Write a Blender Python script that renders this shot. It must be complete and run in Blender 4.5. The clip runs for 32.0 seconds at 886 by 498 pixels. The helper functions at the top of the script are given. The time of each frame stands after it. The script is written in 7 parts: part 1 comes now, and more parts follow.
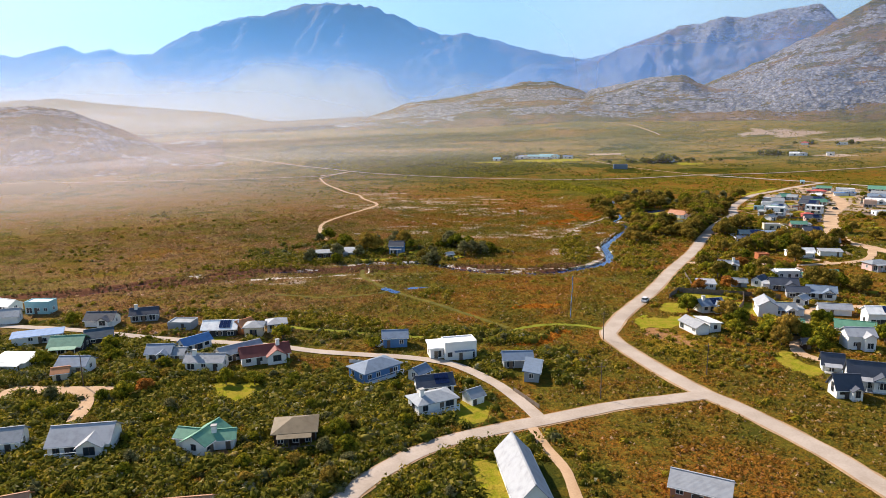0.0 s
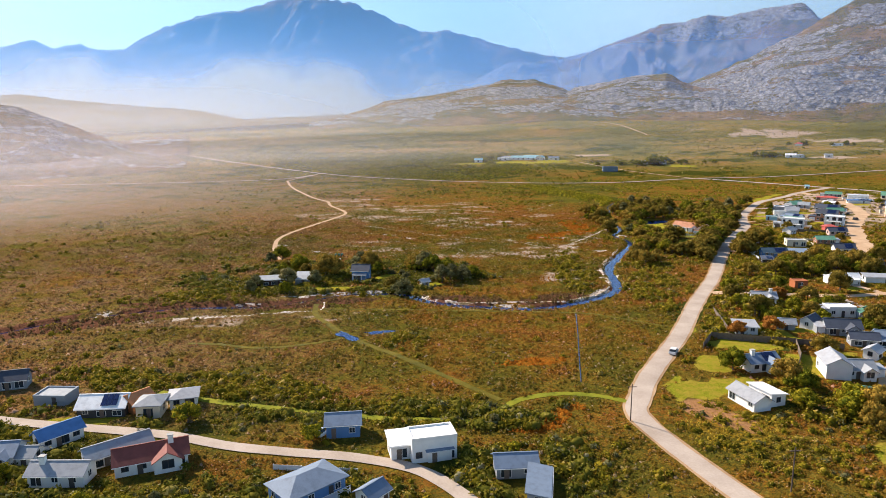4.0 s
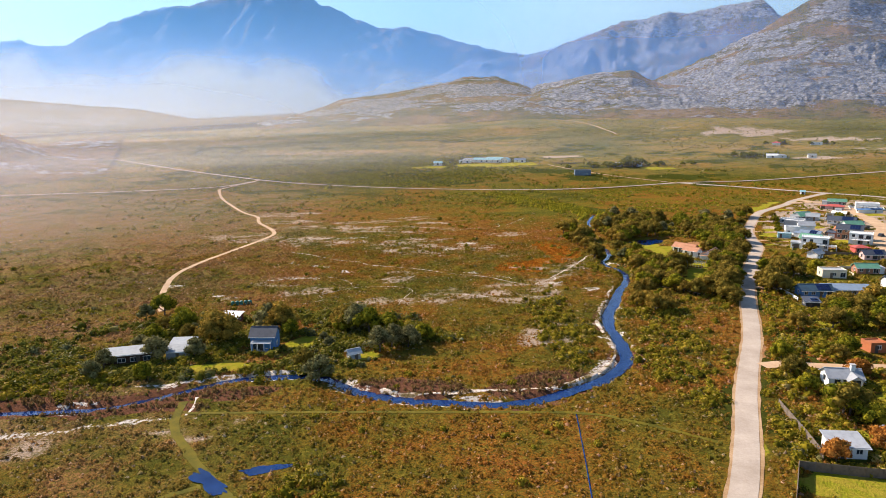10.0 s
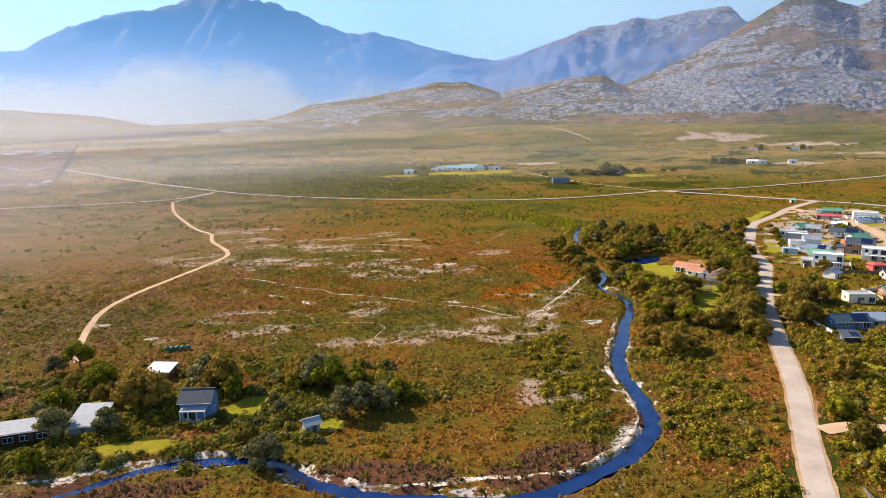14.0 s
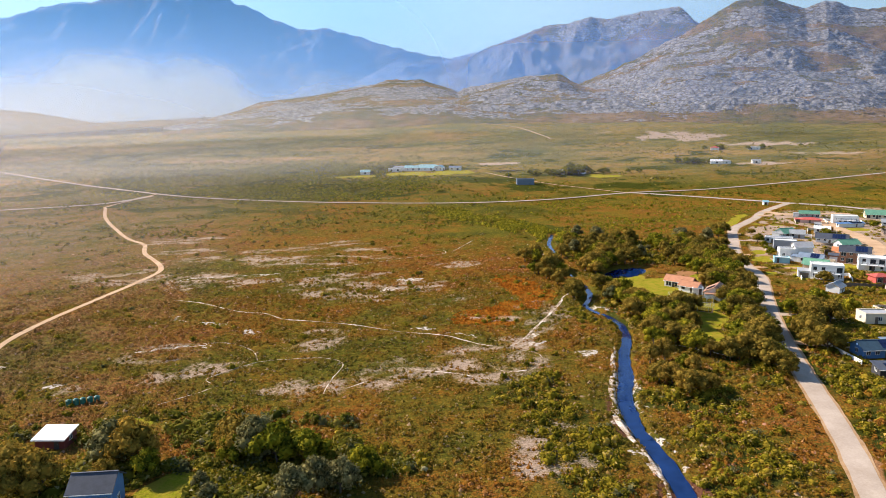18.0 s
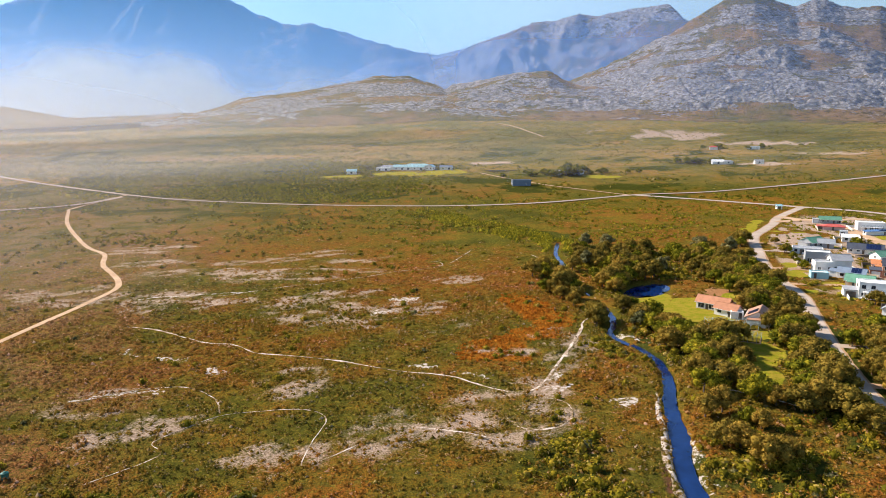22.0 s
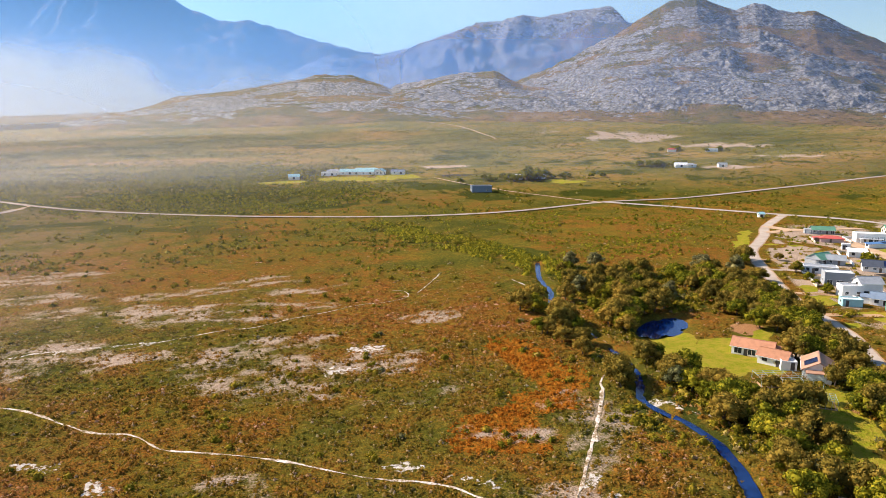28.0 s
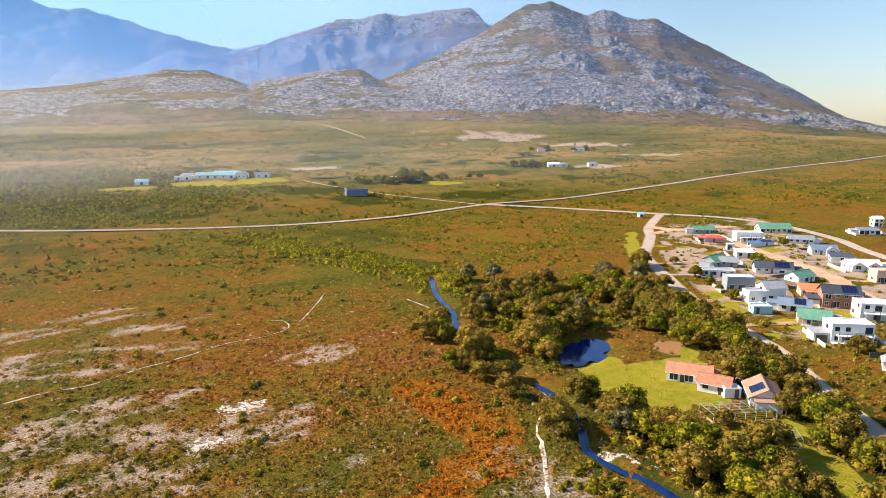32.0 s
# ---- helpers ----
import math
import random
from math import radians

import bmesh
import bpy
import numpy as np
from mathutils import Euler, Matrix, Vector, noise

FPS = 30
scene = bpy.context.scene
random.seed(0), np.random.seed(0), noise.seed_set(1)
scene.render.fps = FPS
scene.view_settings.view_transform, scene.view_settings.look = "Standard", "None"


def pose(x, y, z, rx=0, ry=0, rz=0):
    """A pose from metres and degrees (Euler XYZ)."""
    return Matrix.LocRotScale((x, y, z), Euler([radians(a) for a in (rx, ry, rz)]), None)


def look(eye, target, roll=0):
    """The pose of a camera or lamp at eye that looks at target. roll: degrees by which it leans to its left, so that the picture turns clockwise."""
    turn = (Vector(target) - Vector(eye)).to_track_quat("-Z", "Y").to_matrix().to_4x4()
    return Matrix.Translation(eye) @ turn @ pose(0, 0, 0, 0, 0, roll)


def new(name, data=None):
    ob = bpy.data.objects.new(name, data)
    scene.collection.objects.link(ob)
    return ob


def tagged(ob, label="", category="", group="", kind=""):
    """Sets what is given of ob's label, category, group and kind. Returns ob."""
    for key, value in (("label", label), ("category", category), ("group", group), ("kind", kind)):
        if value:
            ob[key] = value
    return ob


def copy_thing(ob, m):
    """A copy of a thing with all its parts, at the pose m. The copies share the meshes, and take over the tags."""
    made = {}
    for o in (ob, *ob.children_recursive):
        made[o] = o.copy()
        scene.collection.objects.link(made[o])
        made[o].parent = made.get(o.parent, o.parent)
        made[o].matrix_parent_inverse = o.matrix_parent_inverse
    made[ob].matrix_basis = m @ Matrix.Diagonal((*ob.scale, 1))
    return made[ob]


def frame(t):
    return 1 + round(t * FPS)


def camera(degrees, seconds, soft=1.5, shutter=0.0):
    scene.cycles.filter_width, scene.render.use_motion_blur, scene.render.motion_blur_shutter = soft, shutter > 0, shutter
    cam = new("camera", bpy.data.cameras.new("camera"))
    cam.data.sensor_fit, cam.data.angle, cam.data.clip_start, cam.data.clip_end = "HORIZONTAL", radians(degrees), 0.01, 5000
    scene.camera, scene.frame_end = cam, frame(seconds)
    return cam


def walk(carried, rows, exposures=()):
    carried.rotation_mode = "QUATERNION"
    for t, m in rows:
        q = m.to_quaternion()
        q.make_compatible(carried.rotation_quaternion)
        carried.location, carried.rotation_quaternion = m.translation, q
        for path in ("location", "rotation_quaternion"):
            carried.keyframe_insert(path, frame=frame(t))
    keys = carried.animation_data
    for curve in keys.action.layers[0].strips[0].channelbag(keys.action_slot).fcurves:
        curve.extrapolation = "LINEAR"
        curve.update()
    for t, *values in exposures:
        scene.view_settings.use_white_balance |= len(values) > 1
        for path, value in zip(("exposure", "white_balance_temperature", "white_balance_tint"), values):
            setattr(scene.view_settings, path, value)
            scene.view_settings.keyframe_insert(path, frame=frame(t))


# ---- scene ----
cam = camera(67.2, 32.0, soft=0.3)
METRES, EYE, TILT, LEAN, TURN = 309.0, 60.0, 0.0, 0.0, 0.0
EXPOSURE, SKY, SUN = 0.90, 0.088, 4.6
ROWS = [
    (0.0, 0.0, 0.0, 0.0, -0.12, -10.97, 0.61),
    (0.5, 0.0001, 0.0214, -0.0, -0.34, -10.95, 0.58),
    (1.0, 0.0001, 0.0426, -0.0, -0.55, -10.94, 0.57),
    (1.5, 0.0002, 0.0637, 0.0002, -0.77, -10.95, 0.54),
    (2.0, 0.001, 0.0847, 0.0001, -0.94, -10.96, 0.48),
    (2.5, 0.0025, 0.1058, 0.0004, -1.13, -11.0, 0.45),
    (3.0, 0.0044, 0.1266, 0.0005, -1.31, -11.04, 0.41),
    (3.5, 0.0066, 0.1474, 0.0005, -1.52, -11.08, 0.39),
    (5.5, 0.0173, 0.2304, -0.0002, -2.52, -11.18, 0.37),
    (6.0, 0.0203, 0.2511, -0.0002, -2.77, -11.2, 0.36),
    (6.5, 0.0232, 0.2718, -0.0003, -3.05, -11.23, 0.32),
    (7.0, 0.0264, 0.2925, -0.0002, -3.32, -11.27, 0.33),
    (7.5, 0.0293, 0.3133, -0.0003, -3.61, -11.29, 0.33),
    (8.0, 0.0323, 0.3342, -0.0003, -3.91, -11.3, 0.35),
    (8.5, 0.035, 0.3545, 0.0001, -4.21, -11.32, 0.39),
    (9.0, 0.0368, 0.3734, 0.0002, -4.5, -11.32, 0.44),
    (9.5, 0.0383, 0.3909, 0.0008, -4.75, -11.3, 0.51),
    (10.0, 0.0393, 0.4074, 0.0013, -4.98, -11.27, 0.56),
    (10.5, 0.0402, 0.4232, 0.0016, -5.23, -11.17, 0.63),
    (11.0, 0.0411, 0.4383, 0.0018, -5.48, -11.09, 0.71),
    (11.5, 0.0418, 0.453, 0.002, -5.71, -11.03, 0.77),
    (12.0, 0.0422, 0.4673, 0.0021, -5.92, -10.97, 0.82),
    (12.5, 0.0425, 0.4809, 0.0021, -6.07, -10.92, 0.83),
    (13.0, 0.0429, 0.4947, 0.0021, -6.21, -10.88, 0.84),
    (13.5, 0.0431, 0.5083, 0.002, -6.51, -10.84, 0.82),
    (14.0, 0.0435, 0.5216, 0.0016, -7.6, -10.81, 0.78),
    (14.5, 0.0436, 0.5349, 0.0013, -9.98, -10.84, 0.72),
    (15.0, 0.0437, 0.5482, 0.0014, -10.55, -10.86, 0.67),
    (15.5, 0.044, 0.5614, 0.0013, -10.66, -10.87, 0.63),
    (17.5, 0.0452, 0.6131, 0.0009, -11.3, -10.95, 0.55),
    (18.0, 0.0461, 0.6266, 0.0007, -11.45, -10.99, 0.53),
    (18.5, 0.047, 0.6403, 0.0005, -11.61, -11.03, 0.49),
    (19.0, 0.0478, 0.6535, 0.0004, -11.77, -11.07, 0.47),
    (19.5, 0.0487, 0.667, 0.0001, -11.92, -11.1, 0.43),
    (20.0, 0.0496, 0.6804, 0.0, -12.07, -11.14, 0.39),
    (20.5, 0.0504, 0.6938, 0.0, -12.22, -11.17, 0.34),
    (21.0, 0.0513, 0.7072, -0.0, -12.36, -11.2, 0.31),
    (21.5, 0.0522, 0.7206, -0.0, -12.5, -11.22, 0.26),
    (22.0, 0.0532, 0.7341, -0.0002, -12.63, -11.22, 0.22),
    (22.5, 0.0541, 0.7475, -0.0002, -12.76, -11.21, 0.19),
    (23.0, 0.055, 0.7607, -0.0003, -12.89, -11.2, 0.16),
    (23.5, 0.0559, 0.774, -0.0003, -13.03, -11.19, 0.14),
    (24.0, 0.0567, 0.7874, -0.0005, -13.15, -11.18, 0.12),
    (24.5, 0.0576, 0.8006, -0.0006, -13.27, -11.17, 0.1),
    (25.0, 0.0586, 0.8138, -0.0007, -13.39, -11.17, 0.08),
    (25.5, 0.0594, 0.827, -0.0007, -13.51, -11.17, 0.06),
    (27.5, 0.0633, 0.8792, -0.0017, -16.12, -11.13, 0.05),
    (28.0, 0.0644, 0.8922, -0.0017, -17.47, -11.16, 0.0),
    (28.5, 0.0655, 0.9053, -0.0018, -18.8, -11.17, -0.03),
    (29.0, 0.0666, 0.9179, -0.002, -20.05, -11.18, -0.06),
    (29.5, 0.0681, 0.9311, -0.0022, -21.29, -11.18, -0.1),
    (30.0, 0.0696, 0.9439, -0.0023, -22.54, -11.19, -0.12),
    (30.5, 0.0716, 0.9569, -0.0025, -23.94, -11.19, -0.14),
    (31.0, 0.0736, 0.9699, -0.0028, -25.62, -11.18, -0.21),
    (31.5, 0.0759, 0.9828, -0.003, -27.33, -11.18, -0.25),
    (32.0, 0.0784, 0.9957, -0.0032, -29.02, -11.19, -0.32),
]
walk(cam, [(t, pose(0, 0, EYE, TILT, LEAN, TURN) @ pose(METRES * x, METRES * y, METRES * z, 90 + pitch, roll, yaw)) for t, x, y, z, yaw, pitch, roll in ROWS],
     [(0.0, EXPOSURE), (14.0, EXPOSURE + 0.08), (25.0, EXPOSURE + 0.07), (32.0, EXPOSURE + 0.24)])

# ---- sky and sun ----
SUN_AZ, SUN_EL = -47.0, 34.0          # degrees from straight ahead (+y), negative to the left
world = bpy.data.worlds.new("sky")
scene.world = world
world.use_nodes = True
wn = world.node_tree
sky = wn.nodes.new("ShaderNodeTexSky")
sky.sky_type = "NISHITA"
sky.sun_disc = False
sky.sun_elevation = radians(SUN_EL)
sky.sun_rotation = radians(SUN_AZ)
sky.altitude, sky.air_density, sky.dust_density, sky.ozone_density = 50, 1.2, 0.4, 4.0
wn.nodes["Background"].inputs["Strength"].default_value = SKY
wn.links.new(sky.outputs[0], wn.nodes["Background"].inputs[0])
lamp = bpy.data.lights.new("sun", "SUN")
lamp.energy, lamp.angle, lamp.color = SUN, radians(0.5), (1.0, 0.87, 0.735)
sun_ob = new("sun", lamp)
sa, se = radians(SUN_AZ), radians(SUN_EL)
sun_ob.matrix_world = look((0, 0, 0), (-math.sin(sa) * math.cos(se), -math.cos(sa) * math.cos(se), -math.sin(se)))


# ---- small maths ----
def lattice(ix, iy, seed):
    n = (ix.astype(np.int64) * 374761393 + iy.astype(np.int64) * 668265263 + seed * 1442695041) & 0x7FFFFFFF
    n = ((n ^ (n >> 13)) * 1274126177) & 0x7FFFFFFF
    return ((n ^ (n >> 16)) & 0xFFFF) / 65535.0


def vnoise(x, y, seed=0):
    """Smooth value noise, 0 to 1, on arrays."""
    x, y = np.asarray(x, float), np.asarray(y, float)
    ix, iy = np.floor(x), np.floor(y)
    fx, fy = x - ix, y - iy
    fx, fy = fx * fx * (3 - 2 * fx), fy * fy * (3 - 2 * fy)
    a, b = lattice(ix, iy, seed), lattice(ix + 1, iy, seed)
    c, d = lattice(ix, iy + 1, seed), lattice(ix + 1, iy + 1, seed)
    return (a * (1 - fx) + b * fx) * (1 - fy) + (c * (1 - fx) + d * fx) * fy


def fbm(x, y, seed=0, octaves=4):
    s, a, t = 0.0, 0.5, 0.0
    for k in range(octaves):
        s = s + a * vnoise(x * 2 ** k, y * 2 ** k, seed + k)
        t += a
        a *= 0.5
    return s / t


def ridged(x, y, seed=0, octaves=5):
    s, a, t = 0.0, 0.5, 0.0
    for k in range(octaves):
        s = s + a * (1 - np.abs(2 * vnoise(x * 2 ** k, y * 2 ** k, seed + k) - 1))
        t += a
        a *= 0.5
    return s / t


def smooth(e0, e1, v):
    u = np.clip((v - e0) / (e1 - e0), 0, 1)
    return u * u * (3 - 2 * u)


def spline(pts, step=2.0):
    """A smooth line through the plan points, as an array of (x, y) every step metres or so."""
    p = np.array([pts[0]] + list(pts) + [pts[-1]], float)
    out = []
    for i in range(1, len(p) - 2):
        n = max(2, int(np.hypot(*(p[i + 1] - p[i])) / step))
        for k in range(n):
            u = k / n
            out.append(0.5 * ((2 * p[i]) + (p[i + 1] - p[i - 1]) * u + (2 * p[i - 1] - 5 * p[i] + 4 * p[i + 1] - p[i + 2]) * u * u
                              + (3 * p[i] - p[i - 1] - 3 * p[i + 1] + p[i + 2]) * u ** 3))
    out.append(p[-1])
    return np.array(out)


def line_dist(x, y, pts):
    best = np.full(np.shape(x), 1e9)
    for (ax, ay), (bx, by) in zip(pts[:-1], pts[1:]):
        dx, dy = bx - ax, by - ay
        u = np.clip(((x - ax) * dx + (y - ay) * dy) / (dx * dx + dy * dy + 1e-9), 0, 1)
        best = np.minimum(best, np.hypot(x - ax - u * dx, y - ay - u * dy))
    return best


def blob(x, y, cx, cy, rx, ry=None, turn=0.0):
    """1 inside an ellipse of the plan, fading to 0 outside."""
    ry = ry or rx
    c, s = math.cos(radians(turn)), math.sin(radians(turn))
    u, v = (x - cx) * c + (y - cy) * s, -(x - cx) * s + (y - cy) * c
    return smooth(1.25, 0.75, np.hypot(u / rx, v / ry))


# ---- the plan ----
MAIN_ROAD = [(91.5, 20), (83.5, 50), (76.5, 80), (71.9, 100), (69.5, 110.8), (65.5, 121.7), (61.2, 132), (56.7, 140), (51.7, 154.6), (47.7, 170), (46.6, 180), (49.7, 187.5), (56.5, 200.7), (73.5, 227.6), (92.7, 262), (111.7, 293.6), (129.7, 327.8), (147.7, 360), (164.7, 387), (180.7, 411), (189.7, 432), (199.7, 453), (213.5, 475), (239.5, 513), (261.5, 533), (279.5, 549), (300.0, 570), (344.0, 603)]
SIDE_ROAD = [(56.5, 137.5), (49.5, 135.8), (37.6, 132.9), (30.6, 130.3), (19.7, 125.8), (10.3, 122.2), (-0.8, 116.7), (-8.9, 109.4), (-16.4, 98.4), (-22, 82)]
LEFT_ROAD = [(19.7, 125.8), (16.3, 135.5), (11, 146.8), (2, 158.1), (-9.6, 163.3), (-21.5, 165.8), (-33.9, 168.7), (-47.1, 173.7), (-63.9, 177.5),
             (-77.6, 180.4), (-88.5, 183.3), (-103.9, 188), (-117.4, 191.2), (-134.4, 194), (-170, 200)]
CROSS_ROAD = [(-480, 1190), (-360, 1040), (-245, 905), (-180, 835), (-106, 765), (-60, 732), (5, 702), (60, 684), (122, 668), (190, 666), (264, 680), (326, 676), (457, 692), (640, 715), (860, 745), (1200, 790)]
WEST_ROAD = [(-106, 765), (-130, 722), (-190, 704), (-263, 690), (-330, 680), (-480, 650)]
HILL_ROAD = [(264, 680), (302, 646), (344, 603), (366, 578), (372, 545), (357, 502), (338, 475), (318, 440), (300, 405)]
VILLAGE_ROAD = [(300, 572), (306, 558), (314, 545), (302, 519), (291, 490), (274, 453), (252, 425), (230, 392), (207, 349), (195, 319), (197, 305), (200, 285)]
VILLAGE_LANE = [(286, 554), (306, 557), (325, 553), (345, 549)]
STUB = [(102, 271.5), (109, 272.5), (117, 270), (135, 267), (149, 266), (178, 275), (197, 300)]
YELLOW_DRIVE = [(140, 204), (119.5, 204.5), (104, 186), (92, 165.6), (94.7, 157.2), (97, 152)]
CHURCH_DRIVE = [(17.1, 123.3), (18.7, 115.1), (20.9, 106.8), (21, 97.6), (20, 80)]
WEST_DRIVE = [(-110, 132), (-99.8, 138), (-98.5, 144.8), (-88.9, 143.9), (-76.1, 144.2)]
WEST_DRIVE_B = [(-82, 143.5), (-77.7, 135.1), (-76, 127.3)]
TRACK = [(-106, 765), (-127, 712), (-126, 695), (-112, 645), (-90, 588), (-78, 562), (-68, 546), (-62.5, 522), (-53.5, 501), (-49, 488.5), (-47.5, 477), (-52, 459), (-59, 437), (-67.5, 411), (-71, 389), (-68.5, 368), (-63.7, 348), (-60, 338)]
RIVER = [(-240, 190), (-190, 205), (-148.7, 222), (-129, 232.6), (-106.7, 253), (-78, 264), (-59.6, 265), (-49.6, 265.4), (-39.4, 270), (-26.7, 277.5), (-17, 279.5),
         (-6, 278.3), (-0.6, 274.2), (5.6, 267.4), (15.8, 262.3), (25.6, 260), (35.3, 258.1), (43.8, 259.5), (53.8, 264.4), (64.3, 271.2), (71.4, 280.9),
         (74.6, 293.1), (76.3, 307.8), (81, 322), (87, 333.8), (92.9, 346.7), (100, 359), (104, 372.5), (103, 383), (101.5, 391.7), (107, 401), (110.6, 409.8),
         (112.7, 424.5), (114.3, 436), (117.2, 453.8), (118.1, 467.5), (124.5, 481.8), (129, 500), (140, 525)]
DITCH = [(50, 251), (46, 231), (42, 212), (38.8, 196.5)]
POND = (136.5, 433.5, 13.5, 6.5, 32)
SAND_PATH = [(-33, 429), (-23.5, 423.8), (-9.9, 410), (-1.2, 405.8), (4.8, 398.2), (13, 394.3), (26.1, 386.7), (38.3, 377.5), (50.1, 371.4), (55, 365.6), (61.7, 359),
             (68, 360.4), (77.3, 371.8), (89.3, 388.7), (95.9, 398.9)]
TRAILS = [
    ([(66.5, 355.1), (70.7, 351.9), (70.3, 345.7), (65.4, 341), (59.7, 340.8), (57.2, 342.9)], 0.45),
    ([(-20, 339), (-9.8, 346.5), (-11.8, 351.8), (-7.8, 356), (-0.5, 361.1), (7.8, 361.6), (16.5, 360.3), (20.6, 355), (17.7, 345.9), (15.4, 337.1), (18.9, 338), (25.8, 342.4)], 0.24),
    ([(-31.2, 374.6), (-23.8, 378.2), (-10.5, 378.9), (-2.6, 370.5), (-0.7, 362.3)], 0.3),
    ([(-10, 458), (12.9, 466.7), (23.7, 467.9), (33.3, 473.1), (45.3, 477.4), (55.9, 482.4), (66.6, 483.5), (74.2, 487.9), (74.6, 495), (70.9, 496.9)], 0.42),
    ([(78.6, 491.6), (86.9, 503.9), (95.7, 518.5)], 0.5),
    ([(82, 377), (85.5, 383.2), (94.3, 395.3), (98.3, 403.2), (107, 411.8), (111, 418), (113.6, 428)], 0.55),
    ([(117.2, 499.1), (118.6, 482.2), (114, 466.7)], 0.4),
    ([(38, 347), (46, 343), (50, 340)], 0.5),
    ([(109, 349), (114, 343), (118, 337)], 0.5),
    ([(-30.5, 268), (-30, 262), (-30.5, 259)], 0.5),
]
GREEN_WAYS = [
    ([(-32.7, 266), (-31.3, 254), (-22.8, 238.7), (-13.9, 226), (-2.6, 213.9), (18.9, 187.1)], 0.9),
    ([(-30.5, 260), (11.3, 255.9), (48.8, 251.7), (59.9, 246.7), (73.5, 236)], 0.55),
    ([(-57, 195), (-39, 188), (-24, 184), (-9, 180), (6, 178), (14, 177.5), (23, 187), (33, 190), (42, 188), (49, 183)], 1.0),
    ([(-62, 228), (-53, 227), (-42, 223.5), (-31, 225.5), (-20, 230.6)], 0.7),
]
LAWNS = [(122, 838, 38, 14, -12), (60, 836, 20, 12, 0), (158, 846, 20, 12, -20), (285, 776, 18, 10, -20), (-47.1, 142.8, 6, 6, 0), (-52.0, 145.9, 4, 3, 0), (130.3, 411.8, 9, 5, -20), (129.2, 418.7, 6, 4, 0), (128.8, 401.2, 8, 5, -30), (138.5, 401.4, 6, 5, 0), (127.4, 384.5, 8, 3, -20), (133.8, 368.0, 4, 8, -20), (130.7, 363.0, 5, 5, 0), (73.9, 206.5, 4.5, 7, -25), (64.1, 189.7, 4.5, 5, 0), (70.5, 192.7, 4, 4, 0), (95.2, 205.2, 4, 7, -10), (94.1, 199.8, 4, 4, 0), (90.0, 220.2, 5, 2, 0), (80.5, 235.1, 1.6, 6, -25), (76.8, 191.1, 3, 8, -10), (59.8, 192.2, 1.2, 8, -20), (212, 455, 3, 7, -30), (204, 442, 4, 6, -30), (218, 435, 3, 3, 0), (302, 497, 8, 5, 0), (206, 417, 6, 3, 0), (199, 410, 6, 4, 0), (160, 420, 6, 3, 30), (141, 410, 17, 10, 20), (131, 422, 9, 5, 30), (141, 398, 8, 5, 20), (141, 381, 5, 4, 0), (131, 368, 5, 11, -30), (121, 353, 5, 8, -30), (74.4, 206, 4, 6, -30),
         (88, 219, 9, 3.5, -20), (71, 193, 7, 3, 10), (97, 204, 5, 9, -20), (86.4, 156, 4, 8, 0), (6, 131, 5, 6, 0), (-19, 150, 5, 4, 0), (-66, 182, 8, 2, 0),
         (7.5, 103.4, 3, 8, 10), (-30.1, 287.5, 9, 3, 0), (-11, 302, 6, 5, 0), (5, 290, 4, 3, 0), (-24, 325, 5, 7, 0), (-46, 310, 3, 5, 0), (256, 538, 40, 3.2, 46),
         (240, 462, 5, 5, 0), (230, 420, 7, 4, 0), (203, 425, 4, 3, 0), (258, 483, 4, 3, 0), (335, 508, 8, 4, 0), (112, 231, 5, 4, 0), (103, 228, 3, 8, 0)]
yards = random.Random(8)
for i in range(150):
    # small lawns among the houses
    yx, yy = yards.uniform(80, 340), yards.uniform(200, 545)
    if yx > np.interp(yy, [q[1] for q in MAIN_ROAD], [q[0] for q in MAIN_ROAD]) + 6 and yx < 0.66 * yy + 8:
        LAWNS.append((yx, yy, yards.uniform(2, 5), yards.uniform(1.5, 3.5), yards.uniform(-30, 30)))
SANDS = [(103.5, 389.5, 3.2, 1.3, -45), (107, 382.5, 4.5, 1.2, -58), (-49.3, 255.1, 17, 1.4, 7), (-40.2, 276.1, 9, 1.6, 5), (73.5, 288, 1.5, 12, 15), (62, 273, 8, 1.4, 35), (30, 261.5, 14, 1.1, -8), (8, 268.5, 8, 1.0, -35), (78, 315, 1.3, 8, -10), (-12, 281.8, 12, 1.0, -3), (-16.5, 397.5, 6, 2.4, -20), (-4.0, 387.6, 3.5, 2.0, -20), (-27, 406, 6, 1.6, -48), (-23, 377.6, 11, 1.7, 6), (56, 370.5, 6.5, 1.9, -30), (46, 379, 4, 1.5, -30), (-20, 461, 24, 1.3, 2), (74, 366, 5, 2.2, 40), (83.5, 349, 4, 3, 0), (72, 359.5, 4, 2, 0), (50, 441, 6, 4, 30), (41, 427, 6, 4, 20),
         (-64.7, 252.5, 12, 1.6, 5), (-40, 256.5, 14, 1.0, 8), (-35, 277.5, 8, 2.2, 12), (-28, 279.8, 4, 1.2, 15), (71, 293, 2.2, 8, 10), (66, 279, 2.0, 5, -40), (74.5, 308, 2.2, 5, 0), (-48, 356, 4, 2, 0), (-66, 372, 5, 3, 0), (105, 388, 3.5, 2, 0)]
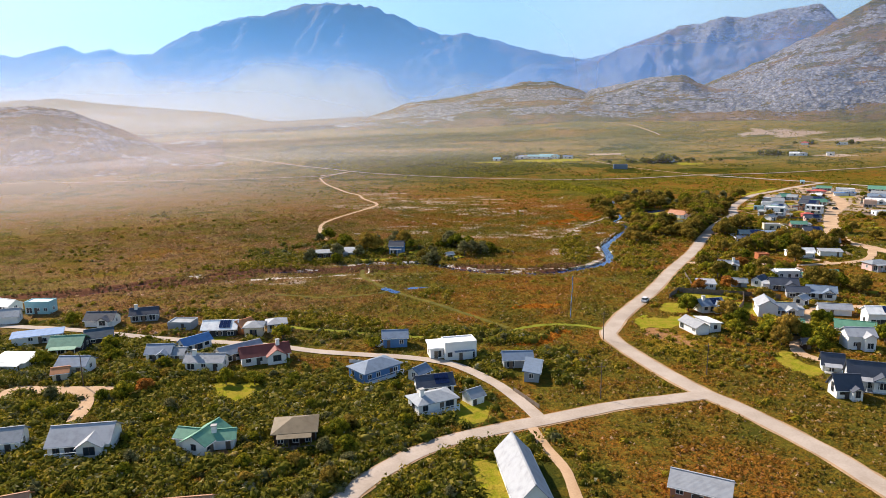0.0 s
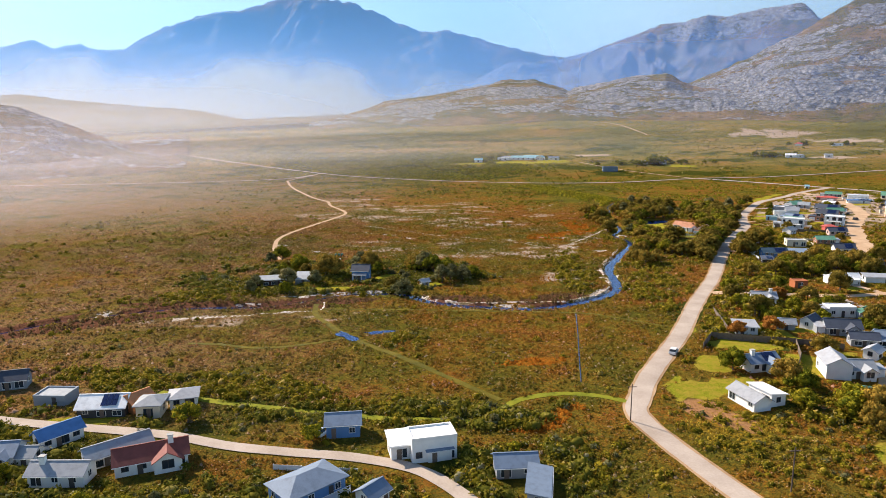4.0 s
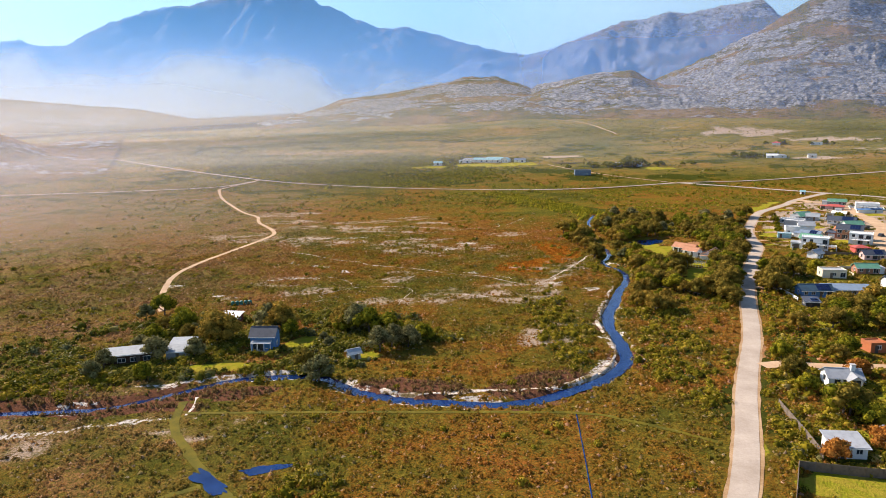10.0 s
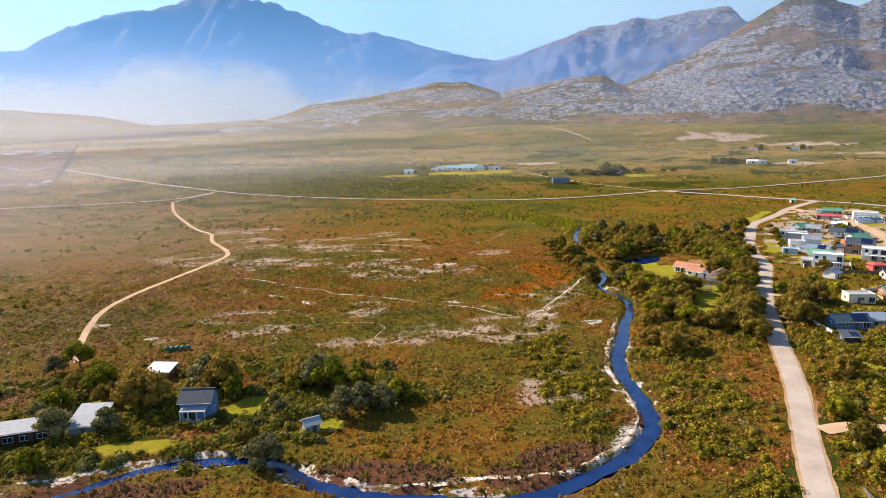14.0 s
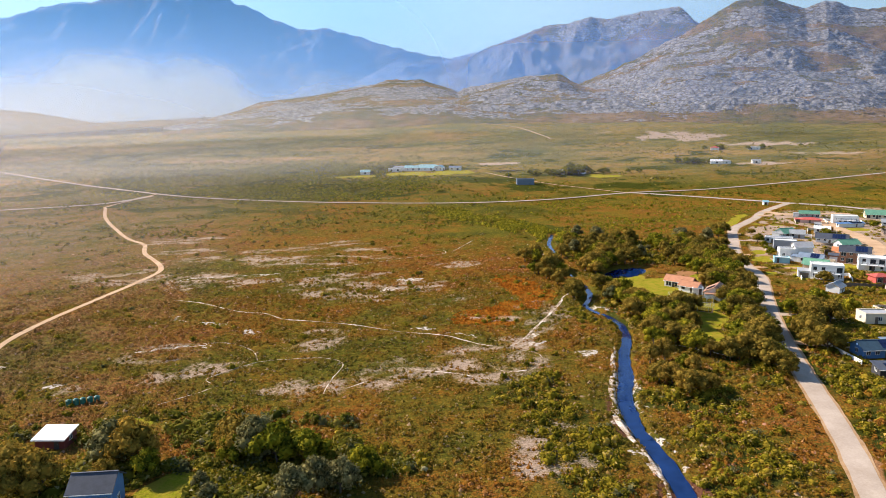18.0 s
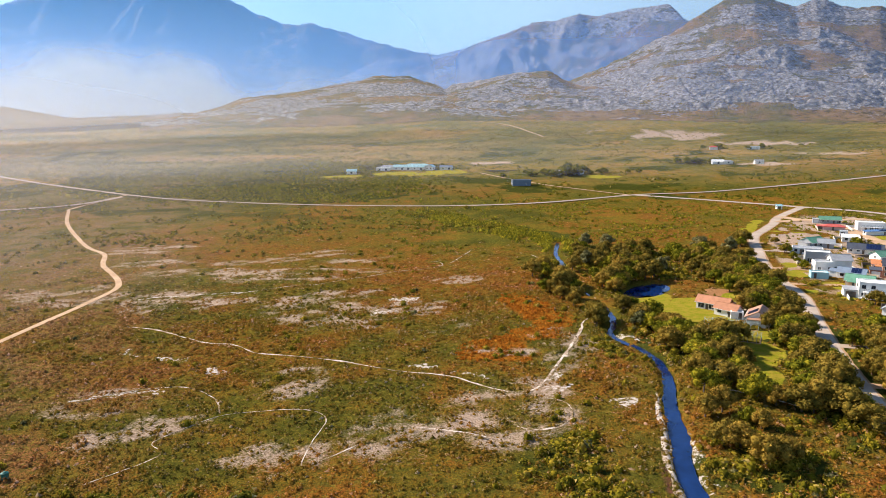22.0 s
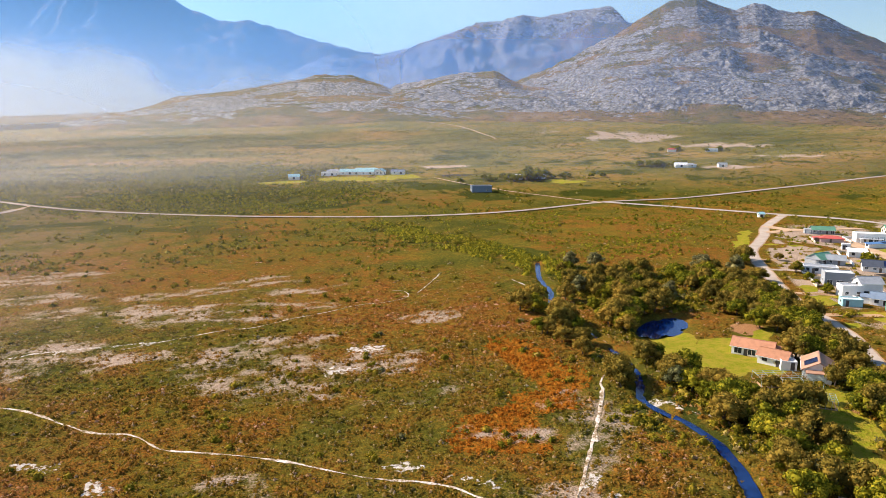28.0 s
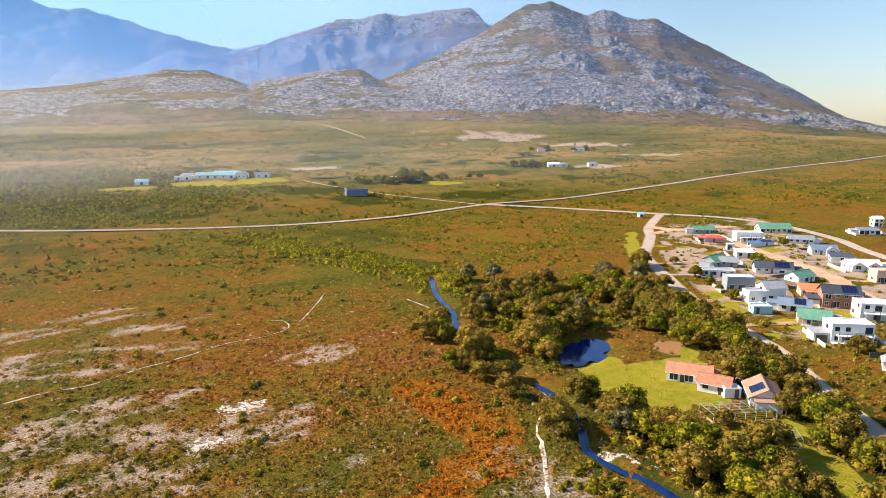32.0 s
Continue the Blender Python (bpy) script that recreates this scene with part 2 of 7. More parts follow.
BARES = [(87.3, 398.1, 9, 9, 0), (92.0, 388.4, 6, 8, 0), (-52.1, 548.0, 26, 10, 0), (-22.3, 494.0, 24, 9, 0), (2.4, 514.1, 20, 8, 5), (-4.4, 448.1, 16, 5, 10), (25.1, 417.2, 16, 4, -5), (68.2, 386.7, 12, 4, 0), (-27.9, 464.1, 14, 6, 0), (16.4, 447.5, 16, 6, 10), (34.1, 456.0, 16, 5, 15), (48.6, 430.1, 14, 5, 0), (22.5, 425.5, 14, 6, 0), (52.3, 409.3, 12, 4, 0), (-49.8, 556.9, 26, 8, 0), (21.1, 524.1, 18, 6, 0), (7.3, 336.8, 10, 3, 0), (-35.6, 516.6, 24, 7, 0), (310, 500, 26, 50, -30), (280, 470, 30, 18, 0), (14.5, 485, 34, 12, 5), (25, 440, 22, 10, 30), (40, 430, 18, 8, 20), (72, 458, 10, 6, 0), (-31, 373, 12, 6, 0), (-49, 352, 9, 4, 0), (60, 350, 22, 14, 0), (85, 372, 8, 16, -20),
         (-62, 470, 22, 14, 0), (-30, 455, 20, 8, 0), (8, 375, 14, 8, 20), (-22, 362, 12, 5, 10), (5, 345, 8, 6, 0), (30, 350, 16, 10, 20), (35, 505, 16, 6, 0), (-20, 252, 8, 4, 0), (55, 300, 12, 16, 0), (-66, 252, 22, 5, 5)]
ORANGES = [(87.5, 417, 9, 15, 10), (66, 383, 11, 9, 0), (80, 401, 9, 7, 0), (70, 392, 7, 6, 0), (27, 181, 9, 4, 0), (31, 210, 12, 3, 10)]
THICKETS = [(90.8, 285.4, 9, 24, -30), (103.0, 324.6, 8, 14, -30), (80.8, 255.3, 8, 12, -30), (67.7, 336.3, 10, 8, 0), (122, 425, 5, 16, 0), (108, 415, 3, 10, 0), (120, 470, 5, 20, -15), (110, 455, 4, 14, 0), (98, 385, 3, 8, 0), (112, 393, 4, 6, 0), (110, 590, 16, 14, 0), (128, 570, 15, 14, 0), (142, 546, 14, 12, 0), (101, 635, 16, 12, 0), (150, 470, 26, 30, -40), (180, 470, 30, 28, -40), (118, 385, 12, 22, -25),
            (145, 372, 18, 20, -35), (125, 340, 14, 20, -30), (100, 322, 10, 16, -30), (-45, 295, 24, 20, 0), (-50, 285, 26, 6, 0), (5, 305, 20, 8, 0), (-10, 284, 26, 3, -3), (60, 330, 10, 12, 0),
            (-70, 115, 40, 22, 0), (-25, 118, 22, 14, 0), (-60, 147, 22, 9, 0), (-90, 170, 40, 14, 0), (-110, 155, 26, 20, 0), (-45, 195, 60, 8, -8), (-30, 140, 16, 14, 0), (20, 160, 20, 8, -30), (10, 183, 20, 4, 0),
            (95, 240, 14, 30, -30), (120, 280, 16, 26, -30), (150, 330, 18, 40, -32), (90, 175, 18, 10, 0), (0, 800, 60, 50, 0), (20, 890, 80, 40, 0), (255, 798, 50, 10, -15), (420, 828, 34, 9, -20), (0, 100, 14, 10, 0),
            (30, 160, 10, 12, 0), (62, 300, 10, 30, 0), (-75, 275, 30, 6, 0), (0, 222, 6, 9, 20), (205, 440, 8, 14, -30), (120, 322, 10, 12, 0), (-95, 200, 30, 6, 0)]
REEDS = [(-120, 240, 50, 6, 20), (-25, 270, 14, 3, 8), (-45, 263, 20, 3, 0), (15, 268, 14, 6, -10), (45, 268, 14, 5, 20), (-70, 268, 30, 4, 0)]
EARTH = [(108, 284, 2.5, 9, -30), (158.5, 424.9, 6, 4, 20), (137.6, 370.4, 3, 2, 0), (137, 372, 4, 2, 0), (63, 178, 4, 10, 30), (-30, 112, 20, 1.5, -8)]
SCRUB_GOLD = [(480, 606, 110, 20, 2), (600, 650, 150, 40, 5), (760, 700, 150, 40, 5), (700, 600, 160, 30, 0), (330, 640, 40, 8, -20), (68, 178, 10, 16, -20), (78, 186, 10, 8, 0)]
KEEP_OFF = [(MAIN_ROAD, 3.6), (SIDE_ROAD, 3.0), (LEFT_ROAD, 2.8), (STUB, 2.4), (YELLOW_DRIVE, 2.2), (CHURCH_DRIVE, 1.6), (WEST_DRIVE, 2.6), (WEST_DRIVE_B, 2.0),
            (TRACK, 2.0), (VILLAGE_ROAD, 3.6), (HILL_ROAD, 3.6), (CROSS_ROAD, 4.5), (RIVER, 2.2), (SAND_PATH, 0.8), (DITCH, 0.7)] + [(pts, w + 0.15) for pts, w in TRAILS + GREEN_WAYS]


def cover(x, y):
    """What grows or lies at a place of the plan: sand, lawn, orange heath, thicket, reeds, bare, earth, gold."""
    jx, jy = x + 9 * (fbm(x / 9, y / 9, 5) - 0.5) + 26 * (fbm(x / 40, y / 40, 6) - 0.5), y + 9 * (fbm(x / 9, y / 9, 9) - 0.5) + 26 * (fbm(x / 40, y / 40, 10) - 0.5)
    tight = [x + 6 * (fbm(x / 5, y / 5, 5) - 0.5), y + 6 * (fbm(x / 5, y / 5, 9) - 0.5)]
    out = []
    for n, shapes in enumerate((SANDS, LAWNS, ORANGES, THICKETS, REEDS, BARES, EARTH, SCRUB_GOLD)):
        qx, qy = tight if n in (0, 1, 4, 6) else (jx, jy)
        v = np.zeros(np.shape(x))
        for s in shapes:
            near = (abs(x - s[0]) < 2 * max(s[2], s[3]) + 8) & (abs(y - s[1]) < 2 * max(s[2], s[3]) + 8)
            if near.any():
                v[near] = np.maximum(v[near], blob(qx[near], qy[near], *s))
        if n == 1:
            v = np.maximum(v, 0.47 * np.maximum(blob(qx, qy, 165, 600, 70, 60, 20), blob(qx, qy, 120, 545, 40, 30)) * smooth(0.44, 0.6, fbm(x / 16, y / 22, 23)))
        if n == 3:
            v *= 0.45 + 0.55 * smooth(0.38, 0.56, fbm(x / 11, y / 9, 19))
            v = np.maximum(v, smooth(28, 4, x + 0.35 * (y - 120)) * smooth(165, 138, y) * (0.55 + 0.45 * smooth(0.36, 0.5, fbm(x / 13, y / 11, 29))))
        if n == 5:
            v *= 0.35 + 0.65 * smooth(0.36, 0.6, fbm(x / 7, y / 3.2, 15))
            rx = np.interp(y, [q[1] for q in MAIN_ROAD], [q[0] for q in MAIN_ROAD])
            v = np.maximum(v, 1.25 * smooth(5, 10, x - rx) * smooth(390, 430, y) * smooth(580, 560, y) * smooth(16, 8, x - 0.66 * y) * smooth(0.36, 0.5, fbm(x / 9, y / 9, 43)))
        out.append(v)
    return out


RIVER_LINE = spline(RIVER, 3.0)


def river_half(x, y):
    return (0.55 + 0.45 * smooth(-45, -5, x)) * (1.75 - 0.75 * smooth(335, 385, y) - 0.7 * smooth(415, 426, y) * smooth(460, 450, y))


def ground_height(x, y):
    x, y = np.asarray(x, float), np.asarray(y, float)
    r = np.hypot(x, y)
    side = np.interp(np.degrees(np.arctan2(x, y)), [-60, -25, -5, 10, 38, 58, 90], [0.35, 0.45, 0.8, 1, 1, 0.3, 0.2])
    z = side * np.interp(r, [0, 690, 780, 930, 1090, 1230, 1350, 1500, 6000], [0, 0, 4.5, 13, 22, 36, 51, 57, 57]) + 0.5 * (fbm(x / 60, y / 60, 3, 2) - 0.5)
    z = z + smooth(900, 1300, r) * 9 * (fbm(x / 180, y / 180, 7) - 0.5)
    near = (x > -260) & (x < 170) & (y > 170) & (y < 540)
    if np.any(near):
        d = line_dist(x[near], y[near], RIVER_LINE)
        p = POND
        z = np.array(z)
        z[near] = z[near] - 1.3 * smooth(1.45, 0.8, d / river_half(x[near], y[near])) - 1.2 * blob(x[near], y[near], p[0], p[1], p[2] * 0.9, p[3] * 0.9, p[4])
    return z


def height_at(x, y):
    return float(ground_height(np.array([x]), np.array([y]))[0])

# ---- materials ----
def nodes_of(name, rough=0.8, metal=0.0, spec=0.3):
    m = bpy.data.materials.new(name)
    m.use_nodes = True
    b = m.node_tree.nodes["Principled BSDF"]
    b.inputs["Roughness"].default_value, b.inputs["Metallic"].default_value = rough, metal
    b.inputs["Specular IOR Level"].default_value = spec
    return m, m.node_tree, b


def place(nt):
    return nt.nodes.new("ShaderNodeNewGeometry").outputs["Position"]


def noise_of(nt, where, scale, detail=4.0, rough=0.55, stretch=None):
    n = nt.nodes.new("ShaderNodeTexNoise")
    n.inputs["Scale"].default_value, n.inputs["Detail"].default_value, n.inputs["Roughness"].default_value = scale, detail, rough
    if stretch:
        mp = nt.nodes.new("ShaderNodeMapping")
        mp.inputs["Scale"].default_value = stretch
        nt.links.new(where, mp.inputs["Vector"])
        where = mp.outputs[0]
    nt.links.new(where, n.inputs["Vector"])
    return n.outputs["Fac"]


def ramp(nt, fac, stops):
    r = nt.nodes.new("ShaderNodeValToRGB")
    while len(r.color_ramp.elements) < len(stops):
        r.color_ramp.elements.new(0.5)
    for e, (p, c) in zip(r.color_ramp.elements, stops):
        e.position, e.color = p, (*c, 1) if len(c) == 3 else c
    nt.links.new(fac, r.inputs[0])
    return r.outputs["Color"]


def band(nt, fac, lo, hi):
    r = nt.nodes.new("ShaderNodeMapRange")
    r.interpolation_type = "SMOOTHSTEP"
    r.inputs["From Min"].default_value, r.inputs["From Max"].default_value = lo, hi
    nt.links.new(fac, r.inputs["Value"])
    return r.outputs[0]


def calc(nt, op, a, b=None):
    n = nt.nodes.new("ShaderNodeMath")
    n.operation = op
    for i, v in enumerate((a, b)):
        if v is None:
            continue
        if isinstance(v, (int, float)):
            n.inputs[i].default_value = v
        else:
            nt.links.new(v, n.inputs[i])
    return n.outputs[0]


def blend(nt, fac, a, b, kind="MIX"):
    n = nt.nodes.new("ShaderNodeMix")
    n.data_type, n.blend_type = "RGBA", kind
    for sock, v in ((n.inputs[0], fac), (n.inputs[6], a), (n.inputs[7], b)):
        if isinstance(v, (int, float)):
            sock.default_value = v
        elif isinstance(v, tuple):
            sock.default_value = (*v, 1)
        else:
            nt.links.new(v, sock)
    return n.outputs[2]


def relief(nt, b, height, strength, distance):
    n = nt.nodes.new("ShaderNodeBump")
    n.inputs["Strength"].default_value, n.inputs["Distance"].default_value = strength, distance
    nt.links.new(height, n.inputs["Height"])
    nt.links.new(n.outputs[0], b.inputs["Normal"])


def plain(name, colour, rough=0.7, metal=0.0, wear=0.25, scale=0.6, grain=12.0, bump=0.2, ribs=0.0, vary=0.0):
    """A painted, rendered or metal surface: stains at one scale, grain at another, and ribs for sheet metal."""
    m, nt, b = nodes_of(name, rough, metal)
    tc = nt.nodes.new("ShaderNodeTexCoord").outputs["Object"]
    stain, fine = noise_of(nt, tc, scale), noise_of(nt, tc, grain, 3)
    dark, light = tuple(c * (1 - wear) for c in colour), tuple(min(1, c * (1 + wear * 0.5)) for c in colour)
    c = ramp(nt, stain, [(0.3, dark), (0.5, colour), (0.75, light)])
    c = blend(nt, 0.25, c, ramp(nt, fine, [(0.3, dark), (0.7, light)]))
    if vary:
        inf = nt.nodes.new("ShaderNodeObjectInfo").outputs["Random"]
        hs = nt.nodes.new("ShaderNodeHueSaturation")
        nt.links.new(c, hs.inputs["Color"])
        nt.links.new(calc(nt, "ADD", calc(nt, "MULTIPLY", inf, vary), 1 - vary / 2), hs.inputs["Value"])
        c = hs.outputs[0]
    nt.links.new(c, b.inputs["Base Color"])
    h = fine
    if ribs:
        w = nt.nodes.new("ShaderNodeTexWave")
        w.inputs["Scale"].default_value = ribs
        w.inputs["Distortion"].default_value = 0.0
        nt.links.new(tc, w.inputs["Vector"])
        h = calc(nt, "ADD", w.outputs["Fac"], calc(nt, "MULTIPLY", fine, 0.3))
    relief(nt, b, h, bump, 0.04)
    return m


# plant colours by place: olive, brown and gold patches that drift over the plain
def heath_colour(nt, where):
    big, mid, small = noise_of(nt, where, 0.012, 3), noise_of(nt, where, 0.07, 4), noise_of(nt, where, 0.9, 4, 0.7)
    mixed = calc(nt, "ADD", calc(nt, "MULTIPLY", big, 0.42), calc(nt, "ADD", calc(nt, "MULTIPLY", mid, 0.38), calc(nt, "MULTIPLY", small, 0.2)))
    xyz = nt.nodes.new("ShaderNodeSeparateXYZ")
    nt.links.new(where, xyz.inputs[0])
    mixed = calc(nt, "SUBTRACT", mixed, calc(nt, "MULTIPLY", calc(nt, "ADD", calc(nt, "MULTIPLY", band(nt, xyz.outputs[1], 340, 230), band(nt, xyz.outputs[0], 55, 5)), calc(nt, "ADD", calc(nt, "MULTIPLY", band(nt, xyz.outputs[1], 490, 700), 1.7), calc(nt, "MULTIPLY", calc(nt, "MULTIPLY", band(nt, xyz.outputs[1], 325, 360), band(nt, xyz.outputs[1], 450, 390)), calc(nt, "MULTIPLY", band(nt, xyz.outputs[0], -25, 10), 1.3)))), 0.024))
    # paler patches to the west: veiling haze painted into the heath colour
    west = calc(nt, "MULTIPLY", band(nt, xyz.outputs[0], 5, -75), calc(nt, "MULTIPLY", band(nt, xyz.outputs[1], 150, 200), calc(nt, "ADD", 0.1, calc(nt, "MULTIPLY", band(nt, mid, 0.38, 0.6), 0.5))))
    return blend(nt, west, ramp(nt, mixed, [(0.36, (0.052, 0.062, 0.009)), (0.42, (0.11, 0.10, 0.012)), (0.475, (0.195, 0.118, 0.014)), (0.525, (0.275, 0.112, 0.016)), (0.59, (0.30, 0.098, 0.020)), (0.66, (0.28, 0.145, 0.07))]), (0.30, 0.19, 0.115)), small, mid


def ground_material():
    m, nt, b = nodes_of("heath_ground", 1.0, 0, 0.0)
    p = place(nt)
    base, small, mid = heath_colour(nt, p)
    fine = noise_of(nt, p, 2.5, 5, 0.75)
    # shade in the gaps between tufts, painted as fine dark speckle
    base = blend(nt, band(nt, fine, 0.54, 0.40), base, (0.075, 0.062, 0.014))
    far = noise_of(nt, p, 0.35, 5, 0.75)
    base = blend(nt, calc(nt, "MULTIPLY", band(nt, far, 0.52, 0.38), 0.6), base, (0.075, 0.075, 0.014))
    mott = noise_of(nt, p, 0.6, 4, 0.7)
    base = blend(nt, calc(nt, "MULTIPLY", band(nt, mott, 0.53, 0.64), 0.6), base, (0.24, 0.18, 0.028))
    sep = nt.nodes.new("ShaderNodeSeparateXYZ")
    nt.links.new(p, sep.inputs[0])
    bands = noise_of(nt, p, 0.012, 5, 0.65, (0.45, 1.3, 1))
    moor = ramp(nt, bands, [(0.34, (0.085, 0.095, 0.03)), (0.45, (0.17, 0.15, 0.04)), (0.53, (0.25, 0.18, 0.05)), (0.60, (0.34, 0.20, 0.06)), (0.70, (0.30, 0.22, 0.12))])
    moor = blend(nt, calc(nt, "MULTIPLY", band(nt, noise_of(nt, p, 0.11, 5, 0.7), 0.52, 0.38), 0.7), moor, (0.06, 0.07, 0.02))
    base = blend(nt, calc(nt, "MULTIPLY", band(nt, sep.outputs[1], 640, 900), 0.8), base, moor)
    a1, a2 = nt.nodes.new("ShaderNodeAttribute"), nt.nodes.new("ShaderNodeAttribute")
    a1.attribute_name, a2.attribute_name = "cover_a", "cover_b"
    s1, s2 = nt.nodes.new("ShaderNodeSeparateColor"), nt.nodes.new("ShaderNodeSeparateColor")
    nt.links.new(a1.outputs["Color"], s1.inputs[0])
    nt.links.new(a2.outputs["Color"], s2.inputs[0])

    def lay(under, amount, colour, lo=0.35, hi=0.6, grain=0.5):
        f = calc(nt, "ADD", calc(nt, "MULTIPLY", amount, 1 - grain * 0.35), calc(nt, "MULTIPLY", calc(nt, "SUBTRACT", small, 0.5), grain))
        return blend(nt, band(nt, f, lo, hi), under, colour)

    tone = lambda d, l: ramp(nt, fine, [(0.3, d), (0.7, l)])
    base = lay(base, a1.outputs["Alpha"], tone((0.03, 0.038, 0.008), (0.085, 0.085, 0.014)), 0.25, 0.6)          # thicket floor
    base = lay(base, s1.outputs[2], blend(nt, band(nt, fine, 0.34, 0.54), base, (0.36, 0.115, 0.012)), 0.25, 0.60, 1.3)                             # orange heath
    base = lay(base, s2.outputs[0], tone((0.10, 0.045, 0.025), (0.19, 0.085, 0.05)))                           # reeds
    base = lay(base, s2.outputs[2], tone((0.30, 0.14, 0.06), (0.45, 0.24, 0.11)))                              # bare red earth
    base = lay(base, a2.outputs["Alpha"], tone((0.24, 0.15, 0.014), (0.46, 0.26, 0.018)), 0.25, 0.85, 1.9)                        # gold scrub
    speck = noise_of(nt, p, 0.9, 7, 0.8)
    f = calc(nt, "ADD", calc(nt, "MULTIPLY", s2.outputs[1], 0.34), calc(nt, "ADD", calc(nt, "MULTIPLY", speck, 0.7), calc(nt, "MULTIPLY", mid, 0.5)))
    base = blend(nt, band(nt, calc(nt, "ADD", f, calc(nt, "MULTIPLY", calc(nt, "SUBTRACT", fine, 0.5), 0.55)), 0.74, 1.02), base, tone((0.28, 0.18, 0.11), (0.58, 0.45, 0.35)))             # thin pale soil
    grass = blend(nt, calc(nt, "MULTIPLY", band(nt, far, 0.40, 0.58), 0.6), tone((0.16, 0.185, 0.010), (0.34, 0.31, 0.025)), (0.40, 0.27, 0.045))
    base = lay(base, s1.outputs[1], grass, 0.4, 0.55, 0.35)              # mown grass
    base = lay(base, s1.outputs[0], tone((0.46, 0.38, 0.31), (0.80, 0.73, 0.66)), 0.38, 0.52, 1.5)              # white sand
    nt.links.new(base, b.inputs["Base Color"])
    relief(nt, b, calc(nt, "ADD", fine, calc(nt, "MULTIPLY", far, 2.0)), 0.9, 0.5)
    return m


def rock_material():
    """Weathered sandstone ledges and boulders breaking through brown and olive mountain scrub."""
    m, nt, b = nodes_of("mountain_rock", 1.0, 0, 0.0)
    p = place(nt)
    n1, n2, n3, n4 = noise_of(nt, p, 0.006, 5, 0.6), noise_of(nt, p, 0.028, 6, 0.65, (1, 1, 2.2)), noise_of(nt, p, 0.075, 6, 0.75, (1, 1, 2.0)), noise_of(nt, p, 0.2, 4, 0.8)
    scrub = ramp(nt, calc(nt, "ADD", calc(nt, "MULTIPLY", n1, 0.55), calc(nt, "MULTIPLY", n2, 0.45)), [(0.36, (0.12, 0.125, 0.045)), (0.46, (0.21, 0.17, 0.065)), (0.54, (0.31, 0.19, 0.085)), (0.64, (0.36, 0.25, 0.14))])
    scrub = blend(nt, calc(nt, "MULTIPLY", band(nt, n3, 0.50, 0.38), 0.75), scrub, (0.06, 0.062, 0.03))
    vor = nt.nodes.new("ShaderNodeTexVoronoi")
    vor.feature = "DISTANCE_TO_EDGE"
    vor.inputs["Scale"].default_value = 0.06
    jit = nt.nodes.new("ShaderNodeMapping")
    jit.inputs["Scale"].default_value = (1, 1, 1.9)
    nt.links.new(p, jit.inputs["Vector"])
    nt.links.new(jit.outputs[0], vor.inputs["Vector"])
    crack = band(nt, calc(nt, "ADD", vor.outputs["Distance"], calc(nt, "MULTIPLY", calc(nt, "SUBTRACT", n4, 0.5), 0.35)), 0.02, 0.16)
    rock = ramp(nt, calc(nt, "ADD", calc(nt, "MULTIPLY", n3, 0.55), calc(nt, "MULTIPLY", n4, 0.45)), [(0.36, (0.20, 0.20, 0.205)), (0.47, (0.36, 0.35, 0.355)), (0.55, (0.50, 0.48, 0.475)), (0.66, (0.66, 0.63, 0.61))])
    rock = blend(nt, calc(nt, "MULTIPLY", calc(nt, "SUBTRACT", 1.0, crack), 0.55), rock, (0.075, 0.075, 0.06))
    at = nt.nodes.new("ShaderNodeAttribute")
    at.attribute_name = "rockiness"
    f = calc(nt, "ADD", calc(nt, "MULTIPLY", at.outputs["Fac"], 0.55), calc(nt, "ADD", calc(nt, "MULTIPLY", n2, 0.8), calc(nt, "MULTIPLY", n3, 0.6)))
    nt.links.new(blend(nt, band(nt, f, 0.90, 1.02), scrub, rock), b.inputs["Base Color"])
    relief(nt, b, calc(nt, "ADD", calc(nt, "MULTIPLY", crack, calc(nt, "MULTIPLY", at.outputs["Fac"], 0.5)), calc(nt, "ADD", n4, calc(nt, "MULTIPLY", n3, 1.6))), 0.9, 12.0)
    return m


def plant_material(name, stops, use_place=False, gloss=0.75):
    """Leaves: each clump has a colour of its own."""
    m, nt, b = nodes_of(name, gloss, 0, 0.02)
    geo = nt.nodes.new("ShaderNodeNewGeometry")
    isl = geo.outputs["Random Per Island"]
    c = ramp(nt, isl, stops)
    if use_place:
        c = blend(nt, 0.66, c, heath_colour(nt, geo.outputs["Position"])[0])
        c = blend(nt, 1.0, c, ramp(nt, isl, [(0.0, (0.72, 0.70, 0.70)), (0.5, (1.02, 0.98, 1.0)), (0.9, (1.3, 1.25, 1.25)), (1.0, (1.6, 1.5, 1.6))]), "MULTIPLY")
    else:
        inf = nt.nodes.new("ShaderNodeObjectInfo").outputs["Random"]
        c = blend(nt, 1.0, c, ramp(nt, inf, [(0.0, (0.7, 0.75, 0.7)), (1.0, (1.3, 1.2, 1.1))]), "MULTIPLY")
    nt.links.new(c, b.inputs["Base Color"])
    t = nt.nodes.new("ShaderNodeBsdfTranslucent")
    nt.links.new(c, t.inputs[0])
    mx = nt.nodes.new("ShaderNodeMixShader")
    mx.inputs[0].default_value = 0.30
    nt.links.new(b.outputs[0], mx.inputs[1])
    nt.links.new(t.outputs[0], mx.inputs[2])
    nt.links.new(mx.outputs[0], nt.nodes["Material Output"].inputs[0])
    return m


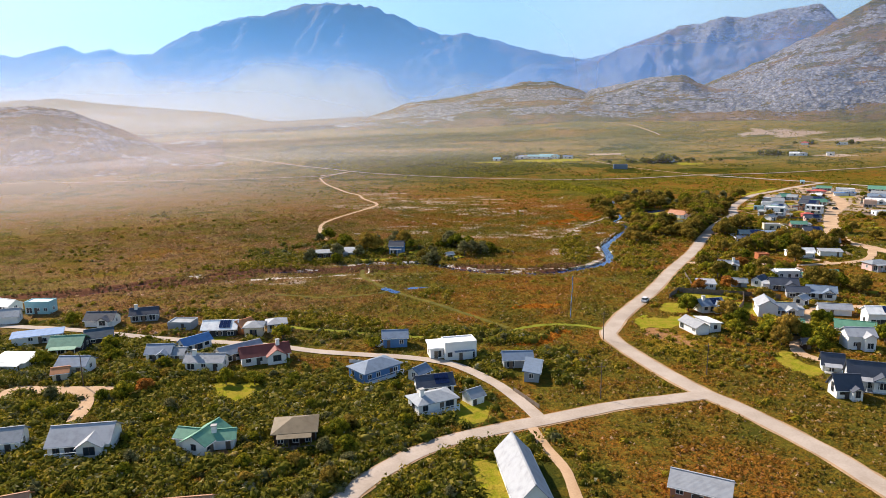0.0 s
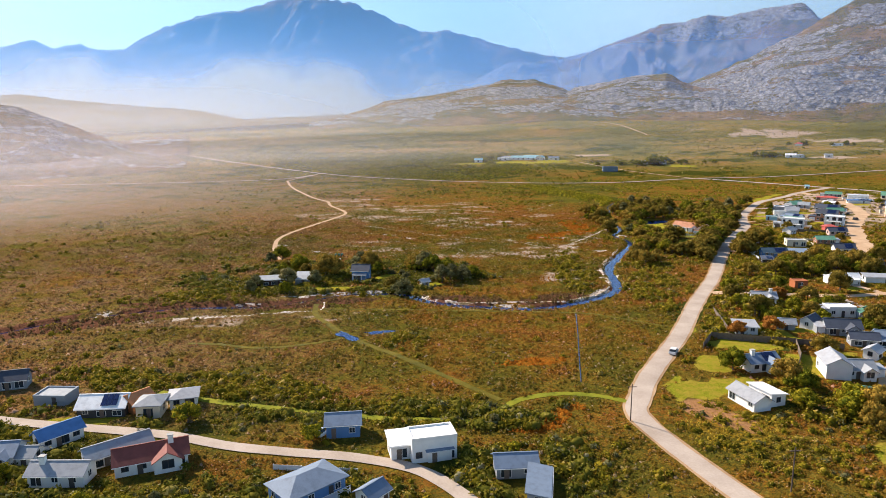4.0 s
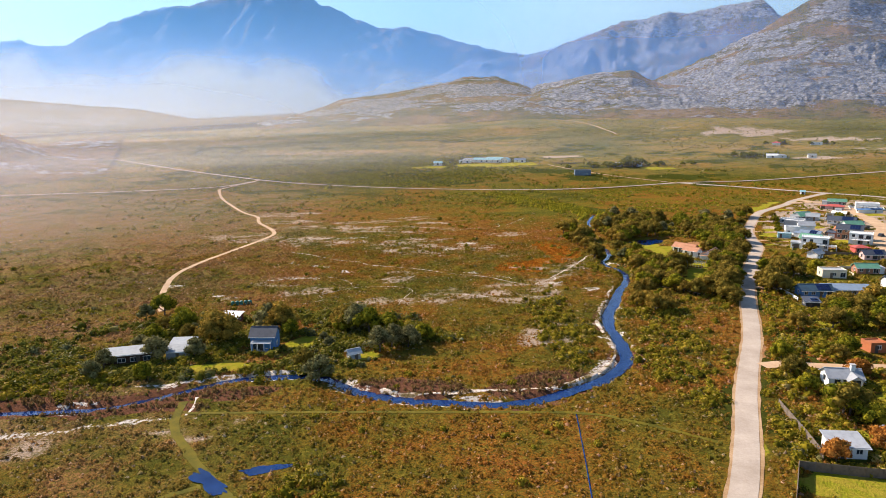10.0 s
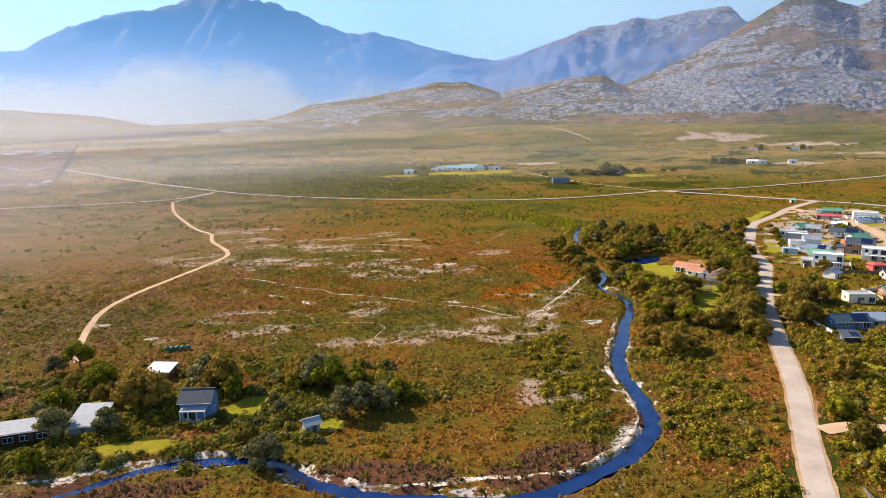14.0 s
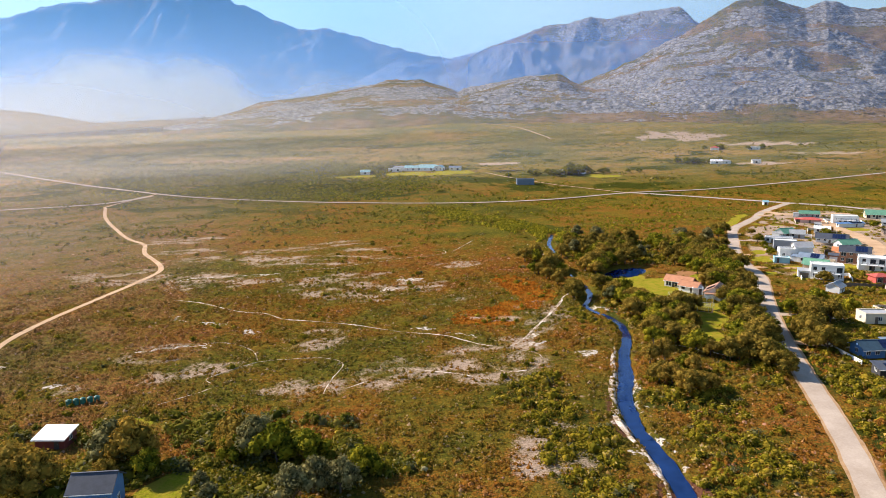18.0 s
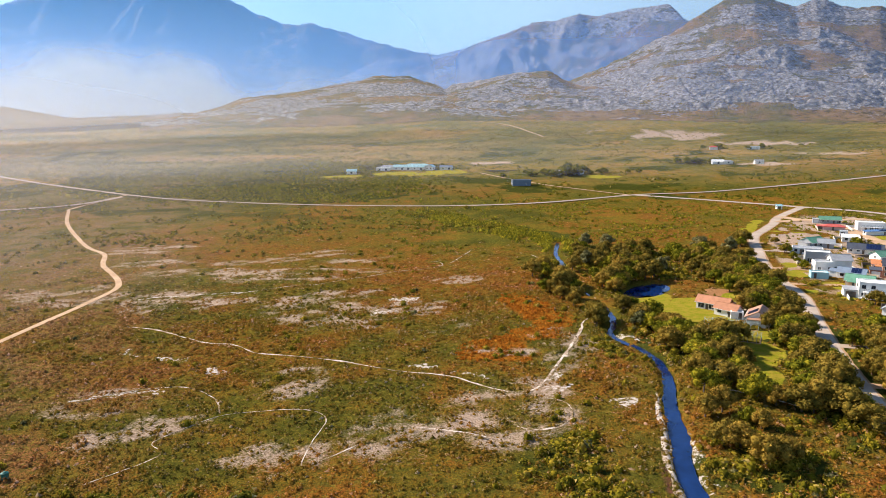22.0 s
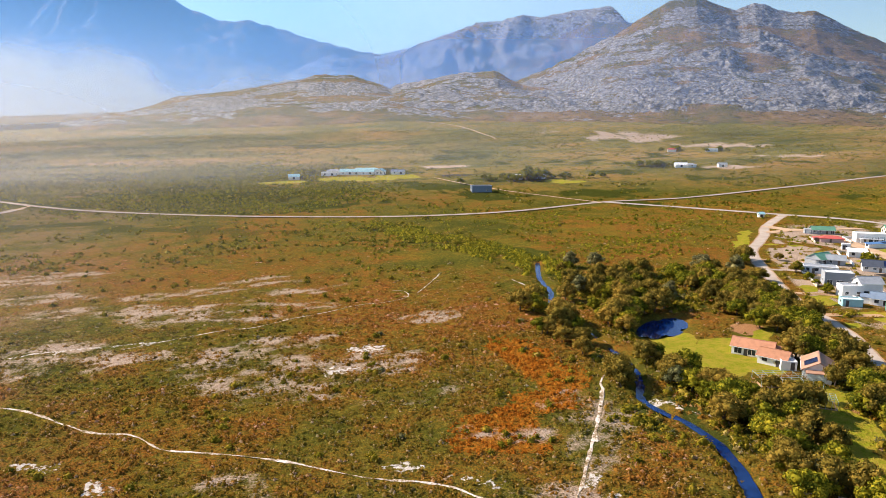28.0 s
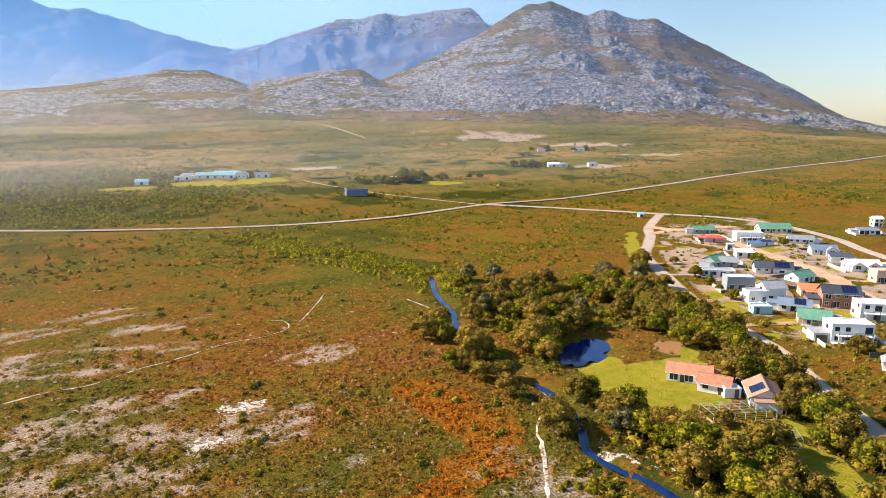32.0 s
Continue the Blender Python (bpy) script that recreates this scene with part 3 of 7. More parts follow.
def track_material(name, dark, light, scale=1.2, rough=0.95):
    m, nt, b = nodes_of(name, rough, 0, 0.15)
    p = place(nt)
    a, c = noise_of(nt, p, scale * 0.12, 4), noise_of(nt, p, scale * 2, 5, 0.7)
    f = calc(nt, "ADD", calc(nt, "MULTIPLY", a, 0.6), calc(nt, "MULTIPLY", c, 0.4))
    nt.links.new(ramp(nt, f, [(0.35, dark), (0.65, light)]), b.inputs["Base Color"])
    relief(nt, b, c, 0.4, 0.05)
    return m


def speckled_sand():
    """Pale sand overgrown in flecks by the heath beside it."""
    m, nt, b = nodes_of("white_sand", 0.95, 0, 0.1)
    p = place(nt)
    f = calc(nt, "ADD", calc(nt, "MULTIPLY", noise_of(nt, p, 0.35, 3), 0.45), calc(nt, "MULTIPLY", noise_of(nt, p, 2.4, 5, 0.8), 0.55))
    nt.links.new(ramp(nt, f, [(0.40, (0.11, 0.08, 0.025)), (0.455, (0.26, 0.17, 0.08)), (0.50, (0.50, 0.40, 0.31)), (0.60, (0.78, 0.70, 0.62))]), b.inputs["Base Color"])
    relief(nt, b, f, 0.5, 0.08)
    return m


def water_material():
    m, nt, b = nodes_of("river_water", 0.08, 0, 0.3)
    p = place(nt)
    n = noise_of(nt, p, 0.25, 3)
    # reflected sky blue is put into the base colour of the water
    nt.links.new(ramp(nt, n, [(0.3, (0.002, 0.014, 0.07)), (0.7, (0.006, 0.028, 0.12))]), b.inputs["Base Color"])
    relief(nt, b, noise_of(nt, p, 2.2, 3), 0.12, 0.05)
    return m


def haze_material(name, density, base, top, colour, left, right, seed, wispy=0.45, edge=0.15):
    """Mist and haze painted on a tinted see-through sheet, lit through by the sun: clear at the ground line, thickest a
    little above, thinning upwards and to one side.
    """
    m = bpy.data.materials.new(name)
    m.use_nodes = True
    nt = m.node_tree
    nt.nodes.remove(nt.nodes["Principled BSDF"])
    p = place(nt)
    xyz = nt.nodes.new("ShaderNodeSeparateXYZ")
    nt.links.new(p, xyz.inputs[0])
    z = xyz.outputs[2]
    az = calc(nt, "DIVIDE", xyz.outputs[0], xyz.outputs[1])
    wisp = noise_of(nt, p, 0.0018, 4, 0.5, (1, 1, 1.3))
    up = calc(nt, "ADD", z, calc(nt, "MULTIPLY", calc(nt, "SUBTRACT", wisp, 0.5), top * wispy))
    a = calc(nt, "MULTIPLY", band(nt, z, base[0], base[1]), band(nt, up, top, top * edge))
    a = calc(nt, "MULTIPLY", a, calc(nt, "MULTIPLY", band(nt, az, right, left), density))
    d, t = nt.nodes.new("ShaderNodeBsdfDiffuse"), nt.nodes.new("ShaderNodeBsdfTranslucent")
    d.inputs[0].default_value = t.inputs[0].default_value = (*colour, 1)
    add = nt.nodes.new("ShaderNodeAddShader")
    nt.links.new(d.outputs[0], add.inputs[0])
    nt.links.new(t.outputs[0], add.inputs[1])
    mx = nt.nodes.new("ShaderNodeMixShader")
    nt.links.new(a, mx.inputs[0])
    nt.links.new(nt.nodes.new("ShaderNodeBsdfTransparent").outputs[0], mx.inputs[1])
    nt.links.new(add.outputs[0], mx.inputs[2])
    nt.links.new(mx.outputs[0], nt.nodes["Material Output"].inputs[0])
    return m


GROUND, ROCK, WATER = ground_material(), rock_material(), water_material()
ASPHALT = track_material("worn_asphalt", (0.34, 0.27, 0.21), (0.50, 0.41, 0.335))
VERGE = track_material("sandy_verge", (0.25, 0.14, 0.06), (0.52, 0.34, 0.19))
DIRT = track_material("dirt", (0.40, 0.25, 0.14), (0.58, 0.40, 0.25))
PALE_DIRT = track_material("pale_gravel", (0.29, 0.22, 0.165), (0.45, 0.36, 0.285))
SAND = speckled_sand()
LUSH_WAY = track_material("lush_way", (0.11, 0.13, 0.006), (0.27, 0.25, 0.014), 2)
GRASS_WAY = track_material("grassy_way", (0.055, 0.055, 0.004), (0.17, 0.125, 0.008), 2)
COLOURS = {"white": (0.80, 0.79, 0.76), "cream": (0.70, 0.60, 0.45), "grey": (0.30, 0.32, 0.34), "palegrey": (0.34, 0.35, 0.37), "slate": (0.065, 0.075, 0.10), "bluegrey": (0.17, 0.22, 0.29),
           "blue": (0.10, 0.22, 0.44), "darkblue": (0.045, 0.085, 0.12), "teal": (0.30, 0.52, 0.56), "green": (0.13, 0.30, 0.20), "brown": (0.16, 0.12, 0.07), "wood": (0.06, 0.032, 0.02),
           "dark": (0.05, 0.05, 0.055), "red": (0.50, 0.10, 0.08), "darkred": (0.22, 0.06, 0.045), "terracotta": (0.48, 0.22, 0.12), "orange": (0.55, 0.21, 0.08), "rust": (0.40, 0.13, 0.05),
           "brick": (0.38, 0.18, 0.11), "pink": (0.62, 0.42, 0.38), "peach": (0.68, 0.46, 0.34), "tilebarn": (0.40, 0.22, 0.14)}
WORDS = {"palegrey": "pale grey", "bluegrey": "blue-grey", "darkblue": "dark blue", "darkred": "dark red", "tilebarn": "buff", "slate": "dark slate", "dark": "black", "wood": "brown timber"}
WALLS = {k: plain("wall_" + k, c, 0.85, 0, 0.12, 0.5, 9, 0.1, 0, 0.12) for k, c in COLOURS.items()}
ROOFS = {k: plain("roof_" + k, c, 0.7, 0.0, 0.25, 0.8, 14, 0.25, 2.4, 0.2) for k, c in COLOURS.items()}
GLASS, FRAME_WHITE, FRAME_DARK = plain("window_glass", (0.03, 0.04, 0.05), 0.08, 0.0, 0.1), plain("frame_white", (0.75, 0.75, 0.73), 0.5), plain("frame_dark", (0.08, 0.07, 0.065), 0.5)
TIMBER, CONCRETE, SOLAR = plain("weathered_timber", (0.17, 0.13, 0.10), 0.85, 0, 0.35, 1.5, 20), plain("concrete", (0.42, 0.40, 0.37), 0.9), plain("solar_cells", (0.02, 0.035, 0.10), 0.15, 0.3)
BARK = plain("bark", (0.12, 0.09, 0.07), 0.9, 0, 0.4, 2, 14, 0.6)
RUBBER, CAR_WHITE, TANK = plain("rubber", (0.02, 0.02, 0.02), 0.8), plain("car_paint_white", (0.8, 0.8, 0.8), 0.25), plain("tank_green", (0.03, 0.16, 0.12), 0.5)
NET = plain("net", (0.35, 0.42, 0.40), 0.8)
HEATH = plant_material("heath_leaves", [(0.0, (0.085, 0.085, 0.012)), (0.3, (0.145, 0.125, 0.016)), (0.55, (0.225, 0.145, 0.018)), (0.8, (0.31, 0.135, 0.022)), (0.93, (0.34, 0.25, 0.13)), (1.0, (0.44, 0.36, 0.30))], True)
ORANGE_HEATH = plant_material("orange_leaves", [(0.0, (0.17, 0.060, 0.008)), (0.5, (0.36, 0.11, 0.010)), (1.0, (0.47, 0.19, 0.022))])
GOLD_HEATH = plant_material("gold_leaves", [(0.0, (0.216, 0.149, 0.022)), (0.5, (0.378, 0.243, 0.022)), (1.0, (0.486, 0.351, 0.054))])
REED = plant_material("reed_leaves", [(0.0, (0.115, 0.064, 0.023)), (0.5, (0.230, 0.120, 0.052)), (1.0, (0.346, 0.224, 0.092))])
BUSH = plant_material("bush_leaves", [(0.0, (0.066, 0.068, 0.008)), (0.4, (0.16, 0.142, 0.011)), (0.75, (0.25, 0.20, 0.017)), (0.92, (0.34, 0.25, 0.03)), (1.0, (0.43, 0.33, 0.13))])
DARK_BUSH = plant_material("dark_bush_leaves", [(0.0, (0.045, 0.056, 0.009)), (0.45, (0.15, 0.142, 0.016)), (0.8, (0.22, 0.188, 0.028)), (0.94, (0.31, 0.25, 0.06)), (1.0, (0.40, 0.36, 0.22))])
LEAF_DARK = plant_material("dark_foliage", [(0.0, (0.060, 0.080, 0.009)), (0.5, (0.175, 0.172, 0.013)), (1.0, (0.38, 0.315, 0.024))])
LEAF_BROWN = plant_material("brownish_foliage", [(0.0, (0.10, 0.082, 0.015)), (0.5, (0.22, 0.158, 0.027)), (1.0, (0.39, 0.25, 0.046))])
LEAF_GREY = plant_material("grey_foliage", [(0.0, (0.072, 0.072, 0.030)), (0.5, (0.165, 0.155, 0.065)), (1.0, (0.31, 0.28, 0.125))])
LEAF_RED = plant_material("russet_foliage", [(0.0, (0.157, 0.067, 0.017)), (0.5, (0.336, 0.134, 0.029)), (1.0, (0.538, 0.246, 0.050))])


# ---- mesh helpers ----
def mesh_from(name, verts, faces, material, smooth_shade=False):
    me = bpy.data.meshes.new(name)
    verts = np.asarray(verts, np.float32).reshape(-1, 3)
    faces = np.asarray(faces, np.int32)
    k = faces.shape[1]
    me.vertices.add(len(verts))
    me.vertices.foreach_set("co", verts.ravel())
    me.loops.add(faces.size)
    me.loops.foreach_set("vertex_index", faces.ravel())
    me.polygons.add(len(faces))
    me.polygons.foreach_set("loop_start", np.arange(0, faces.size, k, dtype=np.int32))
    if smooth_shade:
        me.polygons.foreach_set("use_smooth", np.ones(len(faces), bool))
    me.update(calc_edges=True)
    me.validate()
    me.materials.append(material)
    return me


def grid_faces(nu, nv):
    i = np.arange(nu * nv).reshape(nu, nv)
    return np.stack([i[:-1, :-1], i[1:, :-1], i[1:, 1:], i[:-1, 1:]], -1).reshape(-1, 4)


def part(name, bm, material, parent, label=""):
    me = bpy.data.meshes.new(name)
    bm.to_mesh(me)
    bm.free()
    me.materials.append(material)
    ob = new(name, me)
    ob.parent = parent
    return tagged(ob, label)


def share(name, me, parent, m, label=""):
    ob = new(name, me)
    ob.parent = parent
    ob.matrix_basis = m
    return tagged(ob, label)


def box(bm, x0, y0, z0, x1, y1, z1):
    v = [bm.verts.new(p) for p in ((x0, y0, z0), (x1, y0, z0), (x1, y1, z0), (x0, y1, z0), (x0, y0, z1), (x1, y0, z1), (x1, y1, z1), (x0, y1, z1))]
    for f in ((3, 2, 1, 0), (4, 5, 6, 7), (0, 1, 5, 4), (1, 2, 6, 5), (2, 3, 7, 6), (3, 0, 4, 7)):
        bm.faces.new([v[i] for i in f])
    return bm


def prism(bm, profile, x0, x1):
    """A profile of (y, z) points, in order, drawn out along x."""
    a, b = [bm.verts.new((x0, y, z)) for y, z in profile], [bm.verts.new((x1, y, z)) for y, z in profile]
    n = len(profile)
    bm.faces.new(a[::-1])
    bm.faces.new(b)
    for i in range(n):
        bm.faces.new((a[i], a[(i + 1) % n], b[(i + 1) % n], b[i]))
    bm.normal_update()
    return bm


def tube(bm, p, q, r0, r1, n=7):
    p, q = Vector(p), Vector(q)
    m = (q - p).to_track_quat("Z", "Y").to_matrix()
    rings = [[bm.verts.new(c + m @ Vector((r * math.cos(2 * math.pi * i / n), r * math.sin(2 * math.pi * i / n), 0))) for i in range(n)] for c, r in ((p, r0), (q, r1))]
    for i in range(n):
        bm.faces.new((rings[0][i], rings[0][(i + 1) % n], rings[1][(i + 1) % n], rings[1][i]))
    bm.faces.new(rings[0][::-1])
    bm.faces.new(rings[1])
    return bm


# ---- ground ----
def axis(lo, a, b, hi, step):
    mid = list(np.arange(a, b + step, step))
    up, s, v = [], step, mid[-1]
    while v < hi:
        s *= 1.045
        v += s
        up.append(min(v, hi))
    dn, s, v = [], step, mid[0]
    while v > lo:
        s *= 1.045
        v -= s
        dn.append(max(v, lo))
    return np.array(dn[::-1] + mid + up)


gx, gy = axis(-4600, -150, 260, 4600, 2.0), axis(-1500, 90, 560, 4700, 2.0)
GX, GY = np.meshgrid(gx, gy, indexing="ij")
GZ = ground_height(GX, GY)
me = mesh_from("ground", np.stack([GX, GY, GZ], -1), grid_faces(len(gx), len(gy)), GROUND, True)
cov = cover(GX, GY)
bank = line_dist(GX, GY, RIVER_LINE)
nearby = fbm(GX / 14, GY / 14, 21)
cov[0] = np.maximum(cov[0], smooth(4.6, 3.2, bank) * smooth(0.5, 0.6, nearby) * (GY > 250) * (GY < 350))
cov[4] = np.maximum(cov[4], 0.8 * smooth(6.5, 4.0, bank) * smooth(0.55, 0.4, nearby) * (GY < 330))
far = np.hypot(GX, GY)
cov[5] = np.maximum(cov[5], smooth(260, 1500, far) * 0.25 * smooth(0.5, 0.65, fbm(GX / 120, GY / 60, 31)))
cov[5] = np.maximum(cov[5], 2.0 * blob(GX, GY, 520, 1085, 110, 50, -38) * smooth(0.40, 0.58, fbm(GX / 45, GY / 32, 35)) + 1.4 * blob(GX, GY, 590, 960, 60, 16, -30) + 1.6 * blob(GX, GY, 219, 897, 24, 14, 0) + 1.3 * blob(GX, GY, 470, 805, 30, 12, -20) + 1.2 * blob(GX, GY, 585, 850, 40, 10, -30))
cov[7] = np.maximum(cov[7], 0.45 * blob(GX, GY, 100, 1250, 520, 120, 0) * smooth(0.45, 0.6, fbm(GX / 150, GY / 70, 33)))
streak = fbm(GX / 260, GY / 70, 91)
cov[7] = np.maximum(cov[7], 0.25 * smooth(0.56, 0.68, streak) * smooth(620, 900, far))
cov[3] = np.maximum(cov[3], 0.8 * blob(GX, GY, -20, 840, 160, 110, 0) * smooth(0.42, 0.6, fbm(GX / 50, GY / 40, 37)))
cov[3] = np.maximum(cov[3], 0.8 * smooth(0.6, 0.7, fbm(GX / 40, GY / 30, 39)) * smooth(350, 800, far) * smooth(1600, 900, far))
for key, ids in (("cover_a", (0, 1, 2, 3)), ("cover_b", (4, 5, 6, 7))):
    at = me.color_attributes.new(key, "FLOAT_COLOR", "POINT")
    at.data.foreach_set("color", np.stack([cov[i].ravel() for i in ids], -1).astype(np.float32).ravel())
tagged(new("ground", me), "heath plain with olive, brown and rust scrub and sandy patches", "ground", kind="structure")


# ---- roads, ways and water ----
def ribbon(name, pts, half, material, lift, label, category, ragged=0.0, step=1.5, seed=1, level=None):
    c = spline(pts, step)
    t = np.gradient(c, axis=0)
    t /= np.hypot(t[:, 0], t[:, 1])[:, None] + 1e-9
    nrm = np.stack([-t[:, 1], t[:, 0]], -1)
    s = np.arange(len(c))
    mid = ground_height(c[:, 0], c[:, 1])
    mid = np.convolve(np.pad(mid, 6, mode="edge"), np.ones(13) / 13, "valid")
    cols = []
    for k, f in enumerate((-1.0, -0.4, 0.4, 1.0)):
        w = half * f * (river_half(c[:, 0], c[:, 1]) / 1.75 if level is not None else 1) * (1 + ragged * (fbm(s / 2.6, s * 0 + k * 7.3, seed) - 0.5) * 2)
        q = c + nrm * np.asarray(w)[:, None]
        z = (mid + 0.03 if half > 1.4 else ground_height(q[:, 0], q[:, 1])) + lift + (0.03 if abs(f) < 1 else 0) if level is None else np.full(len(q), level)
        cols.append(np.column_stack([q, z]))
    return tagged(new(name, mesh_from(name, np.stack(cols, 1), grid_faces(len(c), 4)[:, ::-1], material, True)), label, category, kind="structure")


ribbon("road_verge", MAIN_ROAD, 2.8, VERGE, 0.05, "sandy orange verge along the main road", "verge", 0.12, 1.5, 3)
ribbon("road", MAIN_ROAD, 2.2, ASPHALT, 0.11, "worn pale asphalt road with faded edges", "road", 0.06)
ribbon("road_verge", SIDE_ROAD, 2.45, VERGE, 0.04, "sandy verge along the side road", "verge", 0.12, 1.5, 4)
ribbon("road", SIDE_ROAD, 2.0, ASPHALT, 0.125, "pale worn asphalt side road", "road", 0.06)
ribbon("road", LEFT_ROAD, 1.5, ASPHALT, 0.14, "narrow pale asphalt lane between houses", "road", 0.08)
ribbon("road", HILL_ROAD, 3.0, ASPHALT, 0.14, "grey asphalt road round the village", "road", 0.05, 3)
ribbon("road", CROSS_ROAD, 2.2, PALE_DIRT, 0.3, "pale gravel road across the plain", "road", 0.15, 8)
ribbon("road", WEST_ROAD, 2.8, PALE_DIRT, 0.26, "pale gravel road towards the hill", "road", 0.2, 8)
ribbon("dirt_road", VILLAGE_ROAD, 3.9, DIRT, 0.12, "yellow dirt road through the village", "dirt road", 0.4)
ribbon("dirt_road", VILLAGE_LANE, 2.4, DIRT, 0.16, "yellow dirt lane beside green-roofed buildings", "dirt road", 0.2)
ribbon("dirt_road", STUB, 1.7, DIRT, 0.15, "pale dirt lane off the main road", "dirt road", 0.3)
ribbon("dirt_road", YELLOW_DRIVE, 1.6, DIRT, 0.12, "yellow dirt driveway", "dirt road", 0.3)
ribbon("dirt_road", CHURCH_DRIVE, 1.0, DIRT, 0.1, "narrow dirt driveway beside the white house", "dirt road", 0.2)
ribbon("dirt_road", WEST_DRIVE, 2.2, DIRT, 0.1, "wide dirt driveway in dense bush", "dirt road", 0.3)
ribbon("dirt_road", WEST_DRIVE_B, 1.5, DIRT, 0.13, "dirt driveway leading to a white house", "dirt road", 0.3)
ribbon("dirt_track", TRACK, 1.05, DIRT, 0.1, "winding yellow dirt track over the heath", "dirt track", 0.2, 2)
ribbon("sand_path", SAND_PATH, 0.26, SAND, 0.05, "white sandy footpath through low heath", "path", 1.7, 1.0, 5)
for k, (pts, w) in enumerate(TRAILS):
    ribbon("sand_path", pts, w * 0.42, SAND, 0.045, "thin white sandy trail through low heath", "path", 1.8, 0.8, 11 + k)
for k, (pts, w) in enumerate(GREEN_WAYS):
    ribbon("grass_way", pts, w, LUSH_WAY if k == 2 else GRASS_WAY, 0.06, "mossy green overgrown way through the marsh", "path", 0.4, 1.2, 31 + k)
ribbon("dirt_road", [(261, 678), (240, 712), (219, 747), (199, 791), (186, 828)], 1.0, DIRT, 0.25, "dirt lane to the far white farm", "dirt road", 0.3, 4)
ribbon("dirt_track", [(300, 1330), (336, 1276), (358, 1221), (366, 1160), (364, 1131)], 1.4, DIRT, 0.4, "narrow track climbing the mountain's foot", "dirt track", 0.5, 6)
SHORE = spline(RIVER, 3.0)
for k, (lo, hi, off) in enumerate(((262, 350, 2.7),)):
    d = np.gradient(SHORE, axis=0)
    d /= np.hypot(d[:, 0], d[:, 1])[:, None] + 1e-9
    q = SHORE + off * np.stack([-d[:, 1], d[:, 0]], -1)
    q = q[(SHORE[:, 1] > lo) & (SHORE[:, 1] < hi) & (SHORE[:, 0] > 6)]
    ribbon("river_bank", [tuple(v) for v in q], 0.6, SAND, 0.02, "pale sandy bank along the river", "river bank", 2.2, 1.5, 47 + k)
ribbon("river", RIVER, 1.75, WATER, 0, "narrow dark river coloured with the blue of the sky", "river", 0.42, 1.5, 41, -0.62)
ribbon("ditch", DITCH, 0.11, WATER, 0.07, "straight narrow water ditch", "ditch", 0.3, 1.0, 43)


def pool(name, cx, cy, rx, ry, turn, z, label):
    bm = bmesh.new()
    c, s = math.cos(radians(turn)), math.sin(radians(turn))
    vs = []
    for i in range(40):
        a = 2 * math.pi * i / 40
        k = 0.42 + 1.1 * float(fbm(np.array([math.cos(a) * 2.2 + cx]), np.array([math.sin(a) * 2.2]), 3, 2)[0])
        u, v = rx * k * math.cos(a), ry * k * math.sin(a)
        vs.append(bm.verts.new((cx + u * c - v * s, cy + u * s + v * c, z)))
    bm.faces.new(vs)
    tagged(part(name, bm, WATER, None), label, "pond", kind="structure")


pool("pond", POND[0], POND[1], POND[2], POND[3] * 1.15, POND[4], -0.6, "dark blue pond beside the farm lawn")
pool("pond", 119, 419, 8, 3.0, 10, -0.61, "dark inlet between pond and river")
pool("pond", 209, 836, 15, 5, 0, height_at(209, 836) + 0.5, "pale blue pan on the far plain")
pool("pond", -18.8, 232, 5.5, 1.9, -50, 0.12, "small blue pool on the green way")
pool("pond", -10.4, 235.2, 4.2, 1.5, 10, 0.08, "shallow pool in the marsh")


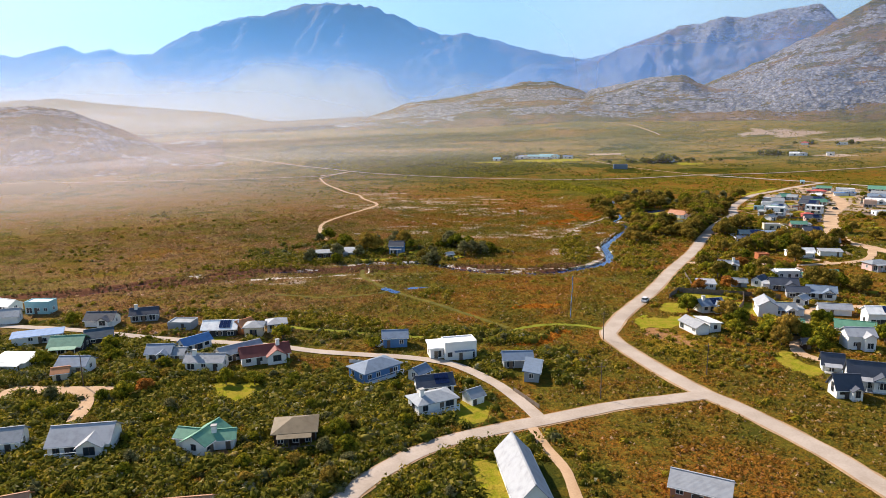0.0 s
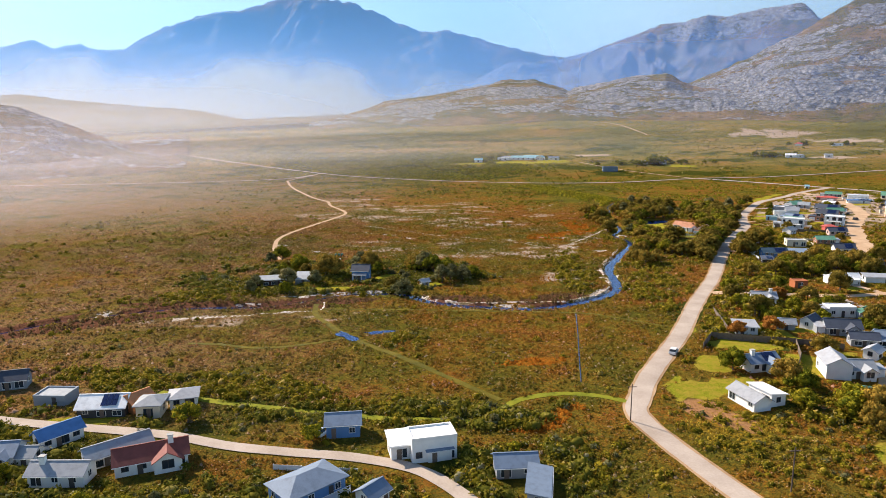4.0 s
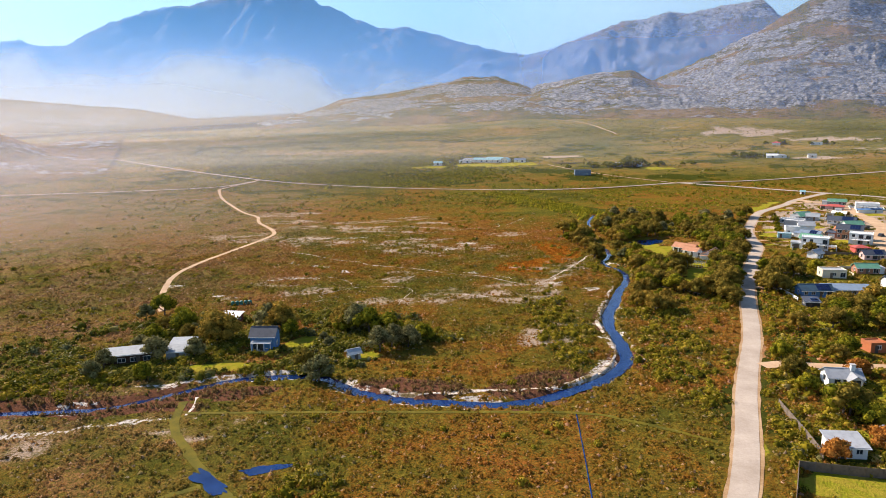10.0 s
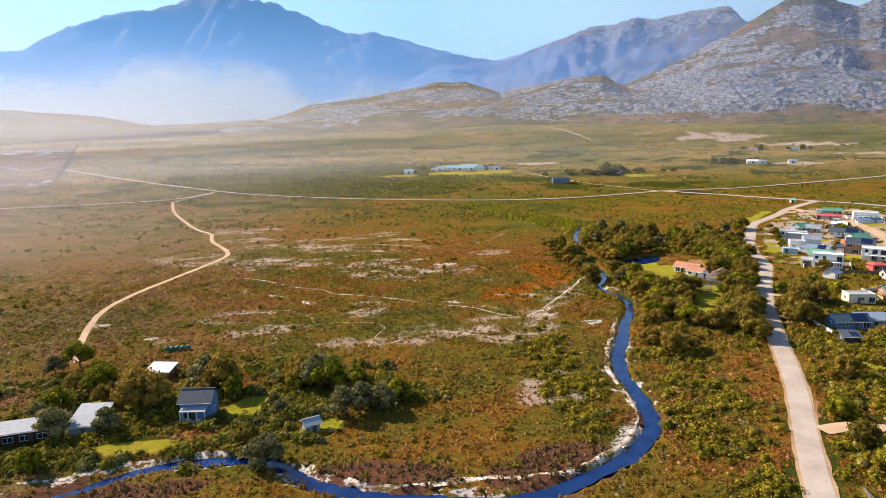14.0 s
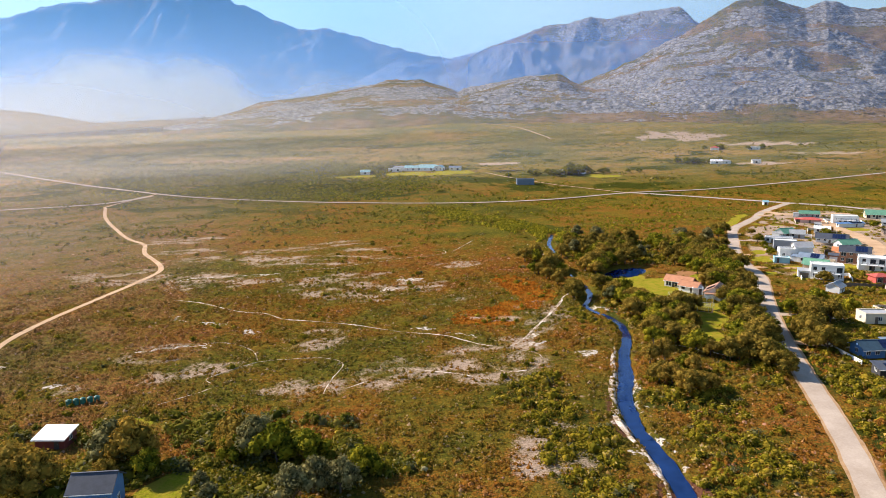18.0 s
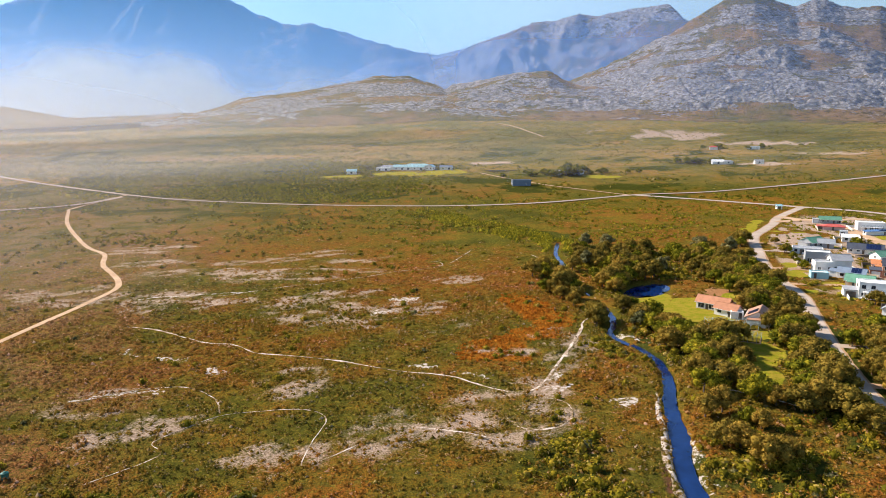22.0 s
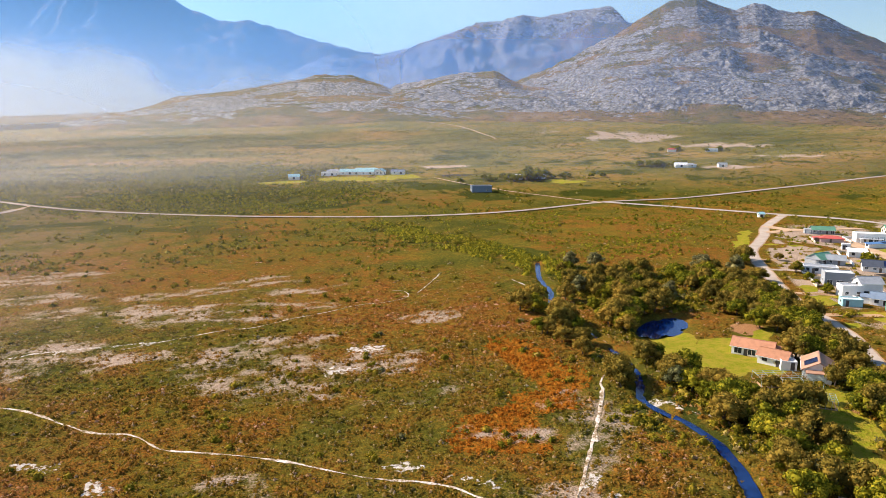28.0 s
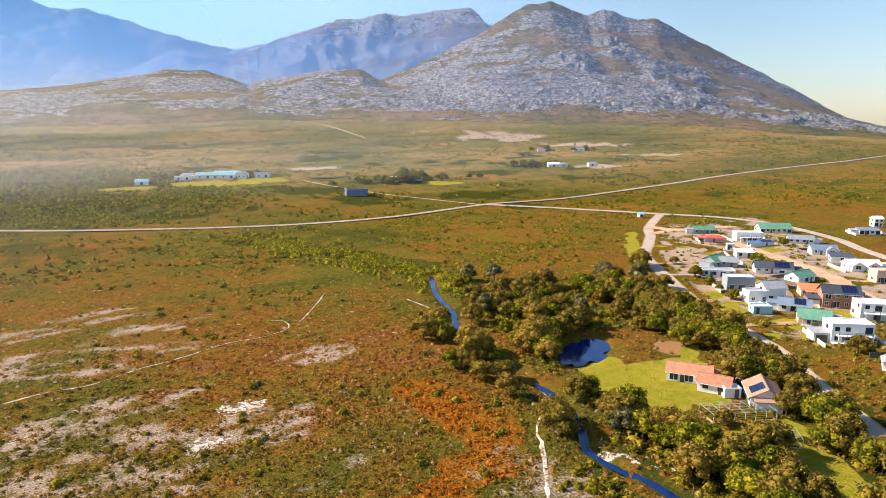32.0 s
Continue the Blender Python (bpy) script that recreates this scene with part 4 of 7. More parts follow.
# ---- mountains ----
def mountain(name, crest, foot, back, label, seed, rocky=0.5, power=1.3, rough=0.25, na=220, nr=46, scale=1.0, ledge=0.5, cliff=0.0, sink=6):
    """A massif in plan round the start of the flight: crest as (degrees, distance, height), foot at one distance.
    Spurs and gullies run down the slope, stepped ledges and boulders break the rocky parts."""
    c = np.array(crest, float)
    az = np.linspace(c[0, 0], c[-1, 0], na)
    rc, zc = np.interp(az, c[:, 0], c[:, 1]), np.interp(az, c[:, 0], c[:, 2])
    u = np.concatenate([np.linspace(0, 1, nr), np.linspace(1.04, 1.5, 9)])
    A, U = np.meshgrid(np.radians(az), u, indexing="ij")
    RC, ZC = rc[:, None], zc[:, None]
    D = np.where(U <= 1, foot + (RC - foot) * U, RC + (RC * back - RC) * (U - 1) / 0.5)
    X, Y = D * np.sin(A), D * np.cos(A)
    side = np.interp(np.degrees(A), [-60, -25, -5, 10, 38, 58, 90], [0.35, 0.45, 0.8, 1, 1, 0.3, 0.2])
    floor = side * np.interp(D, [690, 780, 930, 1090, 1230, 1350, 1600, 2000], [0, 4.5, 13, 22, 36, 55, 80, 86]) - sink * smooth(0.2, 0, U)
    tall = np.maximum(ZC - floor, 5)
    plain_prof = np.where(U <= 1, (1 - cliff) * U ** power + cliff * smooth(0.62, 0.98, U), 1 - smooth(1, 1.5, U))
    P, Q = A * 0.5 * (RC + foot) / scale, (D + 1.7 * (floor + tall * plain_prof)) / scale
    along = scale * (P + 150 * (fbm(P / 190, Q / 190, seed + 4, 4) - 0.5))
    spur = ridged(along / (300 * scale), Q / 900 + seed, seed, 4)
    lump = fbm(P / 100, Q / 100, seed + 9, 4)
    patch = fbm(P / 190 + 5, Q / 110, seed + 15, 4)
    prof = np.where(U <= 1, (1 - cliff) * U ** power + cliff * smooth(0.62, 0.98, U + 0.25 * (spur - 0.6)), 1 - smooth(1, 1.5, U))
    inner = np.clip(U * (1 - U) * 4, 0, 1)
    Z = floor + tall * np.clip(prof, 0, 1.02)
    Z = Z + inner * tall * rough * (1.3 * (spur - 0.62) + 0.6 * (lump - 0.5))
    stony = np.clip(rocky * smooth(0.04, 0.30, U) + 2.6 * (patch - 0.5) + 1.2 * (spur - 0.62), 0, 1) * smooth(0.02, 0.16, U)
    # ledges dip gently along the slope
    step = 18 * scale
    q = (Z + 70 * scale * (fbm(P / 110, Q / 110, seed + 21, 4) - 0.5) + 0.09 * along) / step
    fr = q - np.floor(q)
    riser = smooth(0.30, 0.5, fr) * smooth(0.95, 0.7, fr)
    low = np.where(U < 1, smooth(1.0, 0.9, U) * 0.8 + 0.2, 0.2)
    Z = Z + ledge * stony * low * step * (smooth(0.35, 0.75, fr) - fr)
    Z = Z + stony * low * scale * (8 * (ridged((P + 0.35 * Q) / 46, (Q - 0.2 * P) / 36, seed + 31, 4) - 0.64) + 9 * (np.abs(2 * vnoise(along / scale / 17 + 0.3 * lump, Q / 19 + 2 * lump, seed + 35) - 1) - 0.5) * smooth(0.35, 0.6, patch) + 6 * (vnoise(P / 8, Q / 9, seed + 33) - 0.5))
    Z = Z + 0.045 * ZC * (ridged(along / (70 * scale), along * 0 + seed, seed + 2, 4) - 0.62) * smooth(0.93, 1, U) * smooth(1.3, 1, U)
    me = mesh_from(name, np.stack([X, Y, Z], -1), grid_faces(na, len(u)), ROCK, True)
    at = me.attributes.new("rockiness", "FLOAT", "POINT")
    at.data.foreach_set("value", np.clip(stony * (0.75 + 0.35 * riser), 0, 1).astype(np.float32).ravel())
    return tagged(new(name, me), label, "mountain", kind="structure")


mountain("mountain_far", [(-42, 4550, 330), (-37, 4550, 400), (-34.4, 4550, 429), (-32.5, 4550, 442), (-31.5, 4550, 429), (-30.1, 4550, 468), (-28.4, 4550, 501), (-27.2, 4550, 460), (-25.5, 4550, 494), (-24.8, 4550, 466), (-20, 4550, 400)],
         3700, 1.02, "distant pale blue mountain peaks", 5, 0.3, 1.0, 0.3, 120, 24, 1.5, 0.2)
mountain("mountain_big", [(-40, 4350, 180), (-32, 4350, 330), (-25.3, 4350, 440), (-22.6, 4304, 451), (-20.1, 4257, 555), (-18.4, 4211, 606), (-15.8, 4164, 646), (-13.1, 4118, 675), (-10.9, 4071, 720), (-8.2, 4025, 719), (-5.5, 3979, 692),
                          (-2.8, 3932, 615), (-0.5, 3886, 538), (2.3, 3839, 524), (4.2, 3793, 487), (6.5, 3746, 435), (10.9, 3700, 372), (16, 3650, 300), (22, 3600, 150)],
         2950, 1.06, "broad blue mountain behind morning mist", 11, 0.15, 0.95, 0.25, 380, 100, 0.9, 0.6, 0.25)
mountain("mountain_ridge", [(3, 3500, 200), (7.3, 3500, 330), (11, 3440, 326), (13.7, 3380, 363), (16.8, 3320, 416), (19.4, 3260, 465), (20.6, 3200, 452), (22.3, 3140, 475), (23.9, 3080, 455), (26, 3020, 465), (28.6, 2960, 470), (29.6, 2900, 408), (33, 2900, 330), (40, 2900, 150)],
         2400, 1.1, "rocky blue ridge with a flat summit", 23, 0.50, 1.0, 0.24, 360, 130, 0.8, 0.7, 0.42)
mountain("mountain_front", [(15, 2250, 60), (20, 2250, 140), (25.2, 2250, 228), (29.7, 2269, 324), (31.7, 2288, 373), (33.5, 2308, 392), (35, 2327, 371), (36.2, 2346, 357), (37.4, 2365, 372), (39, 2385, 353), (41, 2404, 351), (44.2, 2423, 281), (47.7, 2442, 207),
                            (50.3, 2462, 150), (53.7, 2481, 66), (56.2, 2500, 38), (62, 2550, 15)],
         1300, 1.15, "grey rocky mountain with brown scrub slopes", 37, 0.50, 2.2, 0.16, 560, 230, 0.8, 0.5)
mountain("hill_knoll", [(-9, 2300, 40), (-4.3, 2300, 94), (-2.9, 2300, 116), (0.9, 2300, 135), (3.7, 2300, 156), (7, 2300, 181), (9.3, 2300, 180), (11.6, 2300, 151), (13, 2300, 122), (17, 2300, 70)],
         1280, 1.2, "low rocky knoll with pale boulders", 41, 0.55, 1.7, 0.18, 260, 130, 0.7, 0.4)
mountain("hill_spur", [(8, 2100, 40), (12.4, 2100, 147), (14, 2071, 152), (16.9, 2043, 172), (19.3, 2014, 177), (21.3, 1986, 140), (23.3, 1957, 131), (25.2, 1929, 123), (27.6, 1900, 82), (31, 1900, 40)],
         1320, 1.2, "rocky spur of pale grey boulders", 53, 0.75, 1.5, 0.3, 320, 130, 0.6, 0.5)
mountain("hill_hump", [(22, 1750, 60), (25.3, 1750, 116), (26.8, 1771, 158), (29.1, 1793, 175), (32, 1814, 169), (34.5, 1836, 162), (36.5, 1857, 156), (38.9, 1879, 143), (41.1, 1900, 113), (46, 1950, 60), (52, 2000, 20)],
         1400, 1.25, "rocky hump of pale grey boulders", 61, 0.85, 1.2, 0.28, 340, 120, 0.6, 0.5)
mountain("hill_west", [(-60, 1050, 40), (-45, 1050, 55), (-36.2, 1050, 65), (-32.9, 1050, 82), (-30.8, 1050, 84), (-28.7, 1050, 78), (-26.6, 1050, 63), (-24.3, 1050, 43), (-21.6, 1050, 22), (-18, 1080, 8)],
         800, 1.3, "dark scrubby hill in haze", 71, 0.02, 1.15, 0.25, 180, 60, 0.45, 0.4)
mountain("hill_mid", [(-50, 2300, 120), (-34.8, 2300, 116), (-29.4, 2300, 133), (-23.7, 2300, 108), (-17.6, 2300, 89), (-13.2, 2300, 52), (-8, 2300, 30)],
         1600, 1.1, "low hills half hidden in mist", 83, 0.2, 1.2, 0.25, 120, 40, 0.8, 0.3)


# ---- mist and haze, painted on tinted sheets ----
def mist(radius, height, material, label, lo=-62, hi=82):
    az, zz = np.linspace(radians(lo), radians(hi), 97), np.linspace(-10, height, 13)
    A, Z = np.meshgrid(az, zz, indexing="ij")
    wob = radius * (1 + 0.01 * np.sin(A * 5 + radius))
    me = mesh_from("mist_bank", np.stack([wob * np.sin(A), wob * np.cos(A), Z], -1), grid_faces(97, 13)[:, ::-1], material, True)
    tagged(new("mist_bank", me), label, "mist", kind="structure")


# tinted sheets paint the haze of the air; at most seven lie behind one another
mist(2900, 1000, haze_material("blue_haze_sheet", 0.66, (20, 80), 1000, (0.10, 0.275, 0.60), 0.05, 0.36, 1, 0.0), "sheet tinted with blue haze before the far mountain", -62, 20)
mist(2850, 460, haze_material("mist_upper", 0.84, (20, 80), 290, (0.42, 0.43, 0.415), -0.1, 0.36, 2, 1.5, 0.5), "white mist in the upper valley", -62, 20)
mist(2380, 520, haze_material("ridge_haze_sheet", 0.42, (60, 120), 460, (0.09, 0.26, 0.62), 0.30, 0.04, 6, 0.0, 0.5), "sheet tinted with blue haze before the ridge", 2, 34)
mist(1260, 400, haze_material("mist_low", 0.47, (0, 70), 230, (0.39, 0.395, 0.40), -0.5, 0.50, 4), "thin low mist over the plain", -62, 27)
mist(1250, 420, haze_material("hill_haze_sheet", 0.27, (20, 110), 400, (0.31, 0.38, 0.58), 0.60, 0.0, 9, 0.0, 0.5), "sheet tinted with blue haze before the rocky slopes", 0, 60)
mist(780, 300, haze_material("near_haze_sheet", 0.26, (0, 34), 120, (0.36, 0.36, 0.425), -0.5, 1.8, 5), "sheet tinted with faint haze over the western plain")
# added veil: paints the sun's glare over the left of the heath
mist(430, 140, haze_material("glare_veil", 0.30, (-4, 26), 110, (0.44, 0.39, 0.41), -0.62, 0.10, 7), "sheet of warm haze standing in for sun glare over the heath", -62, 8)


def low_glare():
    """A thin sheet added just above the heath to paint the sun's veiling glare, denser to the west and with distance.
    """
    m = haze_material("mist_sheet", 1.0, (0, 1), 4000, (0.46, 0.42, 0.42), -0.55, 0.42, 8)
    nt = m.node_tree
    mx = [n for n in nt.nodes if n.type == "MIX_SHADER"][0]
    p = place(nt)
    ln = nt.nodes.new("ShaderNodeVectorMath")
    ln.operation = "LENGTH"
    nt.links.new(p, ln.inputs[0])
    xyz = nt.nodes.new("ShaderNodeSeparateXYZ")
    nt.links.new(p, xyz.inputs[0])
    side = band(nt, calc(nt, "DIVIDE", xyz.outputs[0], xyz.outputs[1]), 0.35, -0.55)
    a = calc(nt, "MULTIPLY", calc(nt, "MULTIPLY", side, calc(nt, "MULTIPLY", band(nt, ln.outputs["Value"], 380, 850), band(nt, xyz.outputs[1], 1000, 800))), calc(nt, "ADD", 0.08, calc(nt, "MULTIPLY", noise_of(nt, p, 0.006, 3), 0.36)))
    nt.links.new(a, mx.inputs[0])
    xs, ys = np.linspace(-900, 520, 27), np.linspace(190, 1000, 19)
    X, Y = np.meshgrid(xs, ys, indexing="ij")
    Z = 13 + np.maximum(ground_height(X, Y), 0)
    tagged(new("mist_sheet", mesh_from("mist_sheet", np.stack([X, Y, Z], -1), grid_faces(27, 19), m, True)), "thin sheet standing in for sun glare over the western heath", "mist", kind="structure")


low_glare()


# ---- houses ----
def window_mesh(w, h, dark, cache={}):
    key = (round(w, 1), round(h, 1), dark)
    if key not in cache:
        bm = bmesh.new()
        w, h = key[0] / 2, key[1]
        for x0, x1, z0, z1 in ((-w, w, 0, 0.09), (-w, w, h - 0.09, h), (-w, -w + 0.09, 0.09, h - 0.09), (w - 0.09, w, 0.09, h - 0.09), (-0.04, 0.04, 0.09, h - 0.09)):
            box(bm, x0, -0.07, z0, x1, 0.02, z1)
        fr = bpy.data.meshes.new("window")
        bm.to_mesh(fr)
        bm.free()
        fr.materials.append(FRAME_DARK if dark else FRAME_WHITE)
        bm = bmesh.new()
        box(bm, -w + 0.09, -0.03, 0.09, w - 0.09, 0.01, h - 0.09)
        pa = bpy.data.meshes.new("pane")
        bm.to_mesh(pa)
        bm.free()
        pa.materials.append(GLASS)
        cache[key] = fr, pa
    return cache[key]


def add_window(house, x, y, z, turn, w=1.3, h=1.3, dark=False):
    fr, pa = window_mesh(w, h, dark)
    f = share("window", fr, house, pose(x, y, z, 0, 0, turn))
    share("pane", pa, f, Matrix.Identity(4))


def gable_roof(w, d, h, rise, over=0.45, thick=0.16):
    k = rise / (d / 2)
    e = d / 2 + over
    return prism(bmesh.new(), [(-e, h - over * k), (0, h + rise), (e, h - over * k), (e, h - over * k + thick), (0, h + rise + thick), (-e, h - over * k + thick)][::-1], -w / 2 - over, w / 2 + over)


def hip_roof(w, d, h, rise, over=0.55, thick=0.16):
    bm = bmesh.new()
    X, Y, rx = w / 2 + over, d / 2 + over, max(0.3, w / 2 - d / 2)
    low = [(-X, -Y), (X, -Y), (X, Y), (-X, Y)]
    a = [bm.verts.new((x, y, h - 0.1)) for x, y in low]
    b = [bm.verts.new((x, y, h - 0.1 + thick)) for x, y in low]
    r = [bm.verts.new((-rx, 0, h + rise)), bm.verts.new((rx, 0, h + rise))]
    bm.faces.new(a[::-1])
    for i in range(4):
        bm.faces.new((a[i], a[(i + 1) % 4], b[(i + 1) % 4], b[i]))
    bm.faces.new((b[0], b[1], r[1], r[0]))
    bm.faces.new((b[1], b[2], r[1]))
    bm.faces.new((b[2], b[3], r[0], r[1]))
    bm.faces.new((b[3], b[0], r[0]))
    return bm


def house(x, y, w, d, h, yaw, style, roof, wall, extra, n):
    rnd = random.Random(n * 7 + 3)
    z = height_at(x, y)
    far_off = "F" in extra
    deep = 1.2
    what = "shed" if w * d < 26 else "house"
    ob = new("garden_shed" if what == "shed" else "house")
    ob.matrix_basis = pose(x, y, z, 0, 0, yaw)
    tail = "with a veranda" if "v" in extra else "with solar panels" if "s" in extra else "of two storeys" if "2" in extra else "with a cross gable" if "w" in extra else "among green bushes" if y < 250 else "beside the village road" if x > 150 and y < 650 else "on the heath"
    shape = {"gable": "gabled", "hip": "hipped", "flat": "flat", "mono": "sloping"}[style]
    tagged(ob, f"{WORDS.get(wall, wall)} {what} with {WORDS.get(roof, roof)} {shape} roof {tail}", what, "village houses" if what == "house" else "sheds")
    rise = d * {"gable": 0.30, "hip": 0.24, "mono": 0.14, "flat": 0.0}[style] * (1.12 if roof in ("slate", "blue", "darkred") else 0.95) * (1.9 if "e" in extra else 1.0)
    if style in ("gable",):
        prof = [(-d / 2, -deep), (d / 2, -deep), (d / 2, h), (0, h + rise), (-d / 2, h)]
    elif style == "mono":
        prof = [(-d / 2, -deep), (d / 2, -deep), (d / 2, h + rise), (-d / 2, h)]
    else:
        prof = [(-d / 2, -deep), (d / 2, -deep), (d / 2, h), (-d / 2, h)]
    part("wall", prism(bmesh.new(), prof, -w / 2, w / 2), WALLS[wall], ob)
    if style == "gable":
        part("roof", gable_roof(w, d, h, rise), ROOFS[roof], ob)
        bm = bmesh.new()
        box(bm, -w / 2 - 0.47, -0.14, h + rise + 0.12, w / 2 + 0.47, 0.14, h + rise + 0.22)
        part("ridge_cap", bm, ROOFS[roof], ob)
    elif style == "hip":
        part("roof", hip_roof(w, d, h, rise), ROOFS[roof], ob)
    elif style == "mono":
        k, o = rise / d, 0.4
        part("roof", prism(bmesh.new(), [(-d / 2 - o, h - o * k), (d / 2 + o, h + rise + o * k), (d / 2 + o, h + rise + o * k + 0.18), (-d / 2 - o, h - o * k + 0.18)][::-1], -w / 2 - o, w / 2 + o), ROOFS[roof], ob)
    else:
        part("roof", box(bmesh.new(), -w / 2 + 0.25, -d / 2 + 0.25, h - 0.2, w / 2 - 0.25, d / 2 - 0.25, h + 0.06), ROOFS[roof], ob)
        bm = bmesh.new()
        for a in ((-w / 2 - 0.04, -d / 2 - 0.04, w / 2 + 0.04, -d / 2 + 0.25), (-w / 2 - 0.04, d / 2 - 0.25, w / 2 + 0.04, d / 2 + 0.04), (-w / 2 - 0.04, -d / 2 + 0.25, -w / 2 + 0.25, d / 2 - 0.25), (w / 2 - 0.25, -d / 2 + 0.25, w / 2 + 0.04, d / 2 - 0.25)):
            box(bm, a[0], a[1], h - 0.3, a[2], a[3], h + 0.35)
        part("parapet", bm, WALLS[wall], ob)
    if style in ("gable", "mono") and not far_off:
        zl = h - 0.45 * (rise / (d / 2) if style == "gable" else rise / d) + 0.02
        part("gutter", box(bmesh.new(), -w / 2 - 0.42, -d / 2 - 0.56, zl - 0.06, w / 2 + 0.42, -d / 2 - 0.46, zl + 0.07), FRAME_WHITE, ob)
    if not far_off and "N" not in extra and w > 7 and rnd.random() < 0.45:
        s, aw, ad, ah = rnd.choice((-1, 1)), w * rnd.uniform(0.25, 0.4), d * rnd.uniform(0.55, 0.85), min(h - 0.3, 2.5)
        x0 = s * (w / 2 + aw / 2 + 0.01)
        part("annex", box(bmesh.new(), x0 - aw / 2, -ad / 2, -deep, x0 + aw / 2, ad / 2, ah), WALLS[wall], ob)
        part("annex_roof", prism(bmesh.new(), [(-ad / 2 - 0.25, ah), (ad / 2 + 0.25, ah + 0.35), (ad / 2 + 0.25, ah + 0.5), (-ad / 2 - 0.25, ah + 0.15)][::-1], x0 - aw / 2 - 0.2 * (s < 0), x0 + aw / 2 + 0.2 * (s > 0)), ROOFS[roof if rnd.random() < 0.5 else "palegrey"], ob)
        part("garage_door", box(bmesh.new(), x0 - aw * 0.36, -ad / 2 - 0.06, 0, x0 + aw * 0.36, -ad / 2 - 0.01, 2.05), FRAME_WHITE if rnd.random() < 0.6 else TIMBER, ob)
    # openings: a row on each side, two rows on tall walls
    dark = wall in ("white", "cream", "pink", "peach") and rnd.random() < 0.4
    levels = [0.9] + ([3.5] if ("2" in extra and h > 4.8) else [2.9] if h > 4.4 and style == "gable" else [])
    pitch = 6.0 if far_off else 2.5
    for side in (-1, 1):
        k = max(1, int(w / pitch))
        for lv, z0 in enumerate(levels):
            if z0 + 1.3 > h:
                continue
            for i in range(k):
                px = -w / 2 + w * (i + 0.5) / k + rnd.uniform(-0.2, 0.2)
                if rnd.random() < 0.15:
                    continue
                big = rnd.random() < 0.35 and w / k > 2.3
                add_window(ob, px, side * d / 2, z0 if not big else z0 - 0.6, 0 if side < 0 else 180, 1.9 if big else 1.2, 1.9 if big and z0 + 1.3 < h else 1.2, dark)
        m = max(1, int(d / 3.2))
        for z0 in levels + ([h - 0.2] if style == "gable" and rise > 2.2 and h < 4.4 else []):
            for i in range(m if z0 < h - 0.5 else 1):
                py = -d / 2 + d * (i + 0.5) / m if z0 < h - 0.5 else 0
                if rnd.random() < 0.85:
                    add_window(ob, side * w / 2, py, z0, 90 if side > 0 else -90, 1.1, 1.2 if z0 < h - 0.5 else 0.9, dark)
    if not far_off:
        dx = rnd.uniform(-0.3, 0.3) * w
        dr = part("door", box(bmesh.new(), dx - 0.45, -d / 2 - 0.09, 0, dx + 0.45, -d / 2 - 0.02, 2.05), TIMBER if rnd.random() < 0.5 else FRAME_DARK, ob)
        part("door_handle", box(bmesh.new(), dx + 0.33, -d / 2 - 0.14, 1.0, dx + 0.38, -d / 2 - 0.085, 1.12), CONCRETE, dr)
    if "c" in extra:
        cx = w * rnd.choice((-0.3, 0.28))
        ch = part("chimney", box(bmesh.new(), cx - 0.45, -0.75, h - 0.5, cx + 0.45, 0.05, h + rise + 1.1), WALLS["white" if wall != "brick" else "dark"], ob)
        part("chimney_cap", box(bmesh.new(), cx - 0.55, -0.85, h + rise + 1.1, cx + 0.55, 0.15, h + rise + 1.25), CONCRETE, ch)
    if "w" in extra:
        for i in range(extra.count("w")):
            ww, wl, hx = min(w * 0.40, 4.6), 1.5, w * (0.22 if i == 0 else -0.26)
            r2 = ww * 0.33
            y0, y1 = -d / 2 - wl, 0.0
            bm = bmesh.new()
            prism(bm, [(-ww / 2, -deep), (ww / 2, -deep), (ww / 2, h - 0.1), (0, h - 0.1 + r2), (-ww / 2, h - 0.1)], y0, y1)
            bmesh.ops.transform(bm, matrix=pose(hx, 0, 0, 0, 0, 90), verts=bm.verts)
            part("wall", bm, WALLS[wall], ob)
            bm = gable_roof(y1 - y0 + 0.2, ww, h - 0.1, r2, 0.35)
            bmesh.ops.transform(bm, matrix=pose(hx, (y0 + y1) / 2, 0, 0, 0, 90), verts=bm.verts)
            part("roof", bm, ROOFS[roof], ob)
            add_window(ob, hx, y0, 0.8, 0, min(2.0, ww - 1), 1.6, dark)
            if h > 4:
                add_window(ob, hx, y0, 2.9, 0, 1.2, 1.0, dark)
    if "v" in extra:
        vy, vh = -d / 2 - 1.8, min(h, 3.0) - 0.35
        part("veranda_roof", prism(bmesh.new(), [(-d / 2 - 0.03, vh + 0.35), (vy - 0.2, vh), (vy - 0.2, vh + 0.1), (-d / 2 - 0.03, vh + 0.45)], -w * 0.42, w * 0.42), ROOFS[roof if roof != "slate" else "palegrey"], ob)
        for i in range(4):
            px = -w * 0.4 + i * w * 0.8 / 3
            part("veranda_post", box(bmesh.new(), px - 0.07, vy - 0.07, -deep, px + 0.07, vy + 0.07, vh + 0.03), FRAME_WHITE if wall != "wood" else TIMBER, ob)
        part("veranda_floor", box(bmesh.new(), -w * 0.43, vy - 0.2, -deep, w * 0.43, -d / 2 - 0.02, 0.12), CONCRETE if "k" not in extra else TIMBER, ob)
